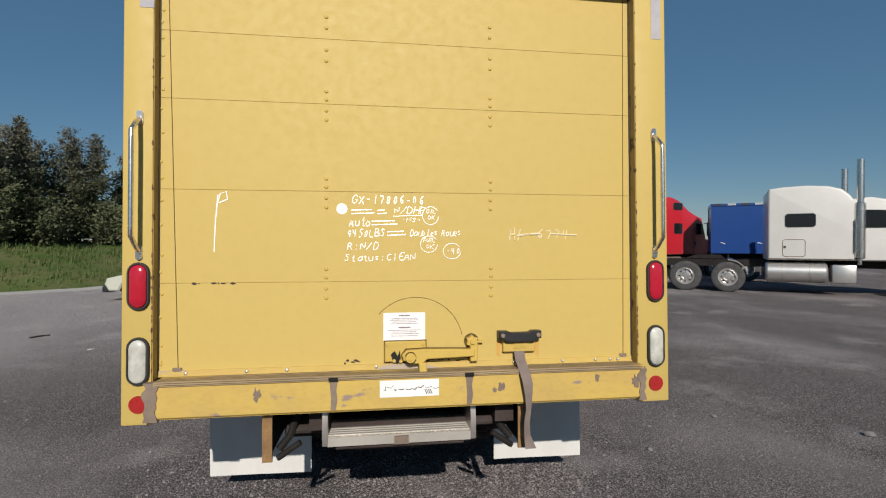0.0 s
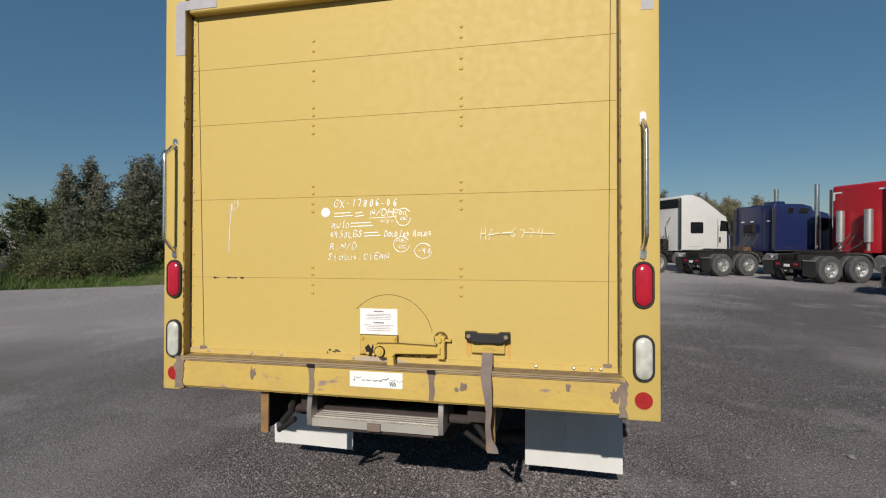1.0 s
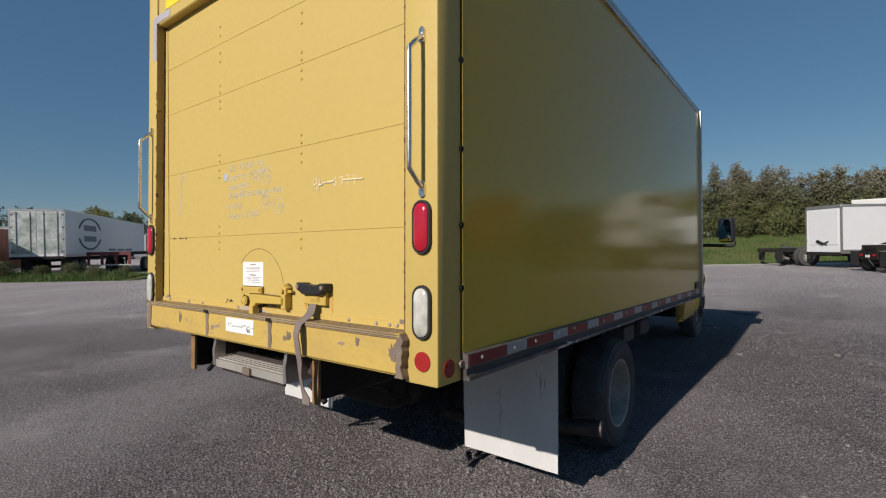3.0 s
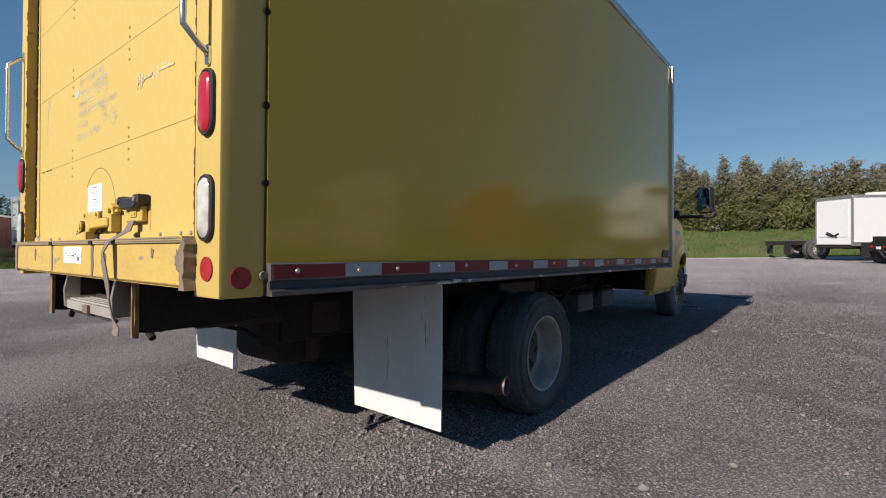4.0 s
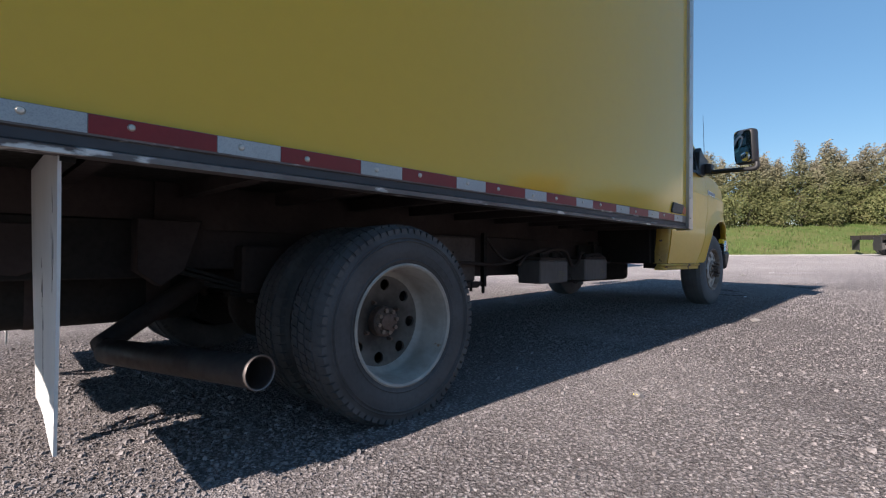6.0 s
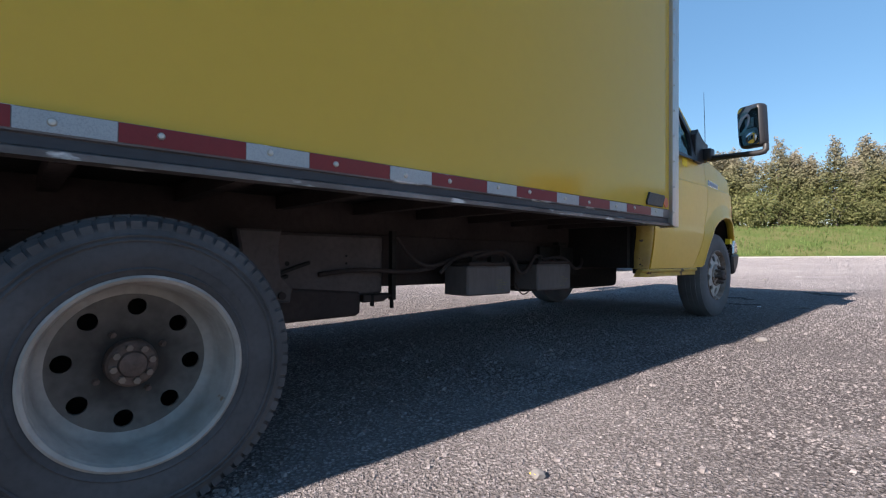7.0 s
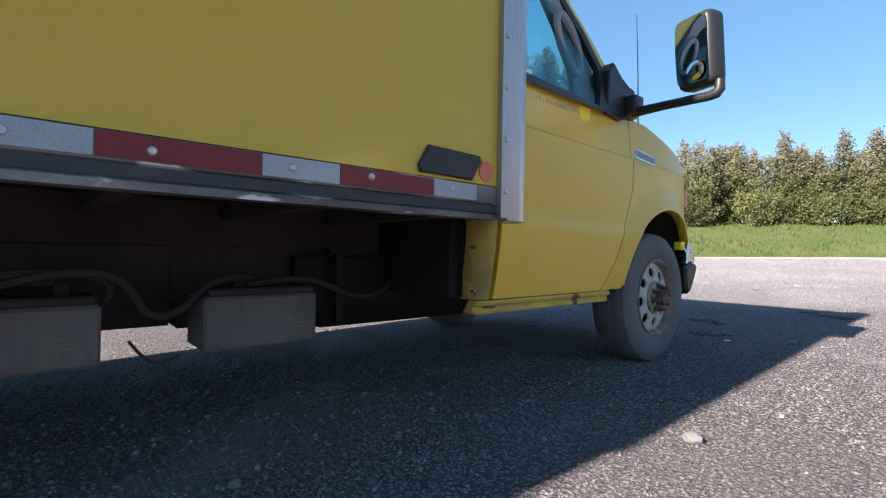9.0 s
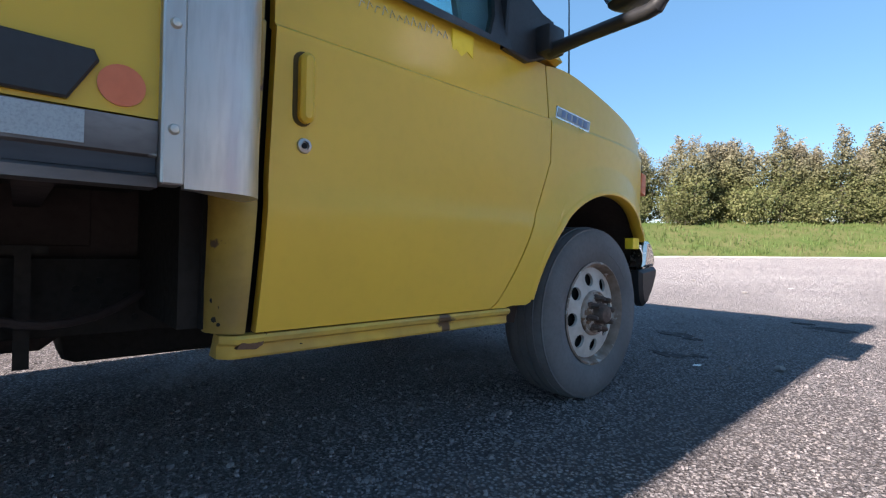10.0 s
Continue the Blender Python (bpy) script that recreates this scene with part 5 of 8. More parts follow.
def underbody():
    # floor sills and cross members
    for x in (CX - 0.43, CX + 0.43):
        quick("floor_sill", UNDER, truck, bx, x - 0.045, x + 0.045, 2.25, 6.95, 1.092, 1.24)
        quick("cab_mount", UNDER, truck, bx, x - 0.042, x + 0.042, 6.951, 8.35, 1.088, 1.25)
        quick("frame_rail", UNDER, truck, prism, [(2.45, 1.095), (2.45, 0.985), (2.95, 0.97), (3.35, 0.90), (8.4, 0.90), (8.4, 1.095)], "x", x - 0.038, x + 0.038, 0.006, label="dusty black frame rail")
        if x > CX:
            quick("hitch_bracket", BLACK_STEEL, truck, prism, [(2.74, 0.985), (2.745, 0.875), (2.76, 0.86), (2.83, 0.86), (2.845, 0.88), (2.85, 0.98)], "x", x - 0.02, x + 0.03, 0.005)
            quick("bracket_strut", BLACK_STEEL, truck, tube, [(x, 2.56, 0.985), (x, 2.68, 0.95), (x, 2.75, 0.90)], 0.010, 8)
    for k in range(12):
        y = 2.45 + 0.395 * k
        quick("cross_member", UNDER, truck, bx, XL + 0.05, XR - 0.05, y, y + 0.05, 1.185, 1.239)
    # hanging steel skirt behind the wheels, seen from the side
    quick("wheel_box", UNDER, truck, bx, CX + 0.48, CX + 0.50, 3.55, 4.95, 1.06, 1.239)
    # plate in front of the wheel, hanger, brackets
    pl = quick("side_plate", PLATE_DUST, truck, bx, 0.60, 0.645, 4.78, 5.36, 0.80, 1.085, 0.012, label="dusty steel side plate")
    for y, z, r in ((4.86, 0.95, 0.011), (5.15, 0.915, 0.006), (5.15, 0.95, 0.006), (5.15, 0.985, 0.006), (4.82, 0.88, 0.006)):
        quick("hole", SOOT_SHADE, pl, disc, (0.6445, y, z), (1, 0, 0), r, 10, 0.002)
    bm = bmesh.new()
    prism(bm, [(4.55, 0.87), (5.215, 0.815), (5.225, 0.80), (5.222, 0.715), (5.20, 0.70), (4.60, 0.69), (4.45, 0.74)], "x", 0.25, 0.66, 0.01)
    part("fuel_tank", bm, UNDER, truck, "dusty low tank")
    quick("tank_bracket", UNDER, truck, prism, [(5.22, 0.80), (5.22, 0.765), (5.33, 0.765), (5.37, 0.785), (5.41, 0.785), (5.41, 0.80)], "x", 0.60, 0.69, 0.004)
    bm = bmesh.new()
    bx(bm, 0.67, 0.70, 5.375, 5.40, 0.77, 1.11)
    tube(bm, [(0.685, 5.385, 0.78), (0.685, 5.385, 0.73)], 0.010, 8)
    tube(bm, [(0.685, 5.27, 0.80), (0.685, 5.27, 0.745)], 0.010, 8)
    part("hanger", bm, BLACK_STEEL, truck, "black steel hanger with threaded rods")
    bm = bmesh.new()
    prism(bm, [(4.62, 1.09), (4.64, 0.98), (4.70, 0.86), (4.75, 0.79), (4.84, 0.79), (4.85, 0.85), (4.80, 0.90), (4.79, 1.0), (4.80, 1.09)], "x", 0.655, 0.73, 0.008)
    part("spring_hanger", bm, PLATE_DUST, truck)
    quick("hanger_bolt", UNDER, truck, disc, (0.73, 4.80, 0.82), (1, 0, 0), 0.016, 8, 0.014)
    quick("frame_skirt", UNDER, truck, bx, 0.585, 0.60, 5.36, 6.25, 0.832, 1.09, 0.003)
    # battery boxes with lids, cables over them
    for y0, y1, z0, z1 in ((5.70, 6.04, 0.785, 0.938), (6.275, 6.615, 0.79, 0.945)):
        box = quick("battery_box", GREY_BOX, truck, bx, 0.72, 0.90, y0, y1, z0, z1, 0.008, label="dusty grey battery box")
        quick("lid", UNDER, box, bx, 0.73, 0.895, y0 + 0.015, y1 - 0.008, z1, z1 + 0.022, 0.006)
        bm = bmesh.new()
        for k, (dy, w) in enumerate(((0.10, 0.05), (0.085, 0.07), (0.11, 0.085), (0.09, 0.03), (0.095, 0.05))):
            bx(bm, 0.9002, 0.9012, y1 - dy - 0.02, y1 - dy - 0.02 + w, z0 + 0.075 - 0.013 * k, z0 + 0.079 - 0.013 * k)
        part("worn_label", bm, mat("worn_label_ink", (0.17, 0.155, 0.07), 0.7, second=(0.10, 0.095, 0.09), scale=40, amount=1.0), box, "worn warning label")
        for yy in (y0 + 0.10, y1 - 0.09):
            quick("hold_down", BLACK_STEEL, box, bx, 0.80, 0.83, yy, yy + 0.03, z1 + 0.02, z1 + 0.05)
    cables = [
        [(0.70, 5.40, 1.08), (0.72, 5.48, 0.97), (0.75, 5.58, 0.92), (0.78, 5.68, 0.97), (0.80, 5.80, 1.0), (0.80, 5.95, 0.99)],
        [(0.80, 5.80, 0.97), (0.84, 5.95, 1.02), (0.86, 6.07, 1.02), (0.86, 6.12, 0.95), (0.86, 6.14, 0.90), (0.86, 6.20, 0.89), (0.86, 6.26, 0.94), (0.84, 6.32, 1.00), (0.80, 6.44, 0.99)],
        [(0.82, 6.42, 0.97), (0.84, 6.60, 1.0), (0.82, 6.72, 0.95), (0.78, 6.85, 0.90), (0.74, 7.0, 0.93), (0.66, 7.12, 1.02)],
        [(0.78, 5.62, 0.90), (0.80, 5.70, 0.985), (0.80, 5.85, 1.015), (0.82, 6.02, 1.02), (0.83, 6.08, 0.98), (0.83, 6.05, 0.94)],
        [(0.88, 6.10, 0.84), (0.88, 6.14, 0.78), (0.88, 6.18, 0.77), (0.88, 6.22, 0.79)],
        [(0.66, 5.0, 0.90), (0.70, 5.2, 0.93), (0.72, 5.42, 0.90), (0.74, 5.62, 0.93)],
    ]
    for ci, c in enumerate(cables):
        pts = []
        for a, b in zip(c, c[1:]):
            for k in range(3):
                pts.append(Vector(a).lerp(Vector(b), k / 3))
        pts.append(Vector(c[-1]))
        for _ in range(3):
            pts = [pts[0]] + [(p + q * 2 + r) / 4 for p, q, r in zip(pts, pts[1:], pts[2:])] + [pts[-1]]
        quick("cable", UNDER, truck, tube, pts, 0.004 if ci == 4 else 0.011, 8, label="dusty corrugated cable")
    # bracket with holed plate near the cab
    bm = bmesh.new()
    bx(bm, 0.60, 0.625, 6.66, 7.15, 0.86, 1.06, 0.003)
    pl = part("holed_plate", bm, BLACK_STEEL, truck)
    for y, z in ((6.92, 0.98), (6.97, 1.0), (6.98, 0.93), (6.93, 0.90), (7.03, 0.96), (7.05, 0.9), (6.74, 1.01), (6.80, 0.91)):
        quick("hole", SOOT_SHADE, pl, disc, (0.625, y, z), (1, 0, 0), 0.009, 10, 0.002)
    bm = bmesh.new()
    bx(bm, 0.66, 0.69, 6.80, 6.83, 0.80, 1.07)
    bx(bm, 0.65, 0.70, 6.77, 6.86, 1.07, 1.09)
    part("hanger", bm, BLACK_STEEL, truck)
    # axle, differential, springs, drive shaft, gearbox, muffler
    bm = bmesh.new()
    lathe(bm, [(0.055, -0.62), (0.055, -0.22), (0.09, -0.19), (0.19, -0.08), (0.20, 0.0), (0.19, 0.08), (0.09, 0.19), (0.055, 0.22), (0.055, 0.62)], (CX, 4.235, 0.70), "x", 20)
    part("rear_axle", bm, BLACK_STEEL, truck, "rear axle with differential")
    for s in (1, -1):
        x = CX + s * 0.52
        bm = bmesh.new()
        for k in range(6):
            half = 0.72 - 0.1 * k
            pts = [(4.235 + half * f, 0.80 - 0.016 * k + 0.16 * (f * half / 0.72) ** 2) for f in (-1, -0.5, 0, 0.5, 1)]
            prism(bm, pts + [(y, z - 0.013) for y, z in pts[::-1]], "x", x - 0.038, x + 0.038)
        part("leaf_spring", bm, BLACK_STEEL, truck, "black leaf spring pack")
    for s in (1, -1):
        bm = bmesh.new()
        x = CX + s * 0.52
        prism(bm, [(3.48, 1.09), (3.48, 0.90), (3.56, 0.84), (3.64, 0.90), (3.70, 1.09)], "x", x - 0.05, x + 0.05, 0.004)
        part("spring_shackle", bm, UNDER, truck)
        bm = bmesh.new()
        tube(bm, [(x - s * 0.10, 3.95, 1.06), (x - s * 0.10, 3.95, 0.98), (x - s * 0.10, 3.98, 0.97), (x - s * 0.10, 4.05, 0.72)], [0.035, 0.035, 0.026, 0.026], 12)
        part("damper", bm, UNDER, truck)
        quick("bump_stop", UNDER, truck, bx, x - 0.05, x + 0.05, 3.86, 4.56, 0.80, 1.00, 0.01)
    bm = bmesh.new()
    tube(bm, [(CX, 4.45, 0.74), (CX, 5.2, 0.90), (CX, 6.9, 0.93)], 0.04, 14)
    part("drive_shaft", bm, BLACK_STEEL, truck)
    bm = bmesh.new()
    bx(bm, CX - 0.2, CX + 0.2, 6.9, 8.3, 0.72, 1.05, 0.05, 2)
    part("gearbox", bm, BLACK_STEEL, truck)
    bm = bmesh.new()
    tube(bm, [(0.30, 6.22, 0.86), (0.30, 6.30, 0.86), (0.30, 6.34, 0.86), (0.30, 6.86, 0.86), (0.30, 6.90, 0.86), (0.30, 7.1, 0.88)], [0.04, 0.05, 0.085, 0.085, 0.05, 0.04], 20)
    part("muffler", bm, UNDER, truck, "dusty round muffler")
    bm = bmesh.new()
    tube(bm, [(0.30, 6.25, 0.86), (0.30, 6.0, 0.89), (0.30, 5.0, 0.90), (0.34, 4.75, 0.94), (0.34, 4.2, 0.96), (0.36, 3.80, 0.84), (0.37, 3.58, 0.70), (0.44, 3.42, 0.605), (0.58, 3.427, 0.601)], 0.042, 14)
    part("exhaust_pipe", bm, UNDER, truck)
    bm = bmesh.new()
    tube(bm, [(0.55, 3.420, 0.60), (0.85, 3.490, 0.614), (1.15, 3.559, 0.629), (1.393, 3.615, 0.641), (1.405, 3.618, 0.6415)], [0.046, 0.046, 0.046, 0.046, 0.048], 24, caps=False)
    geom = list(bm.faces)
    bmesh.ops.solidify(bm, geom=geom, thickness=0.004)
    pipe = part("tail_pipe", bm, EXHAUST, truck, "steel tail pipe open at the side")
    quick("soot_bore", SOOT_SHADE, pipe, disc, (1.25, 3.582, 0.634), (1, 0.23, 0), 0.042, 20, 0.004)
    bm = bmesh.new()
    lathe(bm, [(0.0435, -0.006), (0.0445, 0.0), (0.048, 0.002), (0.0495, -0.004), (0.0485, -0.010)], (1.407, 3.618, 0.6415), "x", 28)
    bmesh.ops.rotate(bm, verts=bm.verts, cent=(1.407, 3.618, 0.6415), matrix=Matrix.Rotation(radians(13), 3, "Z"))
    part("tip_rim", bm, EXHAUST, pipe, "worn steel pipe rim")
    # tank and hitch frame behind the axle
    bm = bmesh.new()
    bx(bm, -0.25, 0.30, 3.04, 3.83, 0.665, 0.93, 0.07, 4)
    tank = part("rear_tank", bm, BLACK_STEEL, truck, "black rear fuel tank")
    for y in (3.22, 3.62):
        quick("tank_strap", UNDER, tank, bx, -0.255, 0.304, y, y + 0.05, 0.661, 0.934, 0.072, 4)
    quick("frame_plate", BLACK_STEEL, truck, bx, CX + 0.395, CX + 0.475, 2.85, 3.62, 0.868, 1.09, 0.006)
    quick("frame_gusset", UNDER, truck, prism, [(3.02, 1.06), (3.02, 0.90), (3.16, 0.885), (3.20, 0.90), (3.20, 1.06)], "x", CX + 0.475, CX + 0.49, 0.004)
    bm = bmesh.new()
    lathe(bm, [(0.0005, -0.66), (0.09, -0.65), (0.13, -0.62), (0.13, -0.30), (0.09, -0.27), (0.0005, -0.26)], (0, 3.60, 0.80), "x", 20)
    part("air_tank", bm, BLACK_STEEL, truck, "black round air tank")
    bm = bmesh.new()
    bx(bm, -0.50, 0.60, 2.44, 2.52, 1.00, 1.09, 0.006)
    bx(bm, -0.50, 0.60, 2.95, 3.02, 1.0, 1.09, 0.006)
    part("hitch_beam", bm, BLACK_STEEL, truck)


def cab_x(y, z):
    """Half width of the cab at a station y and a height z."""
    base = 1.06 - 0.042 * (y - 7.1) / 1.3
    low = max(0.0, (1.19 - z) / 0.30)
    base -= 0.035 * low ** 1.6
    if z > 1.195:
        base -= 0.012 * min(1.0, (z - 1.195) / 0.04) * 0.6
    if z > 1.572:
        base -= 0.014 * min(1.0, (z - 1.572) / 0.010) + 0.10 * max(0.0, z - 1.6)
    if y > 8.55:
        t = (y - 8.55) / 0.85
        base -= 0.03 * t + 0.22 * t ** 3
    # lip round the wheel arch
    d = math.hypot((y - 8.675) / 0.55, (z - 0.85) / 0.50)
    if 0.96 <= d < 1.22:
        base += 0.022 * (1 - max(0.0, d - 1.0) / 0.22)
    return base


def corner_round(y):
    """How far the rear corner of the cab turns inwards."""
    return 0.06 * max(0.0, (7.165 - y) / 0.06) ** 2.2


def belt(y):
    """Top of the body side: window sill, then the falling edge of the bonnet."""
    if y < 8.20:
        return 1.775
    return 1.818 - 0.19 * (y - 8.25) - 0.9 * max(0.0, y - 9.0) ** 2


def cab_bottom(y):
    z = 0.905 if y < 8.02 else 0.92
    q = (y - 8.675) / 0.55
    if abs(q) < 1:
        z = max(z, 0.85 + 0.50 * math.sqrt(1 - q * q))
    if y > 8.675:
        z = max(z, 1.165)
    return z


def cab():
    def door_front(z):
        """Front edge of the door at height z."""
        if z < 0.92:
            return 7.95
        if z < 1.42:
            return 7.95 + 0.28 * ((z - 0.91) / 0.51) ** 0.75
        return 8.232

    def fender_at(u, v):
        zd = 0.915 + v * 0.86
        yd = door_front(zd)
        y = yd + u * (9.34 - yd)
        zf = cab_bottom(y) + v * (belt(y) - cab_bottom(y))
        k = min(1.0, u * 5.0)
        return y, max(zd + (zf - zd) * k, cab_bottom(y))

    for s in (1, -1):
        def sheet(name, y_of, rows, cols, label):
            bm = bmesh.new()
            grid = []
            steps = [j / rows for j in range(rows + 1)]
            if name != "front_fender":
                steps = sorted(steps + [(z - 0.915) / 0.86 for z in (1.566, 1.572, 1.577, 1.582, 1.588)])
                rows = len(steps) - 1
            for j in range(rows + 1):
                row = []
                for i in range(cols + 1):
                    y, z = y_of(i / cols, steps[j])
                    row.append(bm.verts.new((CX + s * (cab_x(y, z) - corner_round(y)), y, z)))
                grid.append(row)
            fs = [bm.faces.new((grid[j][i], grid[j][i + 1], grid[j + 1][i + 1], grid[j + 1][i])) for j in range(rows) for i in range(cols)]
            if s < 0:
                bmesh.ops.reverse_faces(bm, faces=fs)
            # turn the edge inwards for thickness
            for row in (grid[0], grid[-1], [g[0] for g in grid], [g[-1] for g in grid]):
                inner = [bm.verts.new((v.co.x - s * 0.03, v.co.y, v.co.z)) for v in row]
                for k in range(len(row) - 1):
                    bm.faces.new((row[k], row[k + 1], inner[k + 1], inner[k]))
            return part(name, bm, CORNER_SHADE_DIRT if name == "cab_corner_panel" else CAB_YELLOW, truck, label, angle=50)
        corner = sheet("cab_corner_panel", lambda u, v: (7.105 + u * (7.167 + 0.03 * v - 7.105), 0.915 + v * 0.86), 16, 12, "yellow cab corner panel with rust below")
        door = sheet("cab_door", lambda u, v: ((7.190 + 0.03 * v) + u * (door_front(0.915 + v * 0.86) - 0.006 - 7.190 - 0.03 * v), 0.915 + v * 0.86), 44, 24, "yellow cab door with faded writing")
        sheet("front_fender", lambda u, v: fender_at(u, v), 80, 44, "yellow front fender with round wheel arch")
        # sill under the door
        bm = bmesh.new()
        prev = None
        for y in [7.122, 7.126, 7.132, 7.14, 7.15, 7.18, 7.25, 7.4, 7.6, 7.8, 7.95, 8.035]:
            w = cab_x(y, 0.915) - corner_round(y)
            row = [bm.verts.new((CX + s * (w + dx), y, z)) for dx, z in ((-0.03, 0.912), (0.001, 0.911), (0.005, 0.904), (0.002, 0.894), (-0.010, 0.888), (-0.012, 0.878), (-0.010, 0.866), (-0.014, 0.860), (-0.06, 0.860))]
            if prev:
                for k in range(len(row) - 1):
                    bm.faces.new((prev[k], prev[k + 1], row[k + 1], row[k]))
            else:
                bm.faces.new(row)
            prev = row
        bm.faces.new(prev)
        sill = part("sill", bm, mat("dirty_sill_paint", (0.62, 0.42, 0.06), 0.55, scale=5, second=(0.30, 0.20, 0.07), amount=0.7, spots=(0.10, 0.06, 0.03), spot_scale=9, spot_at=0.62) if s > 0 else CAB_YELLOW, truck, "yellow sill, rusty and dirty")
        bm = bmesh.new()
        w = CX + s * (cab_x(7.2, 0.9) - 0.001)
        prism(bm, [(7.150, 0.884), (7.165, 0.902), (7.19, 0.908), (7.207, 0.902), (7.214, 0.913), (7.205, 0.888), (7.19, 0.880)], "x", min(w - s * 0.012, w + s * 0.006), max(w - s * 0.012, w + s * 0.006))
        part("bare_patch", bm, RUST, sill, "brown patch where the paint is gone")
        for y, z, r in ((7.118, 0.945, 0.006), (7.124, 0.935, 0.004), (7.116, 0.985, 0.006), (7.126, 0.972, 0.004), (7.114, 1.03, 0.005), (7.30, 0.874, 0.005), (7.5, 0.872, 0.003)):
            w = CX + s * (cab_x(y, 0.915 if z > 0.9 else 0.9) - corner_round(y) - (0.0 if z > 0.9 else 0.012))
            quick("rust_hole", SOOT_SHADE, corner if z > 0.9 else sill, disc, (w - s * 0.006, y, z), (s, -0.5 if y < 7.15 else 0, 0), r, 8, 0.009)
        # black sheet that stands in for the shade in the door joints
        quick("inner_side", SOOT_SHADE, truck, bx, min(CX + s * 0.93, CX + s * 0.955), max(CX + s * 0.93, CX + s * 0.955), 7.10, 8.15, 0.92, 1.76)
        # handle and lock
        hx = CX + s * cab_x(7.28, 1.45)
        bm = bmesh.new()
        prism(bm, [(7.278 + py, 1.45 + pz) for py, pz in stadium(0.034, 0.155)], "x", min(hx - s * 0.004, hx + s * 0.028), max(hx - s * 0.004, hx + s * 0.028), 0.009)
        part("door_handle", bm, CAB_YELLOW, door, "yellow upright door handle")
        # larger dark outline under the handle paints the shadow of its recess
        quick("handle_gap", SEAM, door, prism, [(7.274 + py, 1.45 + pz) for py, pz in stadium(0.046, 0.166)], "x", min(hx - s * 0.006, hx + s * 0.002), max(hx - s * 0.006, hx + s * 0.002))
        bm = bmesh.new()
        lathe(bm, [(0.018, 0.0), (0.016, s * 0.008), (0.010, s * 0.010), (0.009, s * 0.004), (0.0005, s * 0.004)], (hx - s * 0.002, 7.28, 1.325), "x", 20)
        part("door_lock", bm, ALU, door, "dull metal door lock")
        quick("key_slot", SOOT_SHADE, door, disc, (hx + s * 0.003, 7.28, 1.325), (s, 0, 0), 0.0065, 12, 0.003)
        # rolled lip of the arch, then the well behind it
        bm = bmesh.new()
        prev = None
        for k in range(57):
            a = math.radians(39 + 131 * k / 56)
            row = []
            for f, dx in ((1.03, 0.0005), (1.005, 0.004), (0.985, 0.001), (0.978, -0.012), (0.982, -0.05), (1.0, -0.056)):
                y, z = 8.675 + 0.55 * f * math.cos(a), 0.85 + 0.50 * f * math.sin(a)
                row.append(bm.verts.new((CX + s * (cab_x(8.675 + 0.55 * max(f, 1.0) * math.cos(a), 0.85 + 0.50 * max(f, 1.0) * math.sin(a)) + dx), y, z)))
            if prev:
                for i in range(5):
                    bm.faces.new((prev[i], prev[i + 1], row[i + 1], row[i]) if s > 0 else (prev[i + 1], prev[i], row[i], row[i + 1]))
            prev = row
        part("arch_lip", bm, CAB_YELLOW, truck, angle=60)
        bm = bmesh.new()
        n = 56
        prev = None
        for k in range(n + 1):
            a = math.pi * k / n
            y, z = 8.675 + 0.552 * math.cos(a), 0.85 + 0.502 * math.sin(a)
            row = [bm.verts.new((CX + s * (cab_x(y, z) - 0.054), y, z)), bm.verts.new((CX + s * (cab_x(y, z) - 0.075), 8.675 + 0.57 * math.cos(a), 0.85 + 0.52 * math.sin(a))), bm.verts.new((CX + s * 0.45, 8.675 + 0.57 * math.cos(a), 0.85 + 0.52 * math.sin(a)))]
            if prev:
                for i in range(2):
                    bm.faces.new((prev[i], prev[i + 1], row[i + 1], row[i]))
            prev = row
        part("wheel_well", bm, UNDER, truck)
        # inner wall coloured black for the shade deep in the arch
        quick("well_wall", SOOT_SHADE, truck, bx, CX + s * 0.45 - 0.01, CX + s * 0.45 + 0.01, 8.10, 9.25, 0.85, 1.37)
        # badge: chrome frame with a blue-grey field and plain bars
        bxx = CX + s * (cab_x(8.39, 1.61))
        if s > 0:
            bm = bmesh.new()
            prism(bm, [(8.272, 1.590), (8.282, 1.640), (8.505, 1.622), (8.497, 1.572)], "x", bxx - 0.012, bxx + 0.006, 0.003)
            badge = part("badge", bm, CHROME, truck, "chrome model badge on the fender")
            bm = bmesh.new()
            prism(bm, [(8.282, 1.600), (8.290, 1.632), (8.497, 1.615), (8.490, 1.583)], "x", bxx + 0.005, bxx + 0.008)
            part("field", bm, TAPE_WHITE, badge)
            bm = bmesh.new()
            for k in range(5):
                y = 8.305 + 0.036 * k
                prism(bm, [(y, 1.602 - 0.003 * k), (y + 0.004, 1.626 - 0.003 * k), (y + 0.026, 1.624 - 0.003 * k), (y + 0.022, 1.600 - 0.003 * k)], "x", bxx + 0.007, bxx + 0.0095)
            part("bars", bm, BADGE_BLUE, badge)
    # bonnet: curved skin between the fenders
    bm = bmesh.new()
    rows = []
    for j in range(15):
        y = 8.20 + 1.18 * j / 14
        row = []
        for i in range(17):
            f = -1 + 2 * i / 16
            w = cab_x(y, belt(y))
            crown = 0.07 * (1 - f * f) - 0.02 * abs(f) ** 6
            row.append(bm.verts.new((CX + f * w, y, belt(y) + crown)))
        rows.append(row)
    for a, b in zip(rows, rows[1:]):
        for k in range(16):
            bm.faces.new((a[k], a[k + 1], b[k + 1], b[k]))
    part("bonnet", bm, CAB_YELLOW, truck, "yellow bonnet")
    bm = bmesh.new()
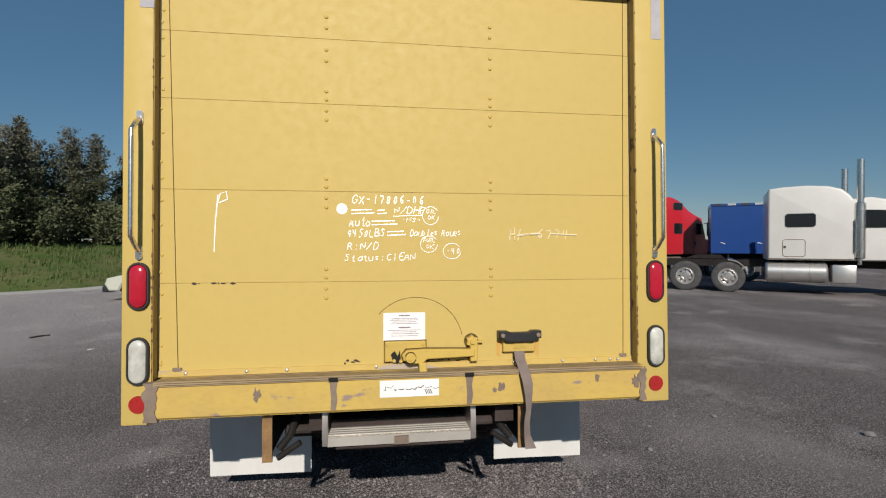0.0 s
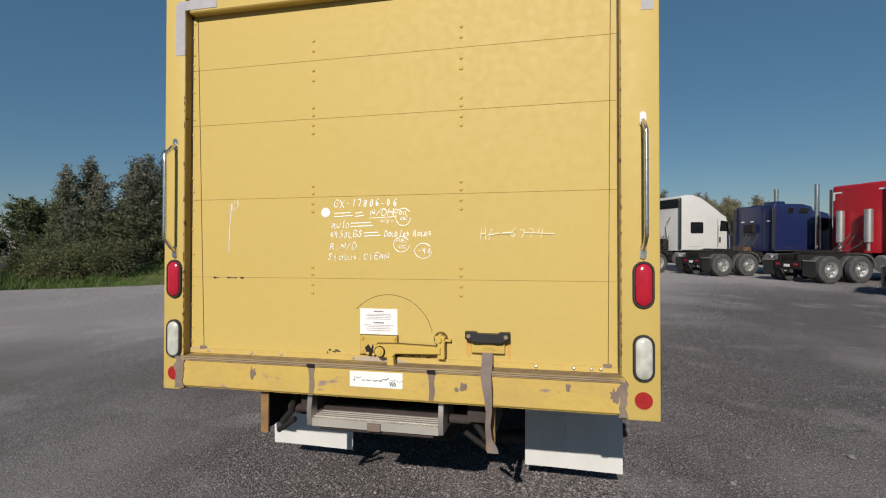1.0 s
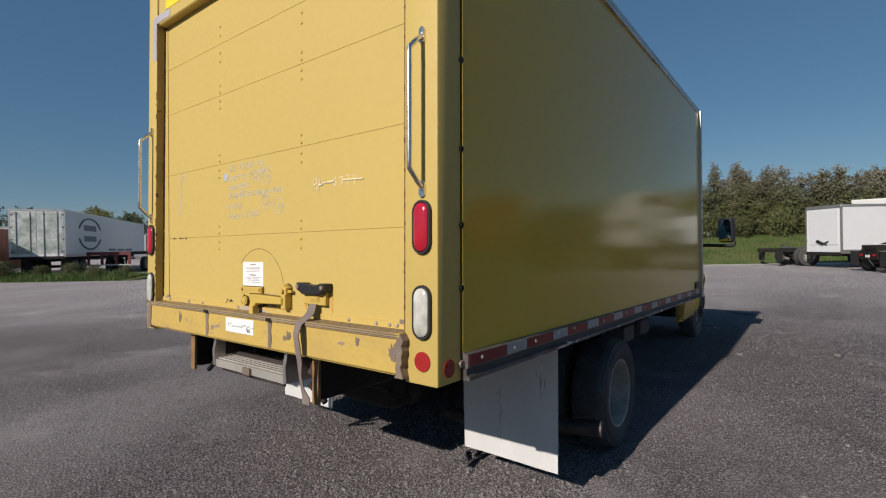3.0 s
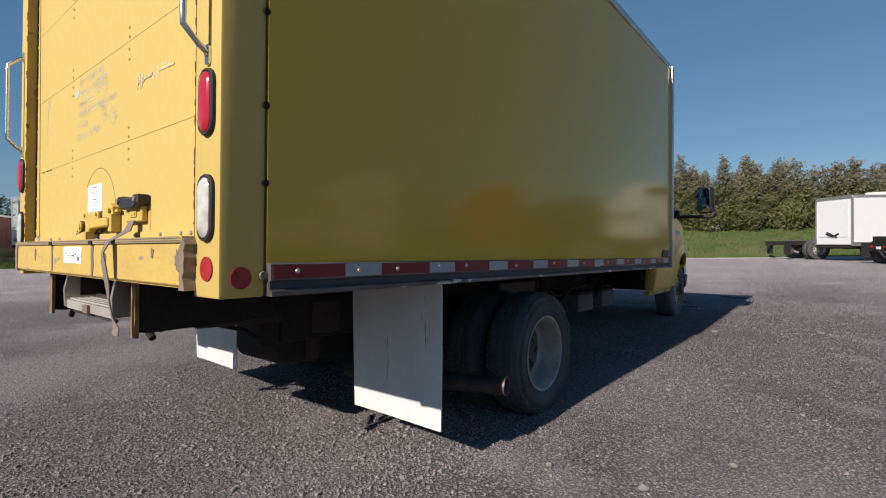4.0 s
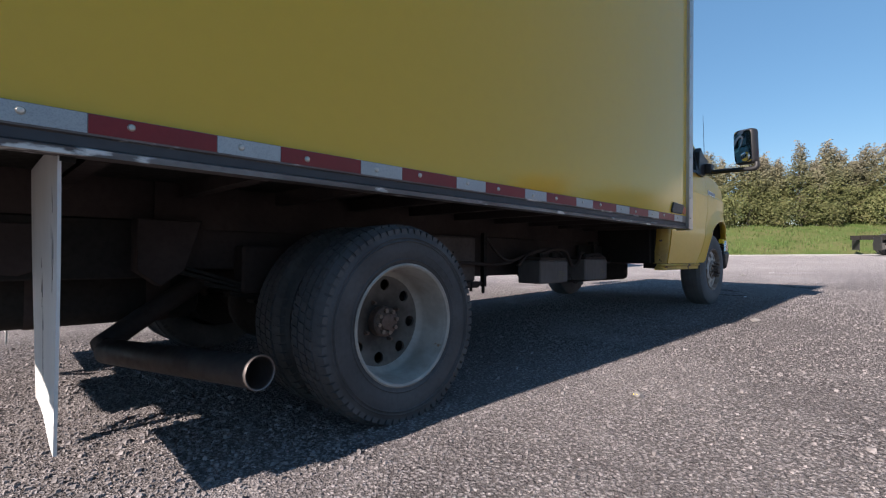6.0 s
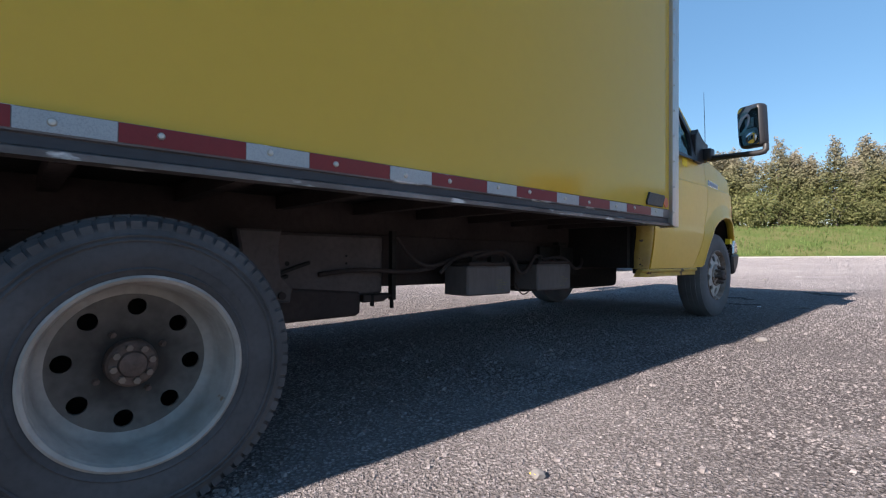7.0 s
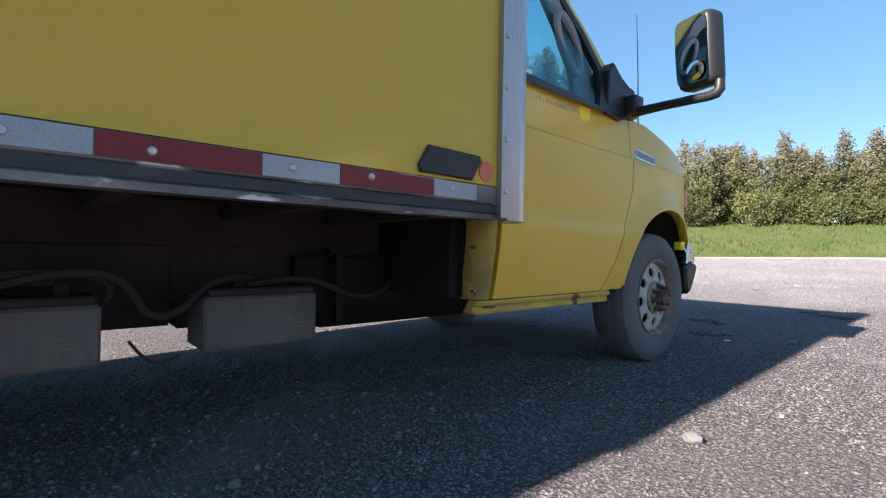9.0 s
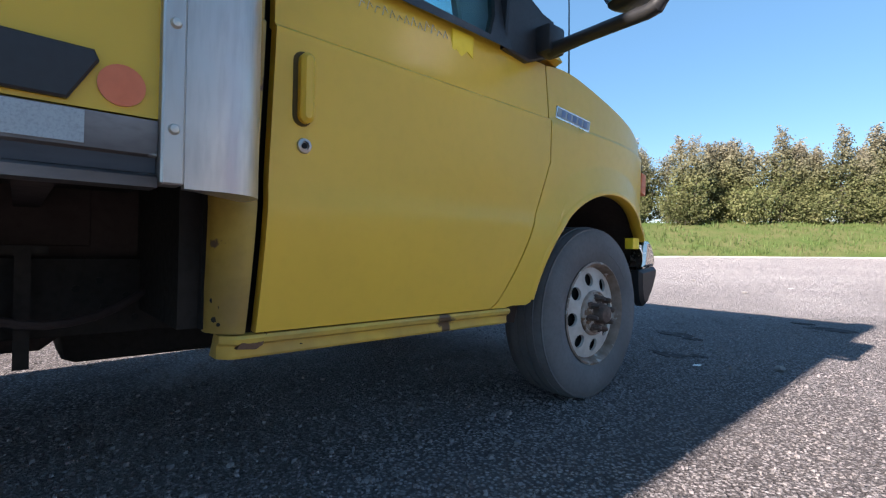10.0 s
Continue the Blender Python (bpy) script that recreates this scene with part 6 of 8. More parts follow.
    bx(bm, CX - 0.75, CX + 0.75, 9.32, 9.40, 1.10, 1.52, 0.02, 2)
    grille = part("grille", bm, BLACK_PLASTIC, truck, "black radiator grille")
    for s in (1, -1):
        bm = bmesh.new()
        bx(bm, min(CX + s * 0.52, CX + s * 0.72), max(CX + s * 0.52, CX + s * 0.72), 9.26, 9.37, 1.28, 1.46, 0.02, 2)
        part("headlamp", bm, CLEAR_LENS, truck)
        bm = bmesh.new()
        mx = cab_x(9.19, 1.46)
        prism(bm, [(9.185, 1.41), (9.195, 1.515), (9.235, 1.508), (9.235, 1.40)], "x", min(CX + s * (mx - 0.05), CX + s * (mx + 0.006)), max(CX + s * (mx - 0.05), CX + s * (mx + 0.006)), 0.004)
        part("corner_marker", bm, ORANGE_REFLECTOR, truck, "orange corner marker lamp")
    # bumper, wrapping round the corner, chrome over black
    bm = bmesh.new()
    prof = [(0.90, 9.26), (0.90, 9.42), (1.00, 9.46), (1.10, 9.45), (1.145, 9.40), (1.145, 9.26)]
    xs = [(-0.915, -0.32), (-0.905, -0.23), (-0.87, -0.16), (-0.76, -0.09), (0.0, -0.03), (0.76, -0.09), (0.87, -0.16), (0.905, -0.23), (0.915, -0.32)]
    prev = None
    for f, dy in xs:
        row = [bm.verts.new((CX + f, y + dy, z)) for z, y in prof]
        if prev:
            for k in range(len(row) - 1):
                bm.faces.new((prev[k], prev[k + 1], row[k + 1], row[k]))
        prev = row
    bumper = part("front_bumper", bm, CHROME, truck, "chrome front bumper with black ends")
    for s in (1, -1):
        bm = bmesh.new()
        prism(bm, [(9.085, 1.02), (9.09, 0.93), (9.105, 0.87), (9.135, 0.842), (9.165, 0.855), (9.215, 0.92), (9.25, 0.985), (9.258, 1.02), (9.245, 1.038), (9.19, 1.034)], "x", min(CX + s * 0.87, CX + s * 0.935), max(CX + s * 0.87, CX + s * 0.935), 0.016)
        part("bumper_end", bm, BLACK_PLASTIC, bumper, "black bumper end cap")
        bm = bmesh.new()
        prism(bm, [(9.13, 1.036), (9.245, 1.04), (9.252, 1.06), (9.24, 1.10), (9.215, 1.145), (9.19, 1.165), (9.15, 1.165)], "x", min(CX + s * 0.84, CX + s * 0.925), max(CX + s * 0.84, CX + s * 0.925), 0.012)
        part("bumper_corner", bm, CHROME, bumper, "chrome bumper corner")
        quick("fender_tab", TAG_YELLOW, truck, bx, CX + s * 0.90, CX + s * 0.94, 8.985, 9.045, 1.125, 1.175)
    # upper cab: roof, pillars, glass
    def upper(s, y, z):
        return CX + s * (1.032 - 0.014 * (y - 7.2) / 0.9 - 0.24 * (z - 1.755))
    bm = bmesh.new()
    bx(bm, CX - 0.84, CX + 0.84, 7.05, 7.62, 2.46, 2.50, 0.015, 2)
    part("cab_roof", bm, CAB_YELLOW, truck)
    for s in (1, -1):
        bm = bmesh.new()
        bx(bm, CX + s * 0.80 - 0.03, CX + s * 0.80 + 0.03, 7.56, 7.68, 2.475, 2.525, 0.012, 2)
        part("roof_marker", bm, BLACK_PLASTIC, truck, "dark roof marker lamp")
    bm = bmesh.new()
    bx(bm, CX - 0.93, CX + 0.93, 7.06, 7.10, 0.92, 2.48)
    part("cab_back", bm, BLACK_STEEL, truck)
    for s in (1, -1):
        ap = [(8.04, 1.80), (8.003, 1.99), (7.893, 2.152), (7.723, 2.332), (7.60, 2.46), (7.62, 2.475), (7.745, 2.347), (7.918, 2.168), (8.04, 2.02), (8.30, 1.80)]
        bm = bmesh.new()
        lo, hi = [], []
        for y, z in ap:
            lo.append(bm.verts.new((upper(s, y, z) + s * 0.004, y, z)))
            hi.append(bm.verts.new((upper(s, y, z) - s * 0.06, y + 0.03, z)))
        bm.faces.new(lo)
        bm.faces.new(hi[::-1])
        for k in range(len(ap)):
            n = (k + 1) % len(ap)
            bm.faces.new((lo[k], hi[k], hi[n], lo[n]))
        part("a_pillar", bm, CAB_YELLOW, truck, "yellow windscreen pillar")
        # black window frame and sail triangle under the mirror
        outline_o = [(7.22, 1.752), (7.995, 1.752), (8.003, 1.85), (8.003, 1.99), (7.893, 2.152), (7.723, 2.332), (7.60, 2.46), (7.22, 2.46)]
        outline_i = [(7.33, 1.795), (7.905, 1.778), (7.945, 1.86), (7.965, 1.975), (7.862, 2.128), (7.695, 2.304), (7.575, 2.425), (7.25, 2.425)]
        bm = bmesh.new()
        o = [bm.verts.new((upper(s, y, z) + s * 0.006, y, z)) for y, z in outline_o]
        i = [bm.verts.new((upper(s, y, z) + s * 0.002, y, z)) for y, z in outline_i]
        back = [bm.verts.new((upper(s, y, z) - s * 0.03, y, z)) for y, z in outline_i]
        for k in range(8):
            bm.faces.new((o[k], o[(k + 1) % 8], i[(k + 1) % 8], i[k]))
            bm.faces.new((i[k], i[(k + 1) % 8], back[(k + 1) % 8], back[k]))
        part("window_frame", bm, BLACK_PLASTIC, truck, "black door window frame")
        bm = bmesh.new()
        g1 = [bm.verts.new((upper(s, y, z) - s * 0.012, y, z)) for y, z in outline_i]
        g2 = [bm.verts.new((upper(s, y, z) - s * 0.016, y, z)) for y, z in outline_i]
        bm.faces.new(g1)
        bm.faces.new(g2[::-1])
        for k in range(8):
            bm.faces.new((g1[k], g2[k], g2[(k + 1) % 8], g1[(k + 1) % 8]))
        glass = part("side_window", bm, GLASS, truck, "teal tinted side window")
        glass.visible_shadow = False
    # windscreen
    bm = bmesh.new()
    ws = []
    for z, y, w in ((1.84, 8.27, 0.92), (2.46, 7.62, 0.80)):
        ws.append([bm.verts.new((CX + f * w, y + 0.06 * (1 - f * f), z)) for f in (-1, -0.5, 0, 0.5, 1)])
    for k in range(4):
        bm.faces.new((ws[0][k], ws[0][k + 1], ws[1][k + 1], ws[1][k]))
    bmesh.ops.solidify(bm, geom=list(bm.faces), thickness=0.005)
    wsn = part("windscreen", bm, GLASS, truck)
    wsn.visible_shadow = False
    # inside: dashboard, steering wheel, two seats
    quick("dashboard", BLACK_PLASTIC, truck, bx, CX - 0.90, CX + 0.90, 7.95, 8.30, 1.45, 1.82, 0.05, 3)
    for s in (1, -1):
        bm = bmesh.new()
        x = CX + s * 0.42
        bx(bm, x - 0.25, x + 0.25, 7.28, 7.75, 1.28, 1.45, 0.05, 3)
        bx(bm, x - 0.24, x + 0.24, 7.18, 7.32, 1.42, 2.02, 0.05, 3)
        bx(bm, x - 0.13, x + 0.13, 7.16, 7.26, 2.04, 2.24, 0.04, 3)
        part("cab_seat", bm, SEAT_GREY, truck, "grey vinyl cab seat")
    bm = bmesh.new()
    pts = [(CX - 0.42 + 0.2 * math.cos(a), 7.80 - 0.10 * math.sin(a), 1.82 + 0.16 * math.sin(a)) for a in [2 * math.pi * k / 28 for k in range(29)]]
    tube(bm, pts, 0.016, 8, caps=False)
    tube(bm, [(CX - 0.60, 7.80, 1.82), (CX - 0.24, 7.80, 1.82)], 0.02, 8)
    tube(bm, [(CX - 0.42, 7.80, 1.82), (CX - 0.42, 8.0, 1.72)], 0.03, 8)
    part("steering_wheel", bm, BLACK_PLASTIC, truck, "black steering wheel")
    # pillar trim with an oval grab loop, inside the passenger window
    bm = bmesh.new()
    lp = []
    for k in range(25):
        q = 2 * math.pi * k / 24
        u, v = 0.115 * math.cos(q), 0.05 * math.sin(q)
        lp.append((CX + 0.93, 7.775 + u * 0.72 + v * 0.95, 2.055 - u * 0.95 + v * 0.72))
    tube(bm, lp, 0.02, 8, caps=False)
    part("grab_loop", bm, SEAT_GREY, truck, "dark oval grab loop inside the window")
    for s in (1, -1):
        bm = bmesh.new()
        prism(bm, [(7.90, 1.78), (8.24, 1.78), (7.58, 2.45), (7.30, 2.45), (7.42, 2.36), (7.60, 2.27), (7.74, 2.12), (7.86, 1.95)], "x", min(CX + s * 0.86, CX + s * 0.90), max(CX + s * 0.86, CX + s * 0.90), 0.008)
        part("pillar_trim", bm, SEAT_GREY, truck, "grey pillar trim")
        quick("window_sticker", PAPER, truck, bx, min(CX + s * 1.012, CX + s * 1.0135), max(CX + s * 1.012, CX + s * 1.0135), 7.33, 7.41, 1.79, 1.815)
    # mirror on a long arm
    for s in (1, -1):
        bx0 = CX + s * 1.005
        ax = CX + s * 1.445
        bm = bmesh.new()
        prism(bm, [(7.975, 1.757), (7.99, 1.97), (8.03, 2.015), (8.10, 1.965), (8.17, 1.935), (8.235, 1.925), (8.235, 1.80), (8.10, 1.745)], "x", min(bx0 - s * 0.06, bx0 + s * 0.012), max(bx0 - s * 0.06, bx0 + s * 0.012), 0.006)
        bx(bm, min(bx0, bx0 + s * 0.07), max(bx0, bx0 + s * 0.07), 8.13, 8.22, 1.78, 1.875, 0.012, 2)
        mount = part("mirror_mount", bm, BLACK_PLASTIC, truck, "black mirror mount")
        bm = bmesh.new()
        tube(bm, [(bx0 + s * 0.04, 8.175, 1.795), (bx0 + s * 0.20, 8.15, 1.790), (ax - s * 0.03, 8.12, 1.780), (ax, 8.115, 1.785), (ax + s * 0.012, 8.115, 1.80), (ax + s * 0.012, 8.115, 1.84)], [0.024, 0.021, 0.021, 0.023, 0.022, 0.02], 12)
        part("mirror_arm", bm, BLACK_PLASTIC, mount, "long black mirror arm")
        bm = bmesh.new()
        hx0, hx1 = ax - s * 0.168, ax + s * 0.014
        a, b = min(hx0, hx1), max(hx0, hx1)
        bx(bm, a, b, 8.075, 8.185, 1.825, 2.145, 0.035, 3)
        swing = lambda b: bmesh.ops.rotate(b, verts=b.verts, cent=((a0 + b0) / 2, 8.12, 2.0), matrix=Matrix.Rotation(radians(s * -17.0), 3, "Z") @ Matrix.Rotation(radians(5.0), 3, "X"))
        a0, b0 = a, b
        swing(bm)
        head = part("mirror_head", bm, BLACK_PLASTIC, mount, "black mirror head")
        bm = bmesh.new()
        n1, n2 = 10, 16
        grid = []
        for j in range(n2 + 1):
            v = -1 + 2 * j / n2
            row = []
            for i in range(n1 + 1):
                u = -1 + 2 * i / n1
                hw = (b - a) / 2 - 0.014 - 0.012 * max(0.0, abs(v) - 0.85) / 0.15
                row.append(bm.verts.new(((a + b) / 2 + u * hw, 8.072 - 0.007 * (1 - v * v) - 0.0025 * (1 - u * u), 1.986 + v * 0.142)))
            grid.append(row)
        for j in range(n2):
            for i in range(n1):
                bm.faces.new((grid[j][i], grid[j][i + 1], grid[j + 1][i + 1], grid[j + 1][i]))
        swing(bm)
        g = part("mirror_glass", bm, MIRROR, mount, "bulged mirror glass")
        bm = bmesh.new()
        cx, cz = ax - s * 0.052, 1.892
        rings = [[bm.verts.new((cx + 0.042 * f * math.cos(q), 8.058 - 0.010 * (1 - f * f), cz + 0.040 * f * math.sin(q))) for q in [2 * math.pi * k / 24 for k in range(24)]] for f in (1.0, 0.8, 0.55, 0.25)]
        for r1, r2 in zip(rings, rings[1:]):
            for k in range(24):
                bm.faces.new((r1[k], r1[(k + 1) % 24], r2[(k + 1) % 24], r2[k]))
        bm.faces.new(rings[-1])
        swing(bm)
        part("wide_mirror", bm, MIRROR, mount, "small convex mirror")
    # aerial, tag, stickers, black panel and orange reflector near the front of the box
    quick("aerial", BLACK_STEEL, truck, tube, [(CX + 0.90, 8.50, 1.77), (CX + 0.90, 8.49, 2.1), (CX + 0.895, 8.475, 2.44)], [0.0035, 0.0026, 0.0015], 6, label="thin black aerial")
    bm = bmesh.new()
    tx = CX + cab_x(7.79, 1.72) + 0.004
    prism(bm, [(7.752, 1.752), (7.84, 1.752), (7.838, 1.685), (7.815, 1.700), (7.79, 1.678), (7.77, 1.695), (7.752, 1.680)], "x", tx - 0.003, tx)
    part("yellow_tag", bm, TAG_YELLOW, truck, "bright yellow tag under the window")
    bm = bmesh.new()
    random.seed(21)
    for k in range(13):
        y = 7.43 + 0.024 * k
        z = 1.700 + 0.001 * k
        fx = CX + cab_x(y, z) + 0.001
        tube(bm, [(fx, y, z), (fx - 0.001, y + 0.006, z + random.uniform(0.015, 0.028)), (fx, y + 0.016, z + random.uniform(0.0, 0.02))], 0.0017, 4)
    part("faded_writing", bm, CHALK_FADED, truck, "faded marker strokes on the door")
    sx = XR + 0.0255
    bm = bmesh.new()
    prism(bm, [(6.662, 1.292), (6.655, 1.310), (6.688, 1.366), (6.878, 1.362), (6.884, 1.348), (6.850, 1.290)], "x", sx - 0.001, sx + 0.012, 0.003)
    part("black_panel", bm, BLACK_PLASTIC, truck, "black plastic marker panel on the box side")
    quick("orange_reflector", ORANGE_REFLECTOR, truck, disc, (sx - 0.001, 6.911, 1.322), (1, 0, 0), 0.029, 28, 0.006, label="round orange reflector")


for build in (cargo_box, rear_frame, rear_door, latch, marker_writing, rear_sill, mud_flaps, wheels, underbody, cab):
    build()
OFF = Vector((0, 0, 0))


# ---- yard, meadow bank and pale edge ----
def along_edge(step=1.5):
    """Samples along the yard's edge: place, outward way and distance."""
    out, run = [], 0.0
    for (ax, ay), (ex, ey) in zip(EDGE, EDGE[1:]):
        L = math.hypot(ex - ax, ey - ay)
        n = max(1, int(L / step))
        for k in range(n):
            out.append((Vector((ax + (ex - ax) * k / n, ay + (ey - ay) * k / n, 0)), Vector((-(ey - ay) / L, (ex - ax) / L, 0))))
    ways = [w for _, w in out]
    for _ in range(8):
        ways = [ways[0]] + [(a + b + c).normalized() for a, b, c in zip(ways, ways[1:], ways[2:])] + [ways[-1]]
    return [(p, w) for (p, _), w in zip(out, ways)]


EDGE_ROW = along_edge()


def bank_height(p, d):
    """Height of the meadow d metres beyond the edge at p: a bank in front of the hedge, flat where the lane leaves to the west."""
    f = max(0.0, min(1.0, (p.x + 20.0) / 5.0))
    if d <= 0:
        return 0.0
    h = 0.16 * min(1.0, d / 1.2) + 1.55 * max(0.0, min(1.0, (d - 0.8) / 7.0)) ** 0.9
    return 0.02 + h * f + 0.10 * (1 - f) * min(1.0, d / 2.0)


def in_lane(p):
    """The gravel lane that leaves the yard between two grass verges."""
    return -23.3 < p.x < -20.4


def verge_only(p):
    """West of the lane the grass is a narrow verge before the trailers' gravel."""
    return p.x <= -23.3


def ground():
    bm = bmesh.new()
    S = 700
    rings = [bm.verts.new(p) for p in ((-S, -S, 0), (S, -S, 0), (S, S, 0), (-S, S, 0))]
    bm.faces.new(rings)
    tagged(part("ground", bm, GRAVEL, None, "", False), "grey gravel yard of asphalt millings with pale dusty patches", "ground", kind="structure")
    random.seed(2)
    bm = bmesh.new()
    ds = [0.0, 0.25, 0.6, 1.2, 2.0, 3.2, 4.5, 6.0, 7.8, 10.0, 13.0, 18.0, 30.0, 60.0]
    rows = []
    for i, (p, w) in enumerate(EDGE_ROW):
        row = []
        for d in ds:
            q = p + w * d
            wob = 0.35 * math.sin(i * 1.3) + 0.25 * math.sin(i * 0.47 + 1.0) if d == 0.0 else 0.0
            q = q + w * wob * 0.5
            z = bank_height(p, d) + (0.06 * noise.noise(q * 0.9) if 0.5 < d < 25 else 0.0)
            sunk = d == 0.0 or (verge_only(p) and d > 3.0)
            row.append(bm.verts.new((q.x, q.y, -0.03 if sunk else z)))
        rows.append(row)
    for i, (a, b) in enumerate(zip(rows, rows[1:])):
        if in_lane(EDGE_ROW[i][0]):
            continue
        for k in range(len(ds) - 1):
            if verge_only(EDGE_ROW[i][0]) and ds[k + 1] > 3.3:
                break
            bm.faces.new((a[k], b[k], b[k + 1], a[k + 1]))
    tagged(part("meadow_bank", bm, SOIL, None, ""), "grassy bank beyond the edge of the yard", "grass bank", kind="structure")
    bm = bmesh.new()
    prev = None
    for i, (p, w) in enumerate(EDGE_ROW):
        if p.x < -13 or p.x > 60:
            continue
        a = 0.55 + 0.2 * math.sin(i * 0.8)
        row = [bm.verts.new((*(p + w * (0.35 + 0.15 * math.sin(i * 1.9))).xy, 0.03)), bm.verts.new((*(p - w * 0.1).xy, 0.05)), bm.verts.new((*(p - w * a).xy, 0.004))]
        if prev:
            for k in range(2):
                bm.faces.new((prev[k], row[k], row[k + 1], prev[k + 1]))
        prev = row
    tagged(part("pale_edge", bm, PALE_EDGE, None, ""), "pale gravel strip along the grass", "verge", kind="structure")


def grass():
    rng = random.Random(31)
    verts, faces = [], []
    n = len(EDGE_ROW)
    west = [i for i in range(n - 1) if -36 < EDGE_ROW[i][0].x < -16]
    for j in range(52000):
        i = rng.randrange(n - 1) if j < 42000 else rng.choice(west)
        p, w = EDGE_ROW[i]
        if p.x < -45 or p.x > 45 or p.y < -3:
            continue
        t = rng.random()
        p = p.lerp(EDGE_ROW[i + 1][0], t)
        d = 0.15 + (11.0 if j < 42000 else 3.0) * rng.random() ** 1.3
        if in_lane(p) or (verge_only(p) and d > 3.0):
            continue
        q = p + w * d
        z = bank_height(p, d) - 0.03
        flat = p.x < -17
        h = rng.uniform(0.10, 0.30) * (1.0 + 0.6 * noise.noise(q * 0.4)) * (0.5 if d < 0.6 else 1.0)
        if flat and d < 6:
            h *= rng.choice((0.8, 1.0, 1.5))
        for _k in range(3):
            a = rng.uniform(0, 6.283)
            wd = rng.uniform(0.012, 0.03)
            o = Vector((rng.uniform(-0.12, 0.12), rng.uniform(-0.12, 0.12), 0))
            lean = Vector((math.cos(a + 1.5), math.sin(a + 1.5), 0)) * h * rng.uniform(0.1, 0.6)
            b = q + o
            m = len(verts)
            verts += [(b.x - wd * math.cos(a), b.y - wd * math.sin(a), z), (b.x + wd * math.cos(a), b.y + wd * math.sin(a), z), (b.x + lean.x, b.y + lean.y, z + h)]
            faces.append((m, m + 1, m + 2))
    me = bpy.data.meshes.new("meadow_grass")
    me.from_pydata(verts, [], faces)
    me.materials.append(GRASS)
    tagged(new("meadow_grass", me), "long green meadow grass on the bank", "grass", kind="stuff")


def loose_stones():
    """Grit and stones lying on the millings round the walk."""
    rng = random.Random(77)
    verts, faces = [], []

    def stone(x, y, r):
        m = len(verts)
        a0 = rng.uniform(0, 6.28)
        fl = rng.uniform(0.6, 1.0)
        n = 4
        for k in range(n):
            a = a0 + 6.283 * k / n
            q = r * rng.uniform(0.7, 1.15)
            verts.append((x + q * math.cos(a), y + q * math.sin(a), -0.002))
        for k in range(n):
            a = a0 + 6.283 * (k + 0.3) / n
            q = r * rng.uniform(0.45, 0.9)
            verts.append((x + q * math.cos(a), y + q * math.sin(a), r * fl * rng.uniform(0.75, 1.1)))
        for k in range(n):
            faces.append((m + k, m + (k + 1) % n, m + n + (k + 1) % n, m + n + k))
        faces.append(tuple(m + n + k for k in range(n)))

    # dense near the walk, thinning outwards
    for _ in range(80000):
        y = rng.uniform(0.9, 11.5)
        x = 1.6 + rng.gauss(0, 1.35)
        if noise.noise(Vector((x * 0.7, y * 0.7, 3.0))) < -0.25 and rng.random() < 0.6:
            continue
        if x > 1.35 and rng.random() < (0.88 if math.hypot((x - 2.3) / 0.6, (y - 4.0) / 0.4) < 1 else 0.55):
            continue
        stone(x, y, min(0.0085 if x > 1.35 else 0.015, 0.0030 + rng.expovariate(1 / (0.0012 if x > 1.35 else 0.0022))))
    # coarser chips behind the truck
    for _ in range(5500):
        x, y = rng.uniform(-1.6, 1.5), rng.uniform(1.7, 4.0)
        if noise.noise(Vector((x * 1.1, y * 1.1, 8.0))) > -0.4:
            stone(x, y, min(0.013, 0.0048 + rng.expovariate(1 / 0.0022)))
    for _ in range(16000):
        stone(rng.uniform(-5, 6), rng.uniform(1.2, 12), min(0.014, 0.0036 + rng.expovariate(1 / 0.0022)))
    me = bpy.data.meshes.new("loose_gravel")
    me.from_pydata(verts, [], faces)
    me.materials.append(GRIT)
    tagged(new("loose_gravel", me), "loose grey grit and small stones on the yard", "gravel", kind="stuff")
    # the few larger pale stones, one by one
    for x, y, r in ((1.68, 3.55, 0.016), (2.09, 3.59, 0.022), (1.82, 5.07, 0.022), (1.67, 7.64, 0.032), (0.95, 6.35, 0.020), (2.35, 4.05, 0.02), (3.1, 4.2, 0.03), (1.45, 9.8, 0.028), (2.6, 8.2, 0.03), (0.05, 13.9, 0.03), (-1.2, 15.5, 0.028), (4.1, 3.6, 0.04)):
        bm = bmesh.new()
        bmesh.ops.create_icosphere(bm, subdivisions=2, radius=r)
        for v in bm.verts:
            v.co *= 1 + 0.35 * noise.noise(v.co * (1.5 / r) + Vector((x, y, 0)))
            v.co.z *= 0.6
        ob = part("stone", bm, STONE, None, "", angle=25)
        ob.location = (x, y, r * 0.4)
        tagged(ob, "pale grey loose stone lying on the gravel", "stone", group="loose stones")


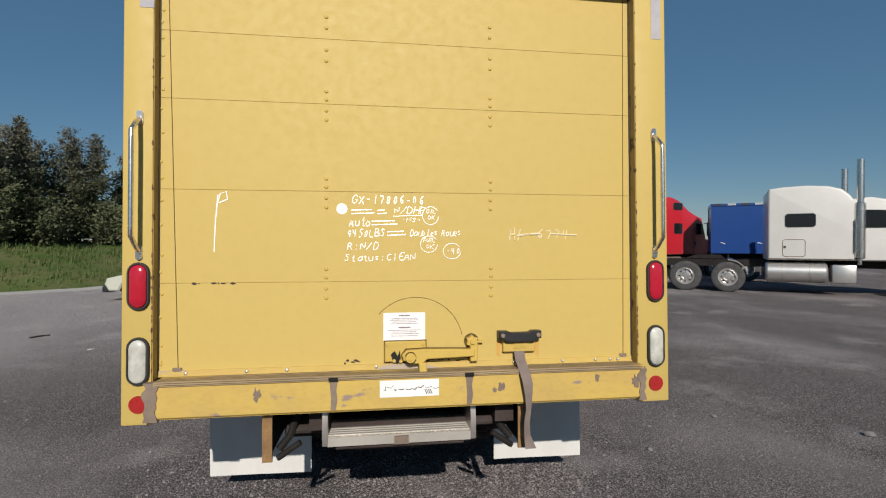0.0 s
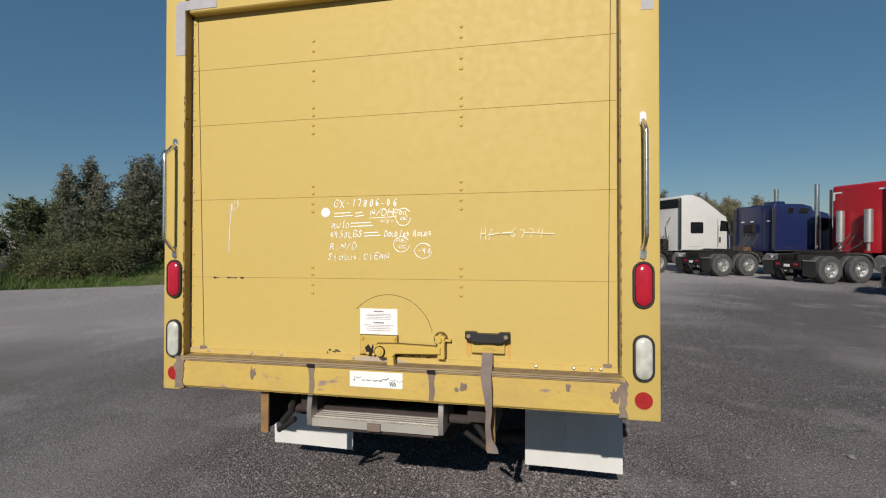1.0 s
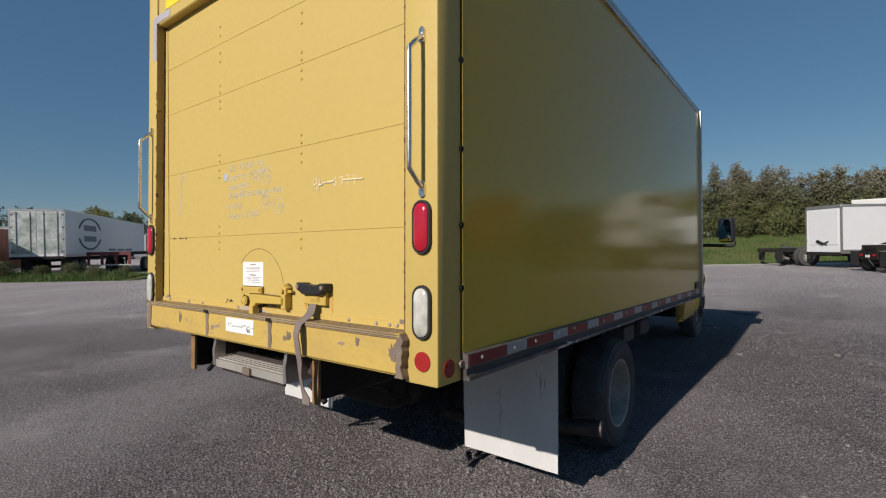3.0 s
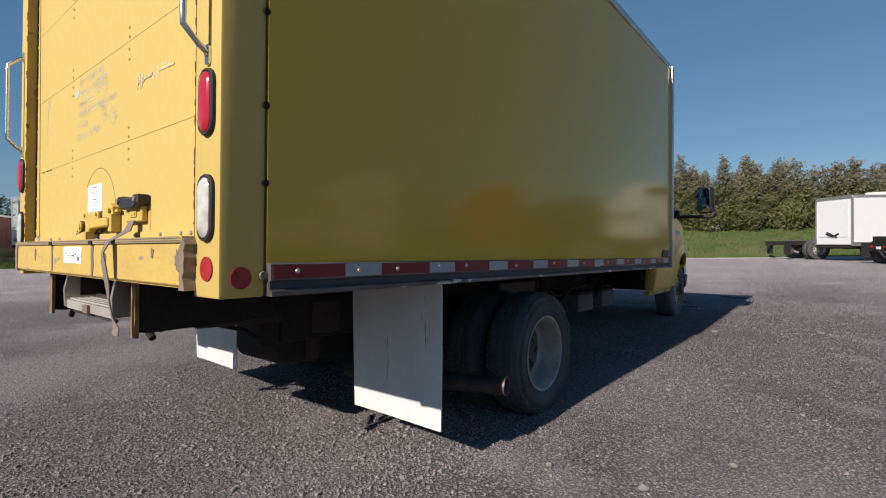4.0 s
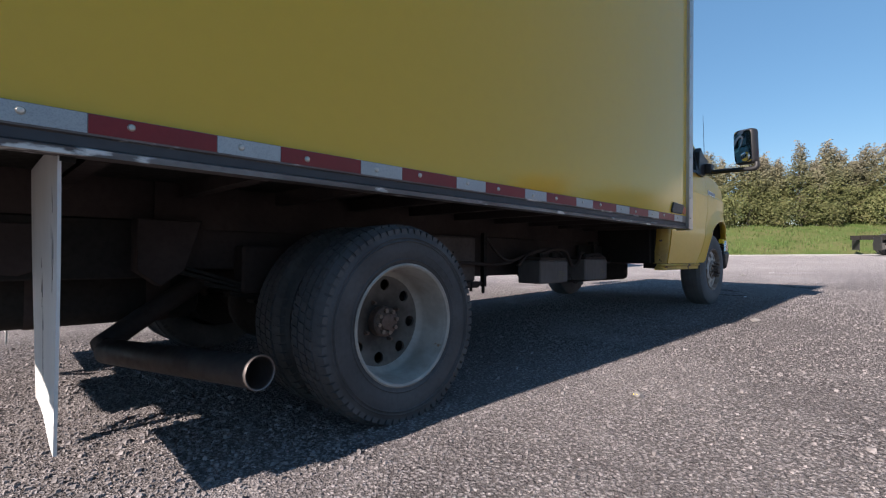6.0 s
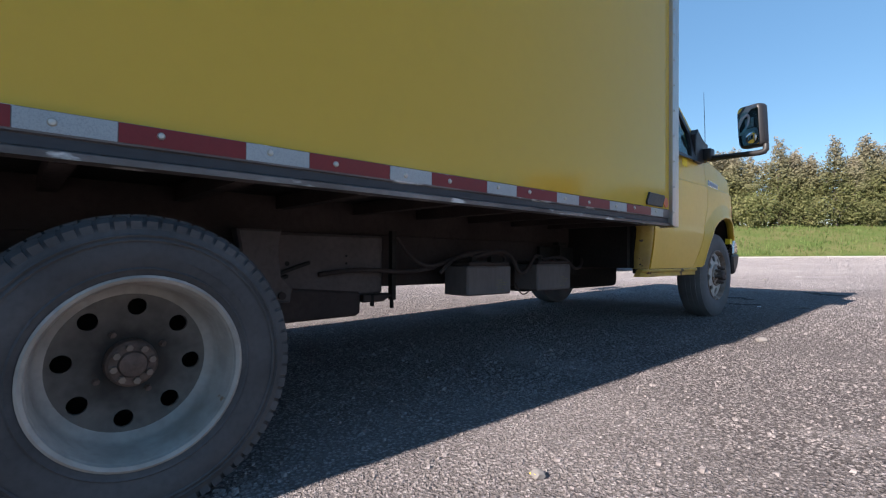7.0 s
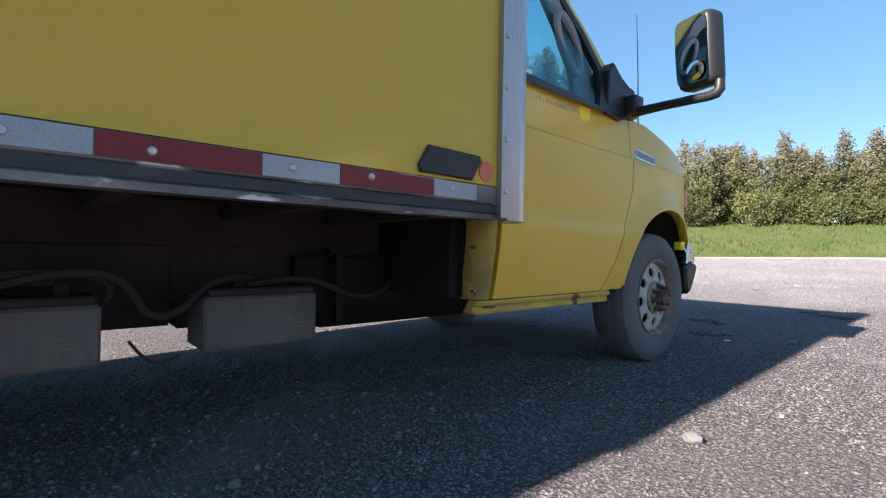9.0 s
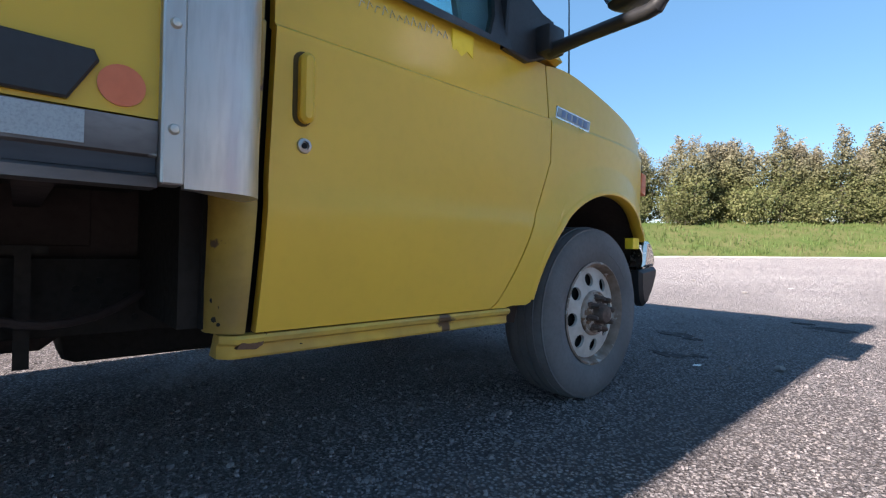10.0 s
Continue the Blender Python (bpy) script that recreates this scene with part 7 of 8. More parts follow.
def litter():
    """Small things dropped on the yard."""
    bm = bmesh.new()
    tube(bm, [(-5.99, 9.30, 0.012), (-5.93, 9.41, 0.016), (-5.82, 9.55, 0.012)], [0.012, 0.016, 0.010], 6)
    tagged(part("stick", bm, BLACK_STEEL, None), "short dark stick lying on the gravel", "stick")
    for x, y, a, size, m, label in ((-4.42, 8.17, 0.4, 0.05, PAPER, "scrap of white paper lying on the gravel"), (1.14, 9.54, 1.1, 0.03, PAPER, "small white scrap lying in the shade"), (0.31, 14.94, 0.2, 0.045, PAPER, "white paper scrap lying on the yard"), (1.82, 5.06, 0.7, 0.018, TAG_YELLOW, "pale yellow plastic chip lying on the gravel")):
        bm = bmesh.new()
        c, s = math.cos(a) * size, math.sin(a) * size
        prism(bm, [(x + c, y + s), (x - s * 0.6, y + c * 0.6), (x - c * 0.8, y - s * 0.9), (x + s * 0.5, y - c * 0.5)], "z", 0.012, 0.016)
        tagged(part("scrap", bm, m, None), label, "litter")


def oil_stains():
    """Dark oil drips soaked into the grit ahead of the truck."""
    rng = random.Random(14)
    dark = mat("oil_soaked_grit", (0.06, 0.054, 0.055), 0.9, second=(0.12, 0.11, 0.11), scale=14, amount=1.0, fine=60, fine_amount=0.4, bump=0.8, bump_scale=60, bump_dist=0.012, ior=1.05)
    for x, y, r in ((0.67, 10.38, 0.13), (0.82, 10.30, 0.07), (0.91, 9.73, 0.12), (1.03, 9.80, 0.06), (1.38, 11.45, 0.16), (1.16, 11.62, 0.08)):
        bm = bmesh.new()
        prism(bm, [(x + r * math.cos(0.35 * k) * rng.uniform(0.55, 1.25), y + 0.62 * r * math.sin(0.35 * k) * rng.uniform(0.55, 1.25)) for k in range(18)], "z", 0.002, 0.006)
        tagged(part("oil_stain", bm, dark, None, ""), "dark oil stain soaked into the gravel", "stain", group="oil stains")


# ---- trees ----
def tree_mesh(seed, height, spread, leaf, count, leaf_mat, conic=0.6, base=0.1, clump=0.35, up=0.0):
    """A tapered trunk with limbs, and leaf sprays set along the limbs. Returns two meshes."""
    rng = random.Random(seed)
    count, leaf = int(0.91 * count), 1.045 * leaf
    bm = bmesh.new()
    trunk_pts = [Vector((0.10 * math.sin(seed + 2.1 * k), 0.10 * math.cos(seed * 1.7 + 1.3 * k), height * 0.93 * k / 6)) for k in range(7)]
    tube(bm, trunk_pts, [0.02 * height * (1 - 0.92 * k / 6) for k in range(7)], 7)
    tips = []
    limbs = int(34 + height * 5)
    for i in range(limbs):
        f = base + (0.96 - base) * (i + rng.random() * 0.6) / limbs
        z = height * f
        k = min(5, int(f / 0.93 * 6))
        o = trunk_pts[k].lerp(trunk_pts[k + 1], (f / 0.93 * 6) - k) if k < 6 else trunk_pts[-1]
        a = i * 2.399 + rng.uniform(-0.4, 0.4)
        round_f = math.sin(math.pi * min(1.0, (f - base) / (1 - base) * 0.86 + 0.14)) ** 0.7
        cone_f = 1.05 - (f - base) / (1 - base)
        r = spread * (conic * cone_f + (1 - conic) * round_f) * rng.uniform(0.65, 1.12)
        r = max(r, 0.12 * spread)
        rise = rng.uniform(0.15, 0.75) * r + up * rng.uniform(0.4, 1.0) * (0.25 + f)
        tip = o + Vector((math.cos(a) * r, math.sin(a) * r, rise))
        mid = o.lerp(tip, 0.5) + Vector((0, 0, -0.08 * r))
        tube(bm, [o, mid, tip], [0.0065 * height * (1 - 0.8 * f), 0.004 * height * (1 - 0.8 * f) + 0.004, 0.004], 4, caps=False)
        tips.append((o, mid, tip, r))
    me1 = bpy.data.meshes.new("trunk")
    bm.to_mesh(me1)
    bm.free()
    me1.materials.append(BARK)
    verts, faces = [], []
    total = sum(t[3] for t in tips)
    for o, mid, tip, r in tips:
        n = int(count * r / total)
        for _ in range(n):
            t = rng.random() ** 0.55
            c = (o.lerp(mid, t * 2) if t < 0.5 else mid.lerp(tip, t * 2 - 1))
            g = clump * (0.35 + 0.65 * r / spread)
            c = c + Vector((rng.gauss(0, g), rng.gauss(0, g), rng.gauss(0, g * 0.8)))
            if c.z < 0.05:
                c.z = 0.05 + rng.random() * 0.3
            u = Vector((rng.gauss(0, 1), rng.gauss(0, 1), rng.gauss(0, 0.7))).normalized()
            v = u.cross(Vector((rng.gauss(0, 1), rng.gauss(0, 1), rng.gauss(0, 1)))).normalized()
            s = leaf * rng.uniform(0.6, 1.4)
            m = len(verts)
            verts += [tuple(c - u * s * 0.5), tuple(c + v * s * 0.32), tuple(c + u * s * 0.6), tuple(c - v * s * 0.32)]
            faces.append((m, m + 1, m + 2, m + 3))
    me2 = bpy.data.meshes.new("crown")
    me2.from_pydata(verts, [], faces)
    me2.materials.append(leaf_mat)
    return me1, me2


def plant_tree(meshes, x, y, z, scale, turn, label, group, name="tree"):
    root = new(name)
    root.matrix_world = Matrix.Translation((x, y, z)) @ Matrix.Rotation(turn, 4, "Z") @ Matrix.Diagonal((scale * random.uniform(0.9, 1.15), scale * random.uniform(0.9, 1.15), scale, 1))
    tagged(root, label, "tree", group=group)
    for nm, me in zip(("trunk", "crown"), meshes):
        o = new(nm, me)
        o.parent = root
    return root


def trees():
    random.seed(8)
    kinds = [tree_mesh(40 + k, 5.7, sp, 0.115, cnt, LEAF_HEDGE, con, 0.01, 0.20, 0.5) for k, (sp, con, cnt) in enumerate(((1.35, 0.6, 7500), (1.5, 0.5, 8000), (1.25, 0.7, 7000), (1.55, 0.45, 8000), (1.4, 0.6, 7500)))]
    dark = [tree_mesh(60 + k, 6.0, sp, 0.11, 10500, LEAF_DARK, con, 0.01, 0.20, 0.6) for k, (sp, con) in enumerate(((1.4, 0.75), (1.6, 0.6), (1.2, 0.85)))]
    bushy = [tree_mesh(70 + k, 5.2, sp, 0.125, 7000, LEAF_HEDGE, 0.35, 0.01, 0.26, 0.3) for k, sp in enumerate((1.6, 1.8))]
    thin = [tree_mesh(50 + k, 5.6, sp, 0.16, 3800, LEAF_HEDGE, 0.6, 0.01, 0.24, 0.5) for k, sp in enumerate((1.5, 1.35))]
    shrubs = [tree_mesh(80 + k, 2.3, 1.5, sz, cnt, lm, 0.25, 0.02, 0.28) for k, (lm, sz, cnt) in enumerate(((LEAF_HEDGE, 0.13, 4200), (LEAF_DARK, 0.13, 4200), (LEAF_WEED, 0.085, 7500)))]
    for i, (p, w) in enumerate(EDGE_ROW):
        if p.x < -18.5 or p.x > 30:
            continue
        west = p.x < -6.8
        for row, d in ((0, 8.6), (1, 9.8)):
            if row == 1 and p.x > 6 and i % 2:
                continue
            q = p + w * (d + random.uniform(-0.7, 0.7)) + Vector((random.uniform(-0.5, 0.5), random.uniform(-0.5, 0.5), 0))
            sc = random.uniform(0.78, 0.92) * (0.86 if p.x < -13 else 0.98 if p.x < -9.5 else 1.08 if west else 1.0)
            meshes = random.choice(dark if west else thin if p.x > 6 else bushy if row else kinds)
            tall = "dense dark hedge tree on the bank" if west else "tall bushy hedge tree with thin olive top on the bank"
            plant_tree(meshes, q.x, q.y, bank_height(p, d) - 0.1, sc, random.uniform(0, 6.28), tall, "hedge trees")
            if row == 0 and not west:
                q = q + Vector((w.y, -w.x, 0)) * random.uniform(0.6, 0.95) + w * random.uniform(-0.4, 0.4)
                plant_tree(random.choice(thin if p.x > 6 else kinds), q.x, q.y, bank_height(p, d) - 0.1, random.uniform(0.68, 0.88), random.uniform(0, 6.28), tall, "hedge trees")
        if i % 2 == 0:
            q = p + w * (7.4 + random.uniform(-0.5, 0.5))
            plant_tree(shrubs[1 if west else 0], q.x, q.y, bank_height(p, 7.4) - 0.1, random.uniform(0.6, 1.0), random.uniform(0, 6.28), "low leafy shrub at the foot of the hedge", "hedge shrubs", "shrub")
    # the bushy end of the hedge by the lane
    for x, y, sc in ((-18.3, 17.7, 0.72), (-17.6, 19.0, 0.86), (-19.0, 17.0, 0.5), (-16.9, 18.3, 0.8)):
        plant_tree(dark[1], x, y, 0.1, sc, random.uniform(0, 6.28), "dense dark bush at the end of the hedge", "hedge trees")
    for x, y, sc in ((-20.1, 14.4, 0.35), (-19.2, 14.9, 0.5), (-18.6, 15.6, 0.75), (-19.5, 15.6, 0.6), (-18.0, 15.0, 0.6), (-17.2, 15.8, 0.7), (-16.4, 16.6, 0.75), (-26.3, 10.9, 0.26), (-26.8, 9.6, 0.3), (-27.5, 8.9, 0.35), (-29.8, 6.6, 0.4), (-28.6, 7.9, 0.3), (-25.4, 9.2, 0.25), (-31.0, 5.6, 0.4)):
        plant_tree(shrubs[2], x, y, 0.0, sc, random.uniform(0, 6.28), "dry weedy shrub at the edge of the yard", "roadside shrubs", "shrub")
    # broad trees far behind the trailers
    far = [tree_mesh(90 + k, 9.0, sp, 0.26, 9000, lm, 0.12, 0.08, 0.34) for k, (lm, sp) in enumerate(((LEAF_FAR, 3.6), (LEAF_ROUND, 4.4), (LEAF_MIXED, 3.4)))]
    rough = [tree_mesh(95 + k, 9.0, 4.0, 0.75, 1100, lm, 0.1, 0.12, 0.7) for k, lm in enumerate((LEAF_FAR, LEAF_DARK))]
    for x, y, sc, k in ((-93.1, 30.0, 0.96, 0), (-90.3, 34.3, 0.88, 2), (-88.2, 38.8, 0.8, 2), (-86.1, 42.4, 0.99, 0), (-84.7, 44.9, 0.88, 2), (-81.2, 48.0, 1.13, 1), (-82.6, 51.1, 1.1, 1), (-35.2, 27.4, 0.55, 2), (-34.2, 28.6, 0.5, 1), (-36.6, 25.9, 0.36, 2), (-98.7, 22.3, 0.96, 2), (-104.3, 16.0, 1.07, 1)):
        plant_tree(far[k], x, y, 0.0, sc, random.uniform(0, 6.28), "round dark green tree behind the trailers" if k == 1 else "broad autumn tree behind the trailers", "far trees")
    # far wooded skyline round the yard, also behind the walk
    for k in range(46):
        a = radians(-60 + 285 * k / 45)
        r = random.uniform(95, 130)
        x, y = r * math.cos(a - radians(90)), r * math.sin(a - radians(90))
        if edge_side(x, y) > -10 and x > -95:
            continue
        plant_tree(rough[k % 2], x, y, 0.0, random.uniform(0.9, 1.3), random.uniform(0, 6.28), "far tree at the skyline", "far trees")


# ---- lorries on the yard ----
def body_paint(name, c):
    return mat(name, c, 0.35, scale=1.5, amount=0.3, fine=15, fine_amount=0.08, rough_var=0.1, coat=0.3)


LORRY_WHITE = body_paint("lorry_white", (0.60, 0.59, 0.565))
LORRY_RED = body_paint("lorry_red", (0.46, 0.018, 0.030))
LORRY_BLUE = body_paint("lorry_dark_blue", (0.012, 0.020, 0.078))
BOX_BLUE = body_paint("box_blue", (0.006, 0.044, 0.20))
TANK_ALU = mat("dull_aluminium", (0.62, 0.61, 0.59), 0.35, metal=0.8, scale=3, second=(0.5, 0.48, 0.46))
DARK_WINDOW = mat("dark_window", (0.012, 0.013, 0.015), 0.12, coat=0.3, scale=3)
CONTAINER_BROWN = mat("brown_container_paint", (0.20, 0.075, 0.05), 0.7, scale=2, amount=0.6, second=(0.13, 0.05, 0.04))
TRAILER_WHITE = mat("trailer_white", (0.66, 0.67, 0.675), 0.45, scale=1.2, amount=0.22, second=(0.60, 0.61, 0.61), fine=12, fine_amount=0.08)
TRAILER_GREY = mat("weathered_grey_trailer_skin", (0.36, 0.37, 0.38), 0.5, scale=1.2, amount=0.6, second=(0.27, 0.28, 0.29), fine=12, fine_amount=0.15)
RED_PAINT = mat("faded_red_steel", (0.13, 0.028, 0.032), 0.6, scale=4)
MURAL_GREEN = mat("grey_green_door_print", (0.20, 0.25, 0.22), 0.5, scale=1.6, amount=1.0, second=(0.60, 0.62, 0.60), fine=6, fine_amount=0.5)
PRINT_GREY = mat("dark_side_print", (0.10, 0.13, 0.15), 0.5)
WOOD_POST = mat("weathered_post", (0.34, 0.31, 0.26), 0.9, scale=8, second=(0.22, 0.20, 0.17))

WHEEL_KIT = {}


def lorry_wheel(parent, x, y, z, side, r=0.52, w=0.28, dish=True, bright=True):
    """One road wheel: tyre, rim, hub; the meshes are shared."""
    key = (r, w, side, bright)
    if key not in WHEEL_KIT:
        bm = bmesh.new()
        lathe(bm, tyre_profile(r, w, r * 0.56), (0, 0, 0), "x", 36)
        bmesh.ops.rotate(bm, verts=bm.verts, cent=(0, 0, 0), matrix=Matrix.Rotation(radians(90), 3, "Z"))
        bm2 = bmesh.new()
        q = r * 0.56
        prof = [(q, 0.44), (q + 0.008, 0.47), (q - 0.02, 0.46), (q - 0.05, 0.30), (q * 0.72, 0.12), (q * 0.5, 0.16), (q * 0.42, 0.30), (q * 0.30, 0.42), (0.001, 0.43)]
        lathe(bm2, [(a, side * b * w) for a, b in prof], (0, 0, 0), "y", 30)
        bm3 = bmesh.new()
        for k in range(8):
            a = 2 * math.pi * k / 8
            disc(bm3, (q * 0.66 * math.cos(a), side * w * 0.145, q * 0.66 * math.sin(a)), (0, side, 0), q * 0.085, 10, 0.012)
        made = []
        for nm, b, m in (("tyre", bm, RUBBER), ("rim", bm2, TANK_ALU if bright else RIM_WHITE), ("hand_holes", bm3, SOOT_SHADE)):
            bmesh.ops.recalc_face_normals(b, faces=b.faces)
            me = bpy.data.meshes.new(nm)
            b.to_mesh(me)
            b.free()
            me.materials.append(m)
            me.polygons.foreach_set("use_smooth", [True] * len(me.polygons))
            me.set_sharp_from_angle(angle=radians(40))
            made.append((nm, me))
        WHEEL_KIT[key] = made
    t = None
    for nm, me in WHEEL_KIT[key]:
        o = new(nm, me)
        if t is None:
            o.parent, o.location, t = parent, (x, y, z), o
        else:
            o.parent = t


def tractor(x, y, heading, paint, label, style):
    """A long-nosed road tractor with sleeper. Its rear bogie's centre stands at x, y; local x is forward."""
    root = new("road_tractor")
    root.matrix_world = pose(x, y, 0, 0, 0, heading)
    tagged(root, label, "truck", group="parked road tractors")
    P = lambda nm, m, fn, *a, **k: quick(nm, m, root, fn, *a, **k)
    top, s0 = style.get("top", 3.9), style.get("sleeper", 2.35)
    s1 = s0 + style.get("length", 1.7)
    c1 = style.get("cab", s1 + 1.0)
    n1 = c1 + 1.5
    W = 1.20
    for yy in (-0.42, 0.42):
        P("frame_rail", BLACK_STEEL, bx, -1.35, n1 - 0.2, yy - 0.045, yy + 0.045, 0.86, 1.10)
    for xx in (-1.3, -0.4, 0.75, 1.6):
        P("cross_member", BLACK_STEEL, bx, xx, xx + 0.12, -0.42, 0.42, 0.88, 1.06)
    bm = bmesh.new()
    prism(bm, [(-0.75, 1.12), (0.55, 1.12), (0.45, 1.24), (-0.35, 1.26)], "y", -0.45, 0.45)
    part("fifth_wheel", bm, BLACK_STEEL, root, "greasy black coupling plate")
    for xx in (-0.66, 0.66):
        for s in (1, -1):
            lorry_wheel(root, xx, s * 1.07, 0.515, s, bright=style.get("bright", True))
            lorry_wheel(root, xx, s * 0.74, 0.515, s, bright=style.get("bright", True))
        P("axle", BLACK_STEEL, tube, [(xx, -1.0, 0.52), (xx, 1.0, 0.52)], 0.08, 10)
    for s in (1, -1):
        lorry_wheel(root, n1 - 0.75, s * 1.03, 0.515, s, bright=style.get("bright", True))
        # mud flaps behind the bogie, half fenders ahead of it
        P("mud_flap", BLACK_RUBBER, bx, -1.36, -1.33, s * 0.95 - 0.28, s * 0.95 + 0.28, 0.26, 0.86)
        bm = bmesh.new()
        pts = [(0.66 + 0.60 * math.cos(a), 0.52 + 0.60 * math.sin(a)) for a in [radians(10 + 80 * k / 8) for k in range(9)]]
        inner = [(0.66 + 0.57 * math.cos(a), 0.52 + 0.57 * math.sin(a)) for a in [radians(90 - 80 * k / 8) for k in range(9)]]
        prism(bm, pts + inner, "y", s * 0.92 - 0.32, s * 0.92 + 0.32)
        part("quarter_fender", bm, BLACK_PLASTIC if not style.get("bright", True) else TANK_ALU, root)
        # fuel tank with straps, step box
        bm = bmesh.new()
        tube(bm, [(s0 - 0.05, s * 0.86, 0.72), (s0 + 0.0, s * 0.86, 0.72), (s0 + 1.55, s * 0.86, 0.72), (s0 + 1.6, s * 0.86, 0.72)], [0.28, 0.33, 0.33, 0.28], 20)
        tank = part("fuel_tank", bm, TANK_ALU, root, "aluminium fuel tank")
        for xx in (s0 + 0.4, s0 + 1.15):
            quick("tank_strap", SCREW, tank, tube, [(xx - 0.03, s * 0.86, 0.72), (xx + 0.03, s * 0.86, 0.72)], 0.338, 20)
        P("step_box", TANK_ALU, bx, s0 + 1.7, s0 + 2.3, s * 0.86 - 0.3, s * 0.86 + 0.3, 0.42, 0.98, 0.03, 2)
    # sleeper and cab in one swept body, its roof line given from the rear to the windscreen
    roof = style["roof"]
    prof = [(s0, 1.12), (s0, roof[0][1] - 0.06)] + [(s0 + 0.03, roof[0][1])] + list(roof[1:]) + [(c1 + 0.12, 2.02), (c1 + 0.12, 1.12)]
    bm = bmesh.new()
    prism(bm, prof, "y", -W, W)
    edge = [e for e in bm.edges if abs(e.verts[0].co.y - e.verts[1].co.y) < 1e-5]
    bmesh.ops.bevel(bm, geom=edge, offset=style.get("round", 0.08), segments=3, affect="EDGES", profile=0.5)
    body = part("cab_and_sleeper", bm, paint, root, angle=22)
    # bonnet
    bm = bmesh.new()
    prism(bm, [(c1 + 0.05, 1.05), (c1 + 0.05, 2.0), (n1 - 0.5, 1.82), (n1 - 0.05, 1.68), (n1, 1.5), (n1, 0.8), (n1 - 0.25, 0.8), (n1 - 0.30, 1.05), (n1 - 0.75, 1.16), (n1 - 1.25, 1.05)], "y", -0.98, 0.98, 0.06)
    part("bonnet", bm, paint, root)
    P("bumper", CHROME, bx, n1 - 0.1, n1 + 0.14, -1.15, 1.15, 0.42, 0.78, 0.04, 2)
    for s in (1, -1):
        y0 = s * (W + 0.002)
        def side(nm, m, pts, d=0.012):
            b = bmesh.new()
            prism(b, pts, "y", min(y0, y0 + s * d), max(y0, y0 + s * d))
            part(nm, b, m, body)
        for wa, wb, ws, wt in style.get("windows", ()):
            side("sleeper_window", DARK_WINDOW, [(wa, ws + 0.05), (wa + 0.05, ws), (wb - 0.05, ws), (wb, ws + 0.05), (wb, wt - 0.05), (wb - 0.05, wt), (wa + 0.05, wt), (wa, wt - 0.05)])
            b = bmesh.new()
            tube(b, [(px, y0 + s * 0.012, pz) for px, pz in ((wa + 0.05, ws), (wb - 0.05, ws), (wb, ws + 0.05), (wb, wt - 0.05), (wb - 0.05, wt), (wa + 0.05, wt), (wa, wt - 0.05), (wa, ws + 0.05), (wa + 0.05, ws))], 0.010, 4)
            part("window_seal", b, BLACK_RUBBER, body)
        if style.get("locker"):
            b = bmesh.new()
            c0, c1_, d0, d1 = s0 + 0.40, s0 + 1.00, 1.24, 1.79
            tube(b, [(px, y0, pz) for px, pz in ((c0 + 0.05, d0), (c1_ - 0.05, d0), (c1_, d0 + 0.05), (c1_, d1 - 0.05), (c1_ - 0.05, d1), (c0 + 0.05, d1), (c0, d1 - 0.05), (c0, d0 + 0.05), (c0 + 0.05, d0))], 0.008, 4)
            part("locker_outline", b, SEAM, body)
            side("locker_lock", BLACK_PLASTIC, [(c0 + 0.03, 1.52), (c0 + 0.09, 1.52), (c0 + 0.09, 1.58), (c0 + 0.03, 1.58)], 0.02)
        side("door_window", DARK_WINDOW, [(s1 + 0.20, 2.14), (c1 - 0.06, 2.14), (c1 - 0.16, 2.66), (s1 + 0.26, 2.70)])
        side("door_line", SEAM, [(s1 + 0.06, 1.15), (s1 + 0.085, 1.15), (s1 + 0.085, 2.78), (s1 + 0.06, 2.78)], 0.004)
        side("door_handle", BLACK_PLASTIC, [(s1 + 0.16, 1.55), (s1 + 0.24, 1.55), (s1 + 0.24, 1.82), (s1 + 0.16, 1.82)], 0.03)
        if not style.get("locker"):
            side("locker_line", SEAM, [(s0 + 0.45, 1.32), (s0 + 1.15, 1.32), (s0 + 1.15, 1.33), (s0 + 0.45, 1.33)], 0.004)
        side("skirt_line", SEAM, [(s0 + 0.02, 1.16), (s1, 1.16), (s1, 1.175), (s0 + 0.02, 1.175)], 0.004)
        # mirrors
        b = bmesh.new()
        bx(b, c1 - 0.15, c1 + 0.02, s * (W + 0.30) - 0.1, s * (W + 0.30) + 0.1, 2.05, 2.75, 0.03, 2)
        tube(b, [(c1 - 0.06, s * W, 2.70), (c1 - 0.06, s * (W + 0.3), 2.70)], 0.02, 6)
        part("mirror", b, BLACK_PLASTIC, body)
        # grab rail and marker lamps
        b = bmesh.new()
        tube(b, [(s1 + 0.05, s * (W + 0.06), 1.4), (s1 + 0.05, s * (W + 0.06), 2.4)], 0.018, 6)
        part("grab_rail", b, CHROME, body)
        if style.get("stacks"):
            b = bmesh.new()
            xx, yy = style["stacks"], s * (W - 0.05)
            tube(b, [(xx, yy, 1.0), (xx, yy, 1.2), (xx, yy, 1.22), (xx, yy, 2.9), (xx, yy, 2.95), (xx, yy, style.get("stack_top", 4.25) - 0.2), (xx, yy, style.get("stack_top", 4.25))], [0.06, 0.06, 0.15, 0.15, 0.10, 0.10, 0.10], 16)
            part("exhaust_stack", b, CHROME, root, "chrome exhaust stack")
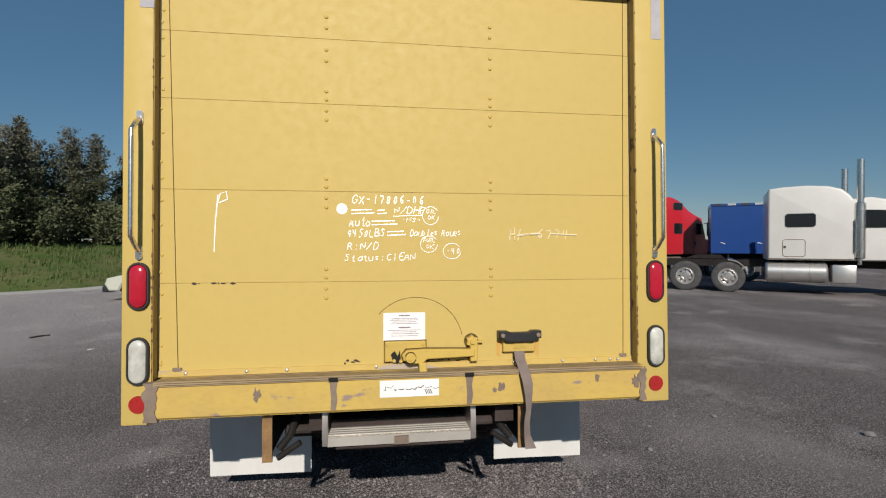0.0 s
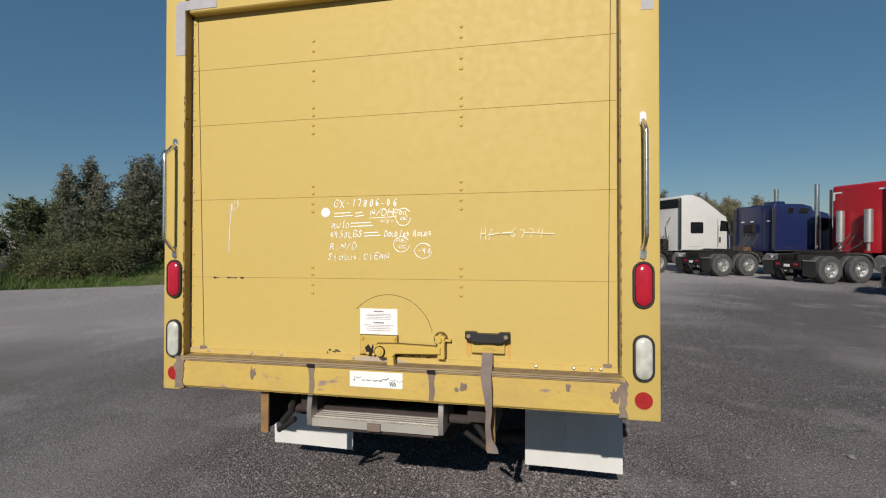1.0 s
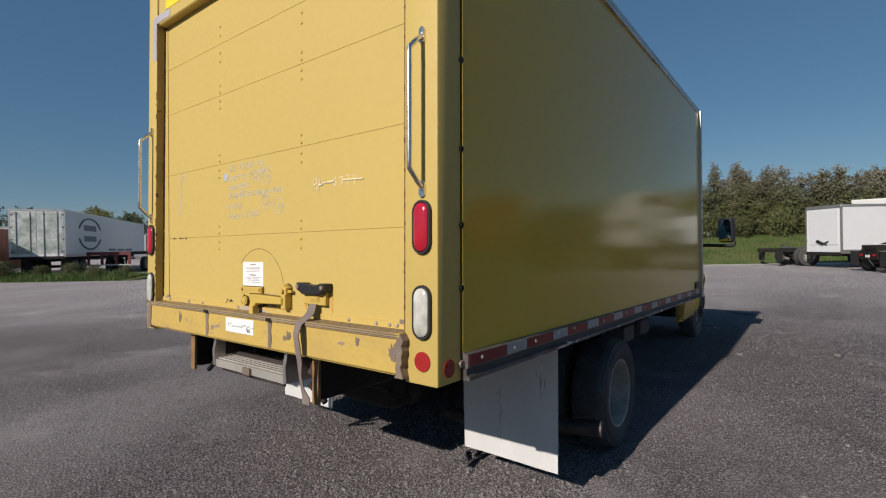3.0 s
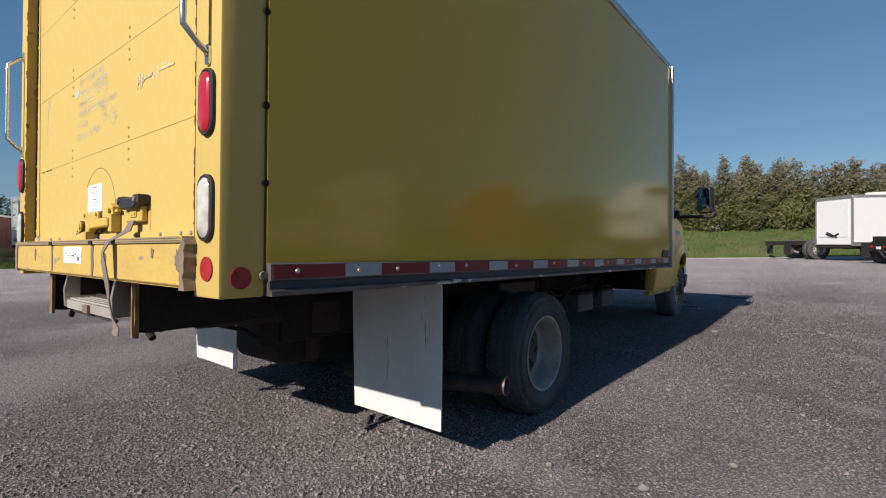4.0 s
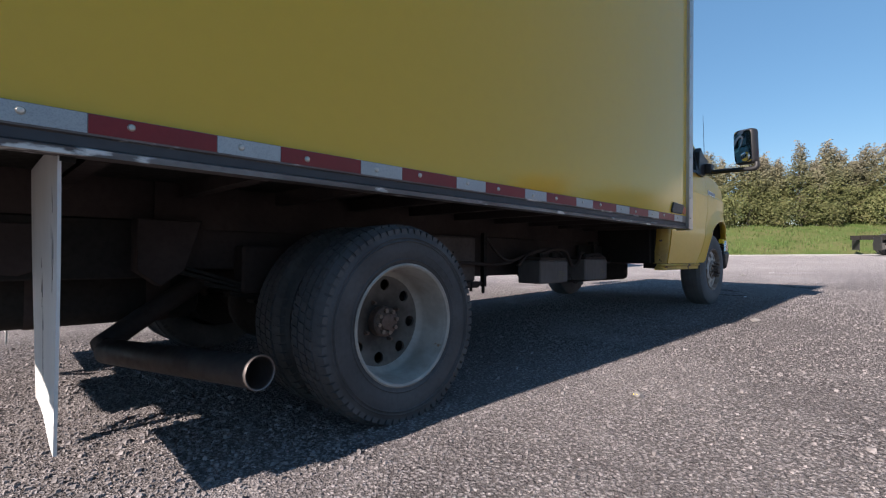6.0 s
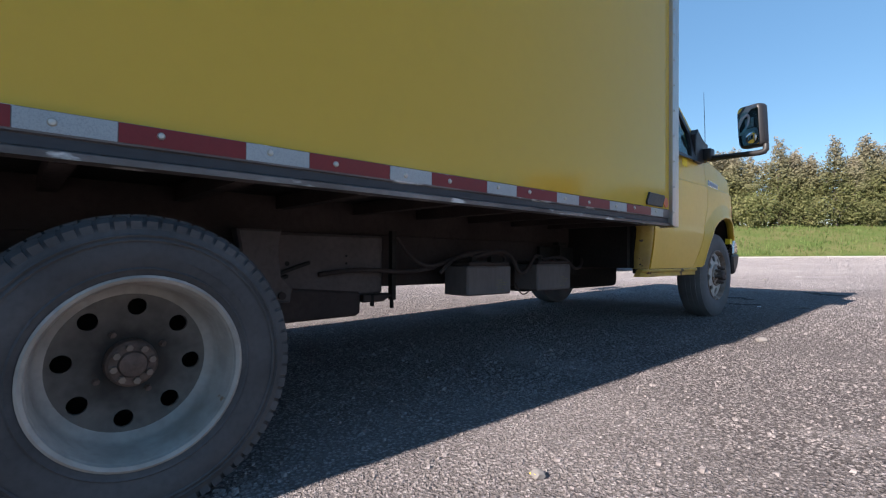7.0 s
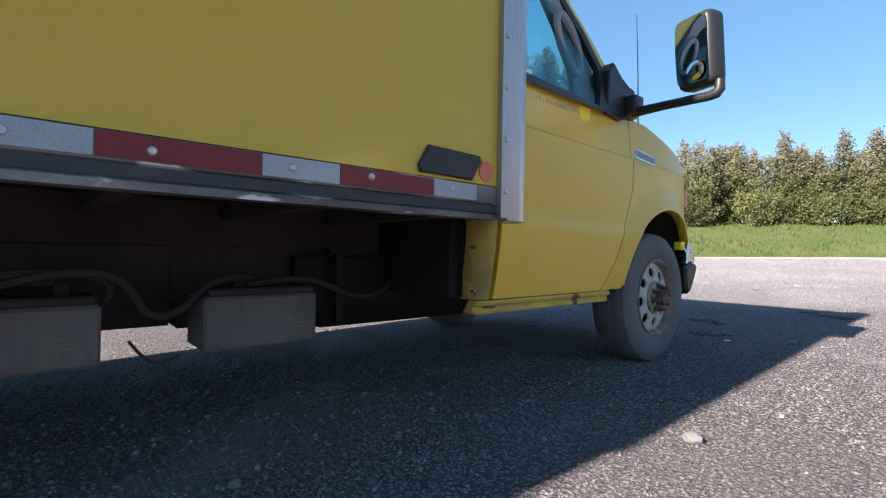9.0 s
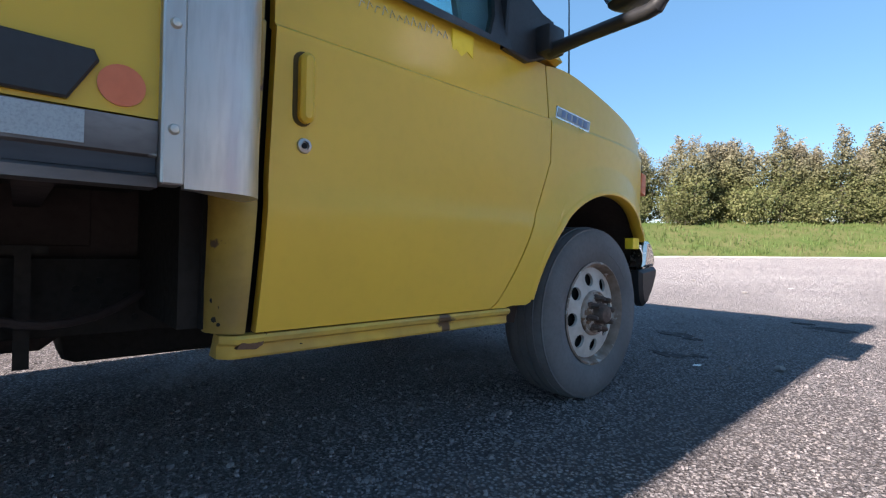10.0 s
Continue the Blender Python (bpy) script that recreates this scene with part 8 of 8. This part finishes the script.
        if style.get("side_fairing", True):
            deep = 0.10 if s > 0 and style.get("rear") == "shelves" else 0.14
            P("side_extender", paint if s > 0 and style.get("rear") == "shelves" else BLACK_RUBBER, bx, s0 - deep, s0, s * W - 0.03, s * W, 1.2, top - 0.12, 0.01)
    b = bmesh.new()
    rx, rz = roof[-1]
    prism(b, [(c1 + 0.10, 2.07), (c1 + 0.14, 2.05), (rx + 0.05, rz - 0.12), (rx + 0.01, rz - 0.10)], "y", -1.05, 1.05)
    part("windscreen", b, DARK_WINDOW, body)
    # rear wall equipment
    if style.get("rear") == "mufflers":
        for yy in (-0.55, 0.62):
            b = bmesh.new()
            tube(b, [(s0 - 0.22, yy, 1.2), (s0 - 0.22, yy, 1.5), (s0 - 0.22, yy, 1.55), (s0 - 0.22, yy, 2.85)], [0.06, 0.06, 0.15, 0.15], 14)
            part("rear_muffler", b, TANK_ALU, root, "upright aluminium muffler")
        for s in (1, -1):
            b = bmesh.new()
            bx(b, s0 - 0.012, s0 - 0.002, s * 0.95 - 0.18, s * 0.95 + 0.18, top - 0.32, top - 0.26)
            bx(b, s0 - 0.012, s0 - 0.002, s * 1.10 - 0.03, s * 1.10 + 0.03, top - 0.62, top - 0.32)
            part("corner_tape", b, PAPER, body)
    elif style.get("rear") == "shelves":
        for zz in (1.35, 1.95, 2.72, 3.38):
            P("rear_shelf", BLACK_STEEL, bx, s0 - 0.14, s0 - 0.002, 0.62, 1.15, zz, zz + 0.06)
        P("rear_locker", BLACK_STEEL, bx, s0 - 0.35, s0 - 0.002, -0.25, 0.55, 1.15, 1.75, 0.02)
        P("rear_pipe", TANK_ALU, tube, [(s0 - 0.2, 0.35, 1.7), (s0 - 0.2, 0.35, 3.2)], 0.05, 10)
        P("rear_pipe", TANK_ALU, tube, [(s0 - 0.12, -0.3, 1.7), (s0 - 0.12, -0.2, 2.5), (s0 - 0.12, -0.5, 2.9)], 0.03, 8)
        b = bmesh.new()
        bx(b, s0 - 0.012, s0 - 0.002, -1.0, 0.62, top - 0.62, top - 0.14)
        part("rear_opening", b, DARK_WINDOW, body)
    if style.get("rear") == "panel":
        # rear wall seams, small lamps and brackets
        for yy in (-0.62, 0.0, 0.62):
            P("rear_seam", SEAM, bx, s0 - 0.006, s0 + 0.002, yy - 0.012, yy + 0.012, 1.2, top - 0.25)
        for yy in (-0.9, 0.1, 0.7):
            P("marker_lamp", PAPER, bx, s0 - 0.03, s0, yy - 0.09, yy + 0.09, 2.52, 2.57)
        P("toolbox", BLACK_STEEL, bx, s0 - 0.22, s0 - 0.002, -0.15, 0.45, 2.0, 2.4, 0.02)
        P("deck_plate", RUST, bx, s0 - 0.45, s0 - 0.05, 0.1, 0.9, 1.12, 1.32, 0.02)
        P("roof_hatch", paint, bx, s0 + 0.2, s0 + 0.75, -1.05, -0.3, top - 0.08, top + 0.14, 0.05)
    # tail of the frame: cross plate with lamps between the flaps
    P("tail_plate", BLACK_STEEL, bx, -1.40, -1.35, -0.60, 0.60, 0.52, 0.86)
    for yy in (-0.42, 0.42):
        P("tail_lamp", RED_LENS, bx, -1.42, -1.40, yy - 0.09, yy + 0.09, 0.66, 0.74)
    P("plate_bar", PAPER, bx, -1.415, -1.40, -0.13, 0.13, 0.60, 0.70)
    for s in (1, -1):
        P("flap_hanger", TANK_ALU, bx, -1.38, -1.33, s * 0.95 - 0.28, s * 0.95 + 0.28, 0.84, 0.88)
    for yy in (-0.3, 0.1, 0.35) if style.get("side_fairing", True) else ():
        b = bmesh.new()
        tube(b, [(s0 - 0.05, yy, 1.9), (s0 - 0.4, yy * 1.2, 1.45), (s0 - 0.9, yy, 1.2), (s0 - 1.3, yy * 0.6, 1.15)], 0.022, 6)
        part("air_line", b, BLACK_RUBBER, root)
    if style.get("lights_roof"):
        for k in range(5):
            P("roof_lamp", ORANGE_REFLECTOR, bx, s1 + 0.3, s1 + 0.4, -0.8 + 0.4 * k - 0.05, -0.8 + 0.4 * k + 0.05, roof[-1][1] - 0.02, roof[-1][1] + 0.05)
    return root


def box_body(name, x, y, heading, length, width, z0, z1, paint, label, category, legs=True, doors=True, wheels_at=(), group="", rails=None, ribs=False):
    """A trailer or container: ribbed walls, rear doors with lock bars, floor frame. Rear face's centre at x, y; local x runs forward from it."""
    root = new(name)
    root.matrix_world = pose(x, y, 0, 0, 0, heading)
    tagged(root, label, category, group=group)
    h = width / 2
    b = bmesh.new()
    bx(b, 0.0, length, -h, h, z0, z1, 0.02)
    body = part("body", b, paint, root)
    rails = rails or TANK_ALU
    for s in (1, -1):
        quick("top_rail", rails, root, bx, 0.0, length, s * h - 0.03, s * h + 0.03, z1 - 0.09, z1 + 0.012)
        quick("bottom_rail", rails, root, bx, 0.0, length, s * h - 0.035, s * h + 0.035, z0 - 0.05, z0 + 0.13)
        for k in range(int(length / 0.6) if ribs else 0):
            quick("side_post", paint, root, bx, 0.3 + 0.6 * k, 0.34 + 0.6 * k, min(s * h, s * (h + 0.012)), max(s * h, s * (h + 0.012)), z0 + 0.13, z1 - 0.09)
    quick("rear_frame", rails, root, bx, -0.03, 0.03, -h - 0.01, h + 0.01, z1 - 0.12, z1 + 0.02)
    for s in (1, -1):
        quick("rear_frame", rails, root, bx, -0.03, 0.03, s * h - 0.06, s * h + 0.02, z0 - 0.05, z1 - 0.12)
    quick("rear_sill", BLACK_STEEL, root, bx, -0.04, 0.06, -h, h, z0 - 0.14, z0)
    if doors:
        for s in (1, -1):
            door = quick("rear_door", paint, root, bx, -0.02, 0.0, min(0.01 * s, s * (h - 0.06)), max(0.01 * s, s * (h - 0.06)), z0 + 0.01, z1 - 0.13)
            for f in (0.25, 0.75):
                quick("lock_bar", SCREW, door, tube, [(-0.05, s * h * f, z0 + 0.02), (-0.05, s * h * f, z1 - 0.15)], 0.022, 6)
            for k in range(4):
                quick("hinge", BLACK_STEEL, door, bx, -0.035, -0.018, s * (h - 0.08) - 0.09, s * (h - 0.08) + 0.02, z0 + 0.25 + k * (z1 - z0 - 0.6) / 3, z0 + 0.31 + k * (z1 - z0 - 0.6) / 3)
    for s in (1, -1):
        quick("chassis_rail", BLACK_STEEL, root, bx, 0.1, length - 0.3, s * 0.45 - 0.05, s * 0.45 + 0.05, max(0.55, z0 - 0.32), z0 - 0.05)
    for xx in wheels_at:
        for s in (1, -1):
            lorry_wheel(root, xx, s * (h - 0.18), 0.5, s, 0.5, 0.27, bright=False)
            lorry_wheel(root, xx, s * (h - 0.5), 0.5, s, 0.5, 0.27, bright=False)
        quick("axle", BLACK_STEEL, root, tube, [(xx, -h + 0.2, 0.5), (xx, h - 0.2, 0.5)], 0.07, 8)
    if wheels_at:
        for s in (1, -1):
            quick("mud_flap", BLACK_RUBBER, root, bx, wheels_at[0] - 0.75, wheels_at[0] - 0.72, s * (h - 0.32) - 0.3, s * (h - 0.32) + 0.3, 0.25, z0 - 0.1)
    if legs:
        for s in (1, -1):
            quick("landing_leg", BLACK_STEEL, root, bx, length * 0.8 - 0.06, length * 0.8 + 0.06, s * 0.7 - 0.06, s * 0.7 + 0.06, 0.0, z0 - 0.04)
    return root, body


def parked_car(x, y, heading):
    """A pale saloon; its middle stands at x, y; local x is forward."""
    root = new("parked_car")
    root.matrix_world = pose(x, y, 0, 0, 0, heading)
    tagged(root, "pale yellow-green car with a dark bumper, parked on the gravel", "car")
    paint = body_paint("pale_lime_paint", (0.46, 0.47, 0.40))
    P = lambda nm, m, fn, *a, **k: quick(nm, m, root, fn, *a, **k)
    bm = bmesh.new()
    prism(bm, [(-2.1, 0.42), (-2.12, 0.78), (-1.95, 0.88), (-1.2, 0.93), (0.75, 0.90), (1.7, 0.74), (2.05, 0.66), (2.12, 0.50), (2.0, 0.30), (1.72, 0.30), (1.62, 0.50), (1.35, 0.60), (1.08, 0.50), (0.98, 0.26), (-0.95, 0.26), (-1.05, 0.50), (-1.32, 0.60), (-1.6, 0.50), (-1.7, 0.32)], "y", -0.83, 0.83, 0.04)
    body = part("body", bm, paint, root)
    bm = bmesh.new()
    prism(bm, [(-1.75, 0.89), (-1.05, 1.36), (-0.6, 1.42), (0.0, 1.40), (0.85, 0.88)], "y", -0.70, 0.70, 0.05)
    cabin = part("cabin", bm, DARK_WINDOW, root, "dark car windows")
    bm = bmesh.new()
    prism(bm, [(-1.08, 1.365), (-0.6, 1.425), (0.0, 1.405), (0.06, 1.38), (-1.1, 1.345)], "y", -0.71, 0.71, 0.02)
    part("roof", bm, paint, cabin)
    P("front_bumper", BLACK_PLASTIC, bx, 1.95, 2.2, -0.80, 0.80, 0.26, 0.46, 0.05, 2)
    P("rear_bumper", BLACK_PLASTIC, bx, -2.2, -2.0, -0.80, 0.80, 0.30, 0.50, 0.05, 2)
    for s in (1, -1):
        P("headlamp", CLEAR_LENS, bx, 1.96, 2.11, s * 0.62 - 0.14, s * 0.62 + 0.14, 0.52, 0.64, 0.02)
        P("door_mirror", paint, bx, 0.60, 0.72, s * 0.86 - 0.09, s * 0.86 + 0.09, 0.92, 1.04, 0.03, 2)
        for xx in (1.35, -1.32):
            lorry_wheel(root, xx, s * 0.75, 0.30, s, 0.30, 0.19, bright=True)


def yard_vehicles():
    bubble = [(1.95, 3.95), (2.3, 4.03), (2.75, 4.02), (3.2, 3.88), (3.65, 3.62), (4.1, 3.32), (4.45, 3.06), (4.75, 2.92)]
    tractor(12.16, 16.55, -38.0, LORRY_WHITE, "white road tractor with large sleeper and chrome stacks", dict(top=3.52, sleeper=1.80, length=2.2, cab=5.25, roof=[(1.8, 3.46), (2.2, 3.51), (2.86, 3.53), (3.4, 3.48), (3.72, 3.37), (3.92, 3.18), (4.0, 3.05), (4.43, 3.09), (4.95, 2.98)], windows=[(2.27, 3.06, 2.20, 2.62)], stacks=4.17, stack_top=4.26, locker=True, side_fairing=False))
    tractor(11.45, 22.13, 20.4, LORRY_RED, "red road tractor with high sleeper roof", dict(top=3.92, sleeper=1.92, length=2.2, cab=5.05, roof=[(1.92, 3.92), (2.5, 3.93), (3.0, 3.80), (3.4, 3.58), (3.76, 3.34), (4.3, 3.12), (4.85, 2.96)], windows=[(2.66, 3.28, 2.16, 2.66), (2.60, 3.28, 3.32, 3.66)], rear="mufflers"))
    tractor(8.88, 25.62, 21.0, LORRY_BLUE, "dark blue road tractor with chrome stacks", dict(top=3.32, sleeper=1.97, length=2.15, cab=5.1, roof=[(1.97, 3.30), (2.6, 3.34), (3.5, 3.34), (3.95, 3.24), (4.12, 3.02), (4.5, 3.0), (4.9, 2.9)], windows=[(2.64, 3.00, 2.90, 3.14), (3.25, 3.80, 2.90, 3.14)], stacks=4.28, stack_top=4.28, lights_roof=True, rear="panel"))
    tractor(5.36, 27.46, 25.0, LORRY_WHITE, "white road tractor with curved roof fairing", dict(top=3.98, sleeper=1.98, length=2.15, cab=4.95, roof=bubble, windows=[(2.54, 3.30, 2.03, 2.60)], rear="shelves", bright=False))
    # blue tarped box behind the white tractor
    root, body = box_body("blue_box_truck", 15.52, 20.9, -33.0, 5.0, 1.9, 1.28, 3.44, BOX_BLUE, "bright blue tarped box body standing on a chassis", "truck body", True, False, (1.4,), rails=BOX_BLUE)
    for k in range(9):
        quick("tarp_cuff", TANK_ALU if k % 2 else BLACK_RUBBER, root, bx, 0.1 + 0.52 * k, 0.42 + 0.52 * k, -0.985, -0.94, 3.37, 3.455)
    for xx in (0.35, 1.75):
        quick("tie_strap", PAPER, root, tube, [(xx, -0.965, 1.72), (xx + 0.18, -0.98, 1.66)], 0.018, 5)
    # white box body with rear door, and bare bogie beside it
    root, body = box_body("white_box_trailer", 2.72, 30.3, 40.0, 6.2, 2.0, 0.74, 2.94, TRAILER_WHITE, "white box trailer with a closed rear shutter", "trailer", True, False, (4.6,))
    quick("rear_shutter", TRAILER_WHITE, root, bx, -0.025, -0.002, -0.85, 0.85, 1.10, 2.72)
    bm = bmesh.new()
    tube(bm, [(-0.06, -0.35, 1.25), (-0.06, 0.0, 1.12), (-0.06, 0.35, 1.25)], 0.03, 6)
    tube(bm, [(-0.06, -0.25, 1.1), (-0.06, 0.3, 1.32)], 0.025, 6)
    part("rear_latch", bm, BLACK_STEEL, root, "black rear latch bars")
    dolly = new("bare_bogie")
    dolly.matrix_world = pose(1.35, 32.6, 0, 0, 0, 30)
    tagged(dolly, "bare black wheeled bogie parked behind the trailer", "bogie")
    for yy in (-0.4, 0.4):
        quick("frame_rail", BLACK_STEEL, dolly, bx, -1.4, 1.0, yy - 0.05, yy + 0.05, 0.72, 0.92)
    for s in (1, -1):
        lorry_wheel(dolly, 0.3, s * 1.02, 0.5, s, 0.5, 0.27, bright=False)
        lorry_wheel(dolly, 0.3, s * 0.70, 0.5, s, 0.5, 0.27, bright=False)
        quick("mud_flap", BLACK_RUBBER, dolly, bx, -1.0, -0.97, s * 0.86 - 0.3, s * 0.86 + 0.3, 0.25, 0.85)
    quick("axle", BLACK_STEEL, dolly, tube, [(0.3, -1.0, 0.5), (0.3, 1.0, 0.5)], 0.07, 8)
    parked_car(-5.5, 15.6, 176.0)
    # cab roof that shows over the white trailer
    tractor(5.2, 37.8, 85.0, LORRY_WHITE, "white road tractor parked behind the trailer", dict(top=3.75, sleeper=2.2, length=1.3, cab=4.6, roof=[(2.2, 3.75), (2.8, 3.78), (3.4, 3.5), (4.2, 2.9)], bright=False))
    # west: trailers behind the weeds
    root, body = box_body("white_container_trailer", -33.0, 19.75, 148.2, 12.0, 2.35, 1.2, 3.95, TRAILER_WHITE, "white container on a trailer chassis, rear doors shut", "trailer", True, True, (1.0, 2.3))
    quick("data_plate", BLACK_INK, root, bx, -0.030, -0.022, 0.72, 0.94, 2.05, 2.28)
    quick("rear_tread", BLACK_STEEL, root, bx, -0.3, 0.0, 0.35, 0.95, 0.45, 0.9)
    root, body = box_body("printed_trailer", -33.1, 8.8, 147.0, 19.0, 2.6, 1.15, 3.88, TRAILER_WHITE, "long white trailer with round side print and grey-green doors", "trailer", True, True, (2.0, 3.3))
    for s in (1, -1):
        quick("door_print", MURAL_GREEN, root, bx, -0.030, -0.021, min(0.03 * s, s * 1.2), max(0.03 * s, s * 1.2), 1.3, 3.70)
    bm = bmesh.new()
    for a0, a1 in ((20, 160), (200, 340)):
        pts = [(4.3 + 2.1 * math.cos(radians(a)), 1.305, 2.55 + 1.0 * math.sin(radians(a))) for a in range(a0, a1 + 1, 10)]
        tube(bm, pts, 0.06, 5)
        pts = [(x, -1.305, z) for x, _, z in pts]
        tube(bm, pts, 0.06, 5)
    part("ring_print", bm, PRINT_GREY, root, "dark ring of two arrows")
    for s in (1, -1):
        for x0, x1, zz, hh in ((3.2, 5.5, 2.75, 0.36), (3.2, 5.5, 2.05, 0.36), (8.2, 9.9, 1.42, 0.16), (10.3, 12.2, 1.42, 0.16), (12.6, 14.5, 1.42, 0.16)):
            quick("lettering_bar", PRINT_GREY, root, bx, x0, x1, s * 1.306 - 0.006, s * 1.306 + 0.006, zz, zz + hh)
    box_body("brown_container", -33.5, 4.6, 150.0, 12.0, 2.5, 0.25, 2.95, CONTAINER_BROWN, "rusty brown shipping container on the ground", "container", False, True, ribs=True)
    # low flatbed with red frame
    flat = new("flatbed_trailer")
    flat.matrix_world = pose(-32.7, 12.25, 0, 0, 0, 138)
    tagged(flat, "low flatbed trailer with red and white rear frame", "trailer")
    quick("deck", BLACK_STEEL, flat, bx, 0, 10.5, -1.25, 1.25, 1.15, 1.35)
    for yy in (-1.15, -0.4, 0.4, 1.15):
        quick("rear_upright", RED_PAINT, flat, bx, -0.08, 0.0, yy - 0.07, yy + 0.07, 0.5, 1.15)
    quick("rear_bar", RED_PAINT, flat, bx, -0.09, 0.0, -1.25, 1.25, 1.15, 1.34)
    quick("rear_bar", TRAILER_GREY, flat, bx, -0.10, 0.0, -1.25, 1.25, 0.50, 0.57)
    for xx in (2.5, 3.8):
        for s in (1, -1):
            lorry_wheel(flat, xx, s * 1.05, 0.5, s, 0.5, 0.27, bright=False)
    for s in (1, -1):
        quick("landing_leg", BLACK_STEEL, flat, bx, 8.4, 8.5, s * 0.7 - 0.06, s * 0.7 + 0.06, 0.0, 1.16)
    far_roof = [(2.2, 3.7), (2.6, 3.8), (3.1, 3.6), (3.6, 3.2), (4.1, 2.9)]
    for x, y, h in ((-76.0, 33.6, 240.0), (-70.0, 37.2, 215.0), (-90.0, 33.0, 25.0)):
        tractor(x, y, h, LORRY_WHITE, "white road tractor parked far off by the trees", dict(top=3.7, sleeper=2.2, length=1.2, cab=4.4, roof=far_roof, windows=[(2.5, 2.9, 2.3, 2.7)], bright=False))
    box_body("far_white_trailer", -80.0, 36.6, 165.0, 10.0, 2.5, 1.15, 3.7, TRAILER_WHITE, "white box trailer standing far off by the trees", "trailer", True, True, (1.5, 2.8))
    # wooden sign post by the lane
    post = new("sign_post")
    post.matrix_world = pose(-18.9, 13.75, 0, 0, 0, 40)
    tagged(post, "weathered wooden post with a cross arm by the lane", "post")
    quick("upright", WOOD_POST, post, bx, -0.06, 0.06, -0.06, 0.06, 0.0, 1.75, 0.01)
    quick("cross_arm", WOOD_POST, post, bx, -0.04, 0.04, -0.2, 1.2, 1.68, 1.76, 0.008)


GRIT = mat("grit", (0.20, 0.182, 0.181), 0.98, second=(0.285, 0.259, 0.256), scale=30, amount=1.0, fine=90, fine_amount=0.3, island=0.28, ior=1.08)

ground()
yard_vehicles()
trees()
grass()
loose_stones()
litter()
oil_stains()
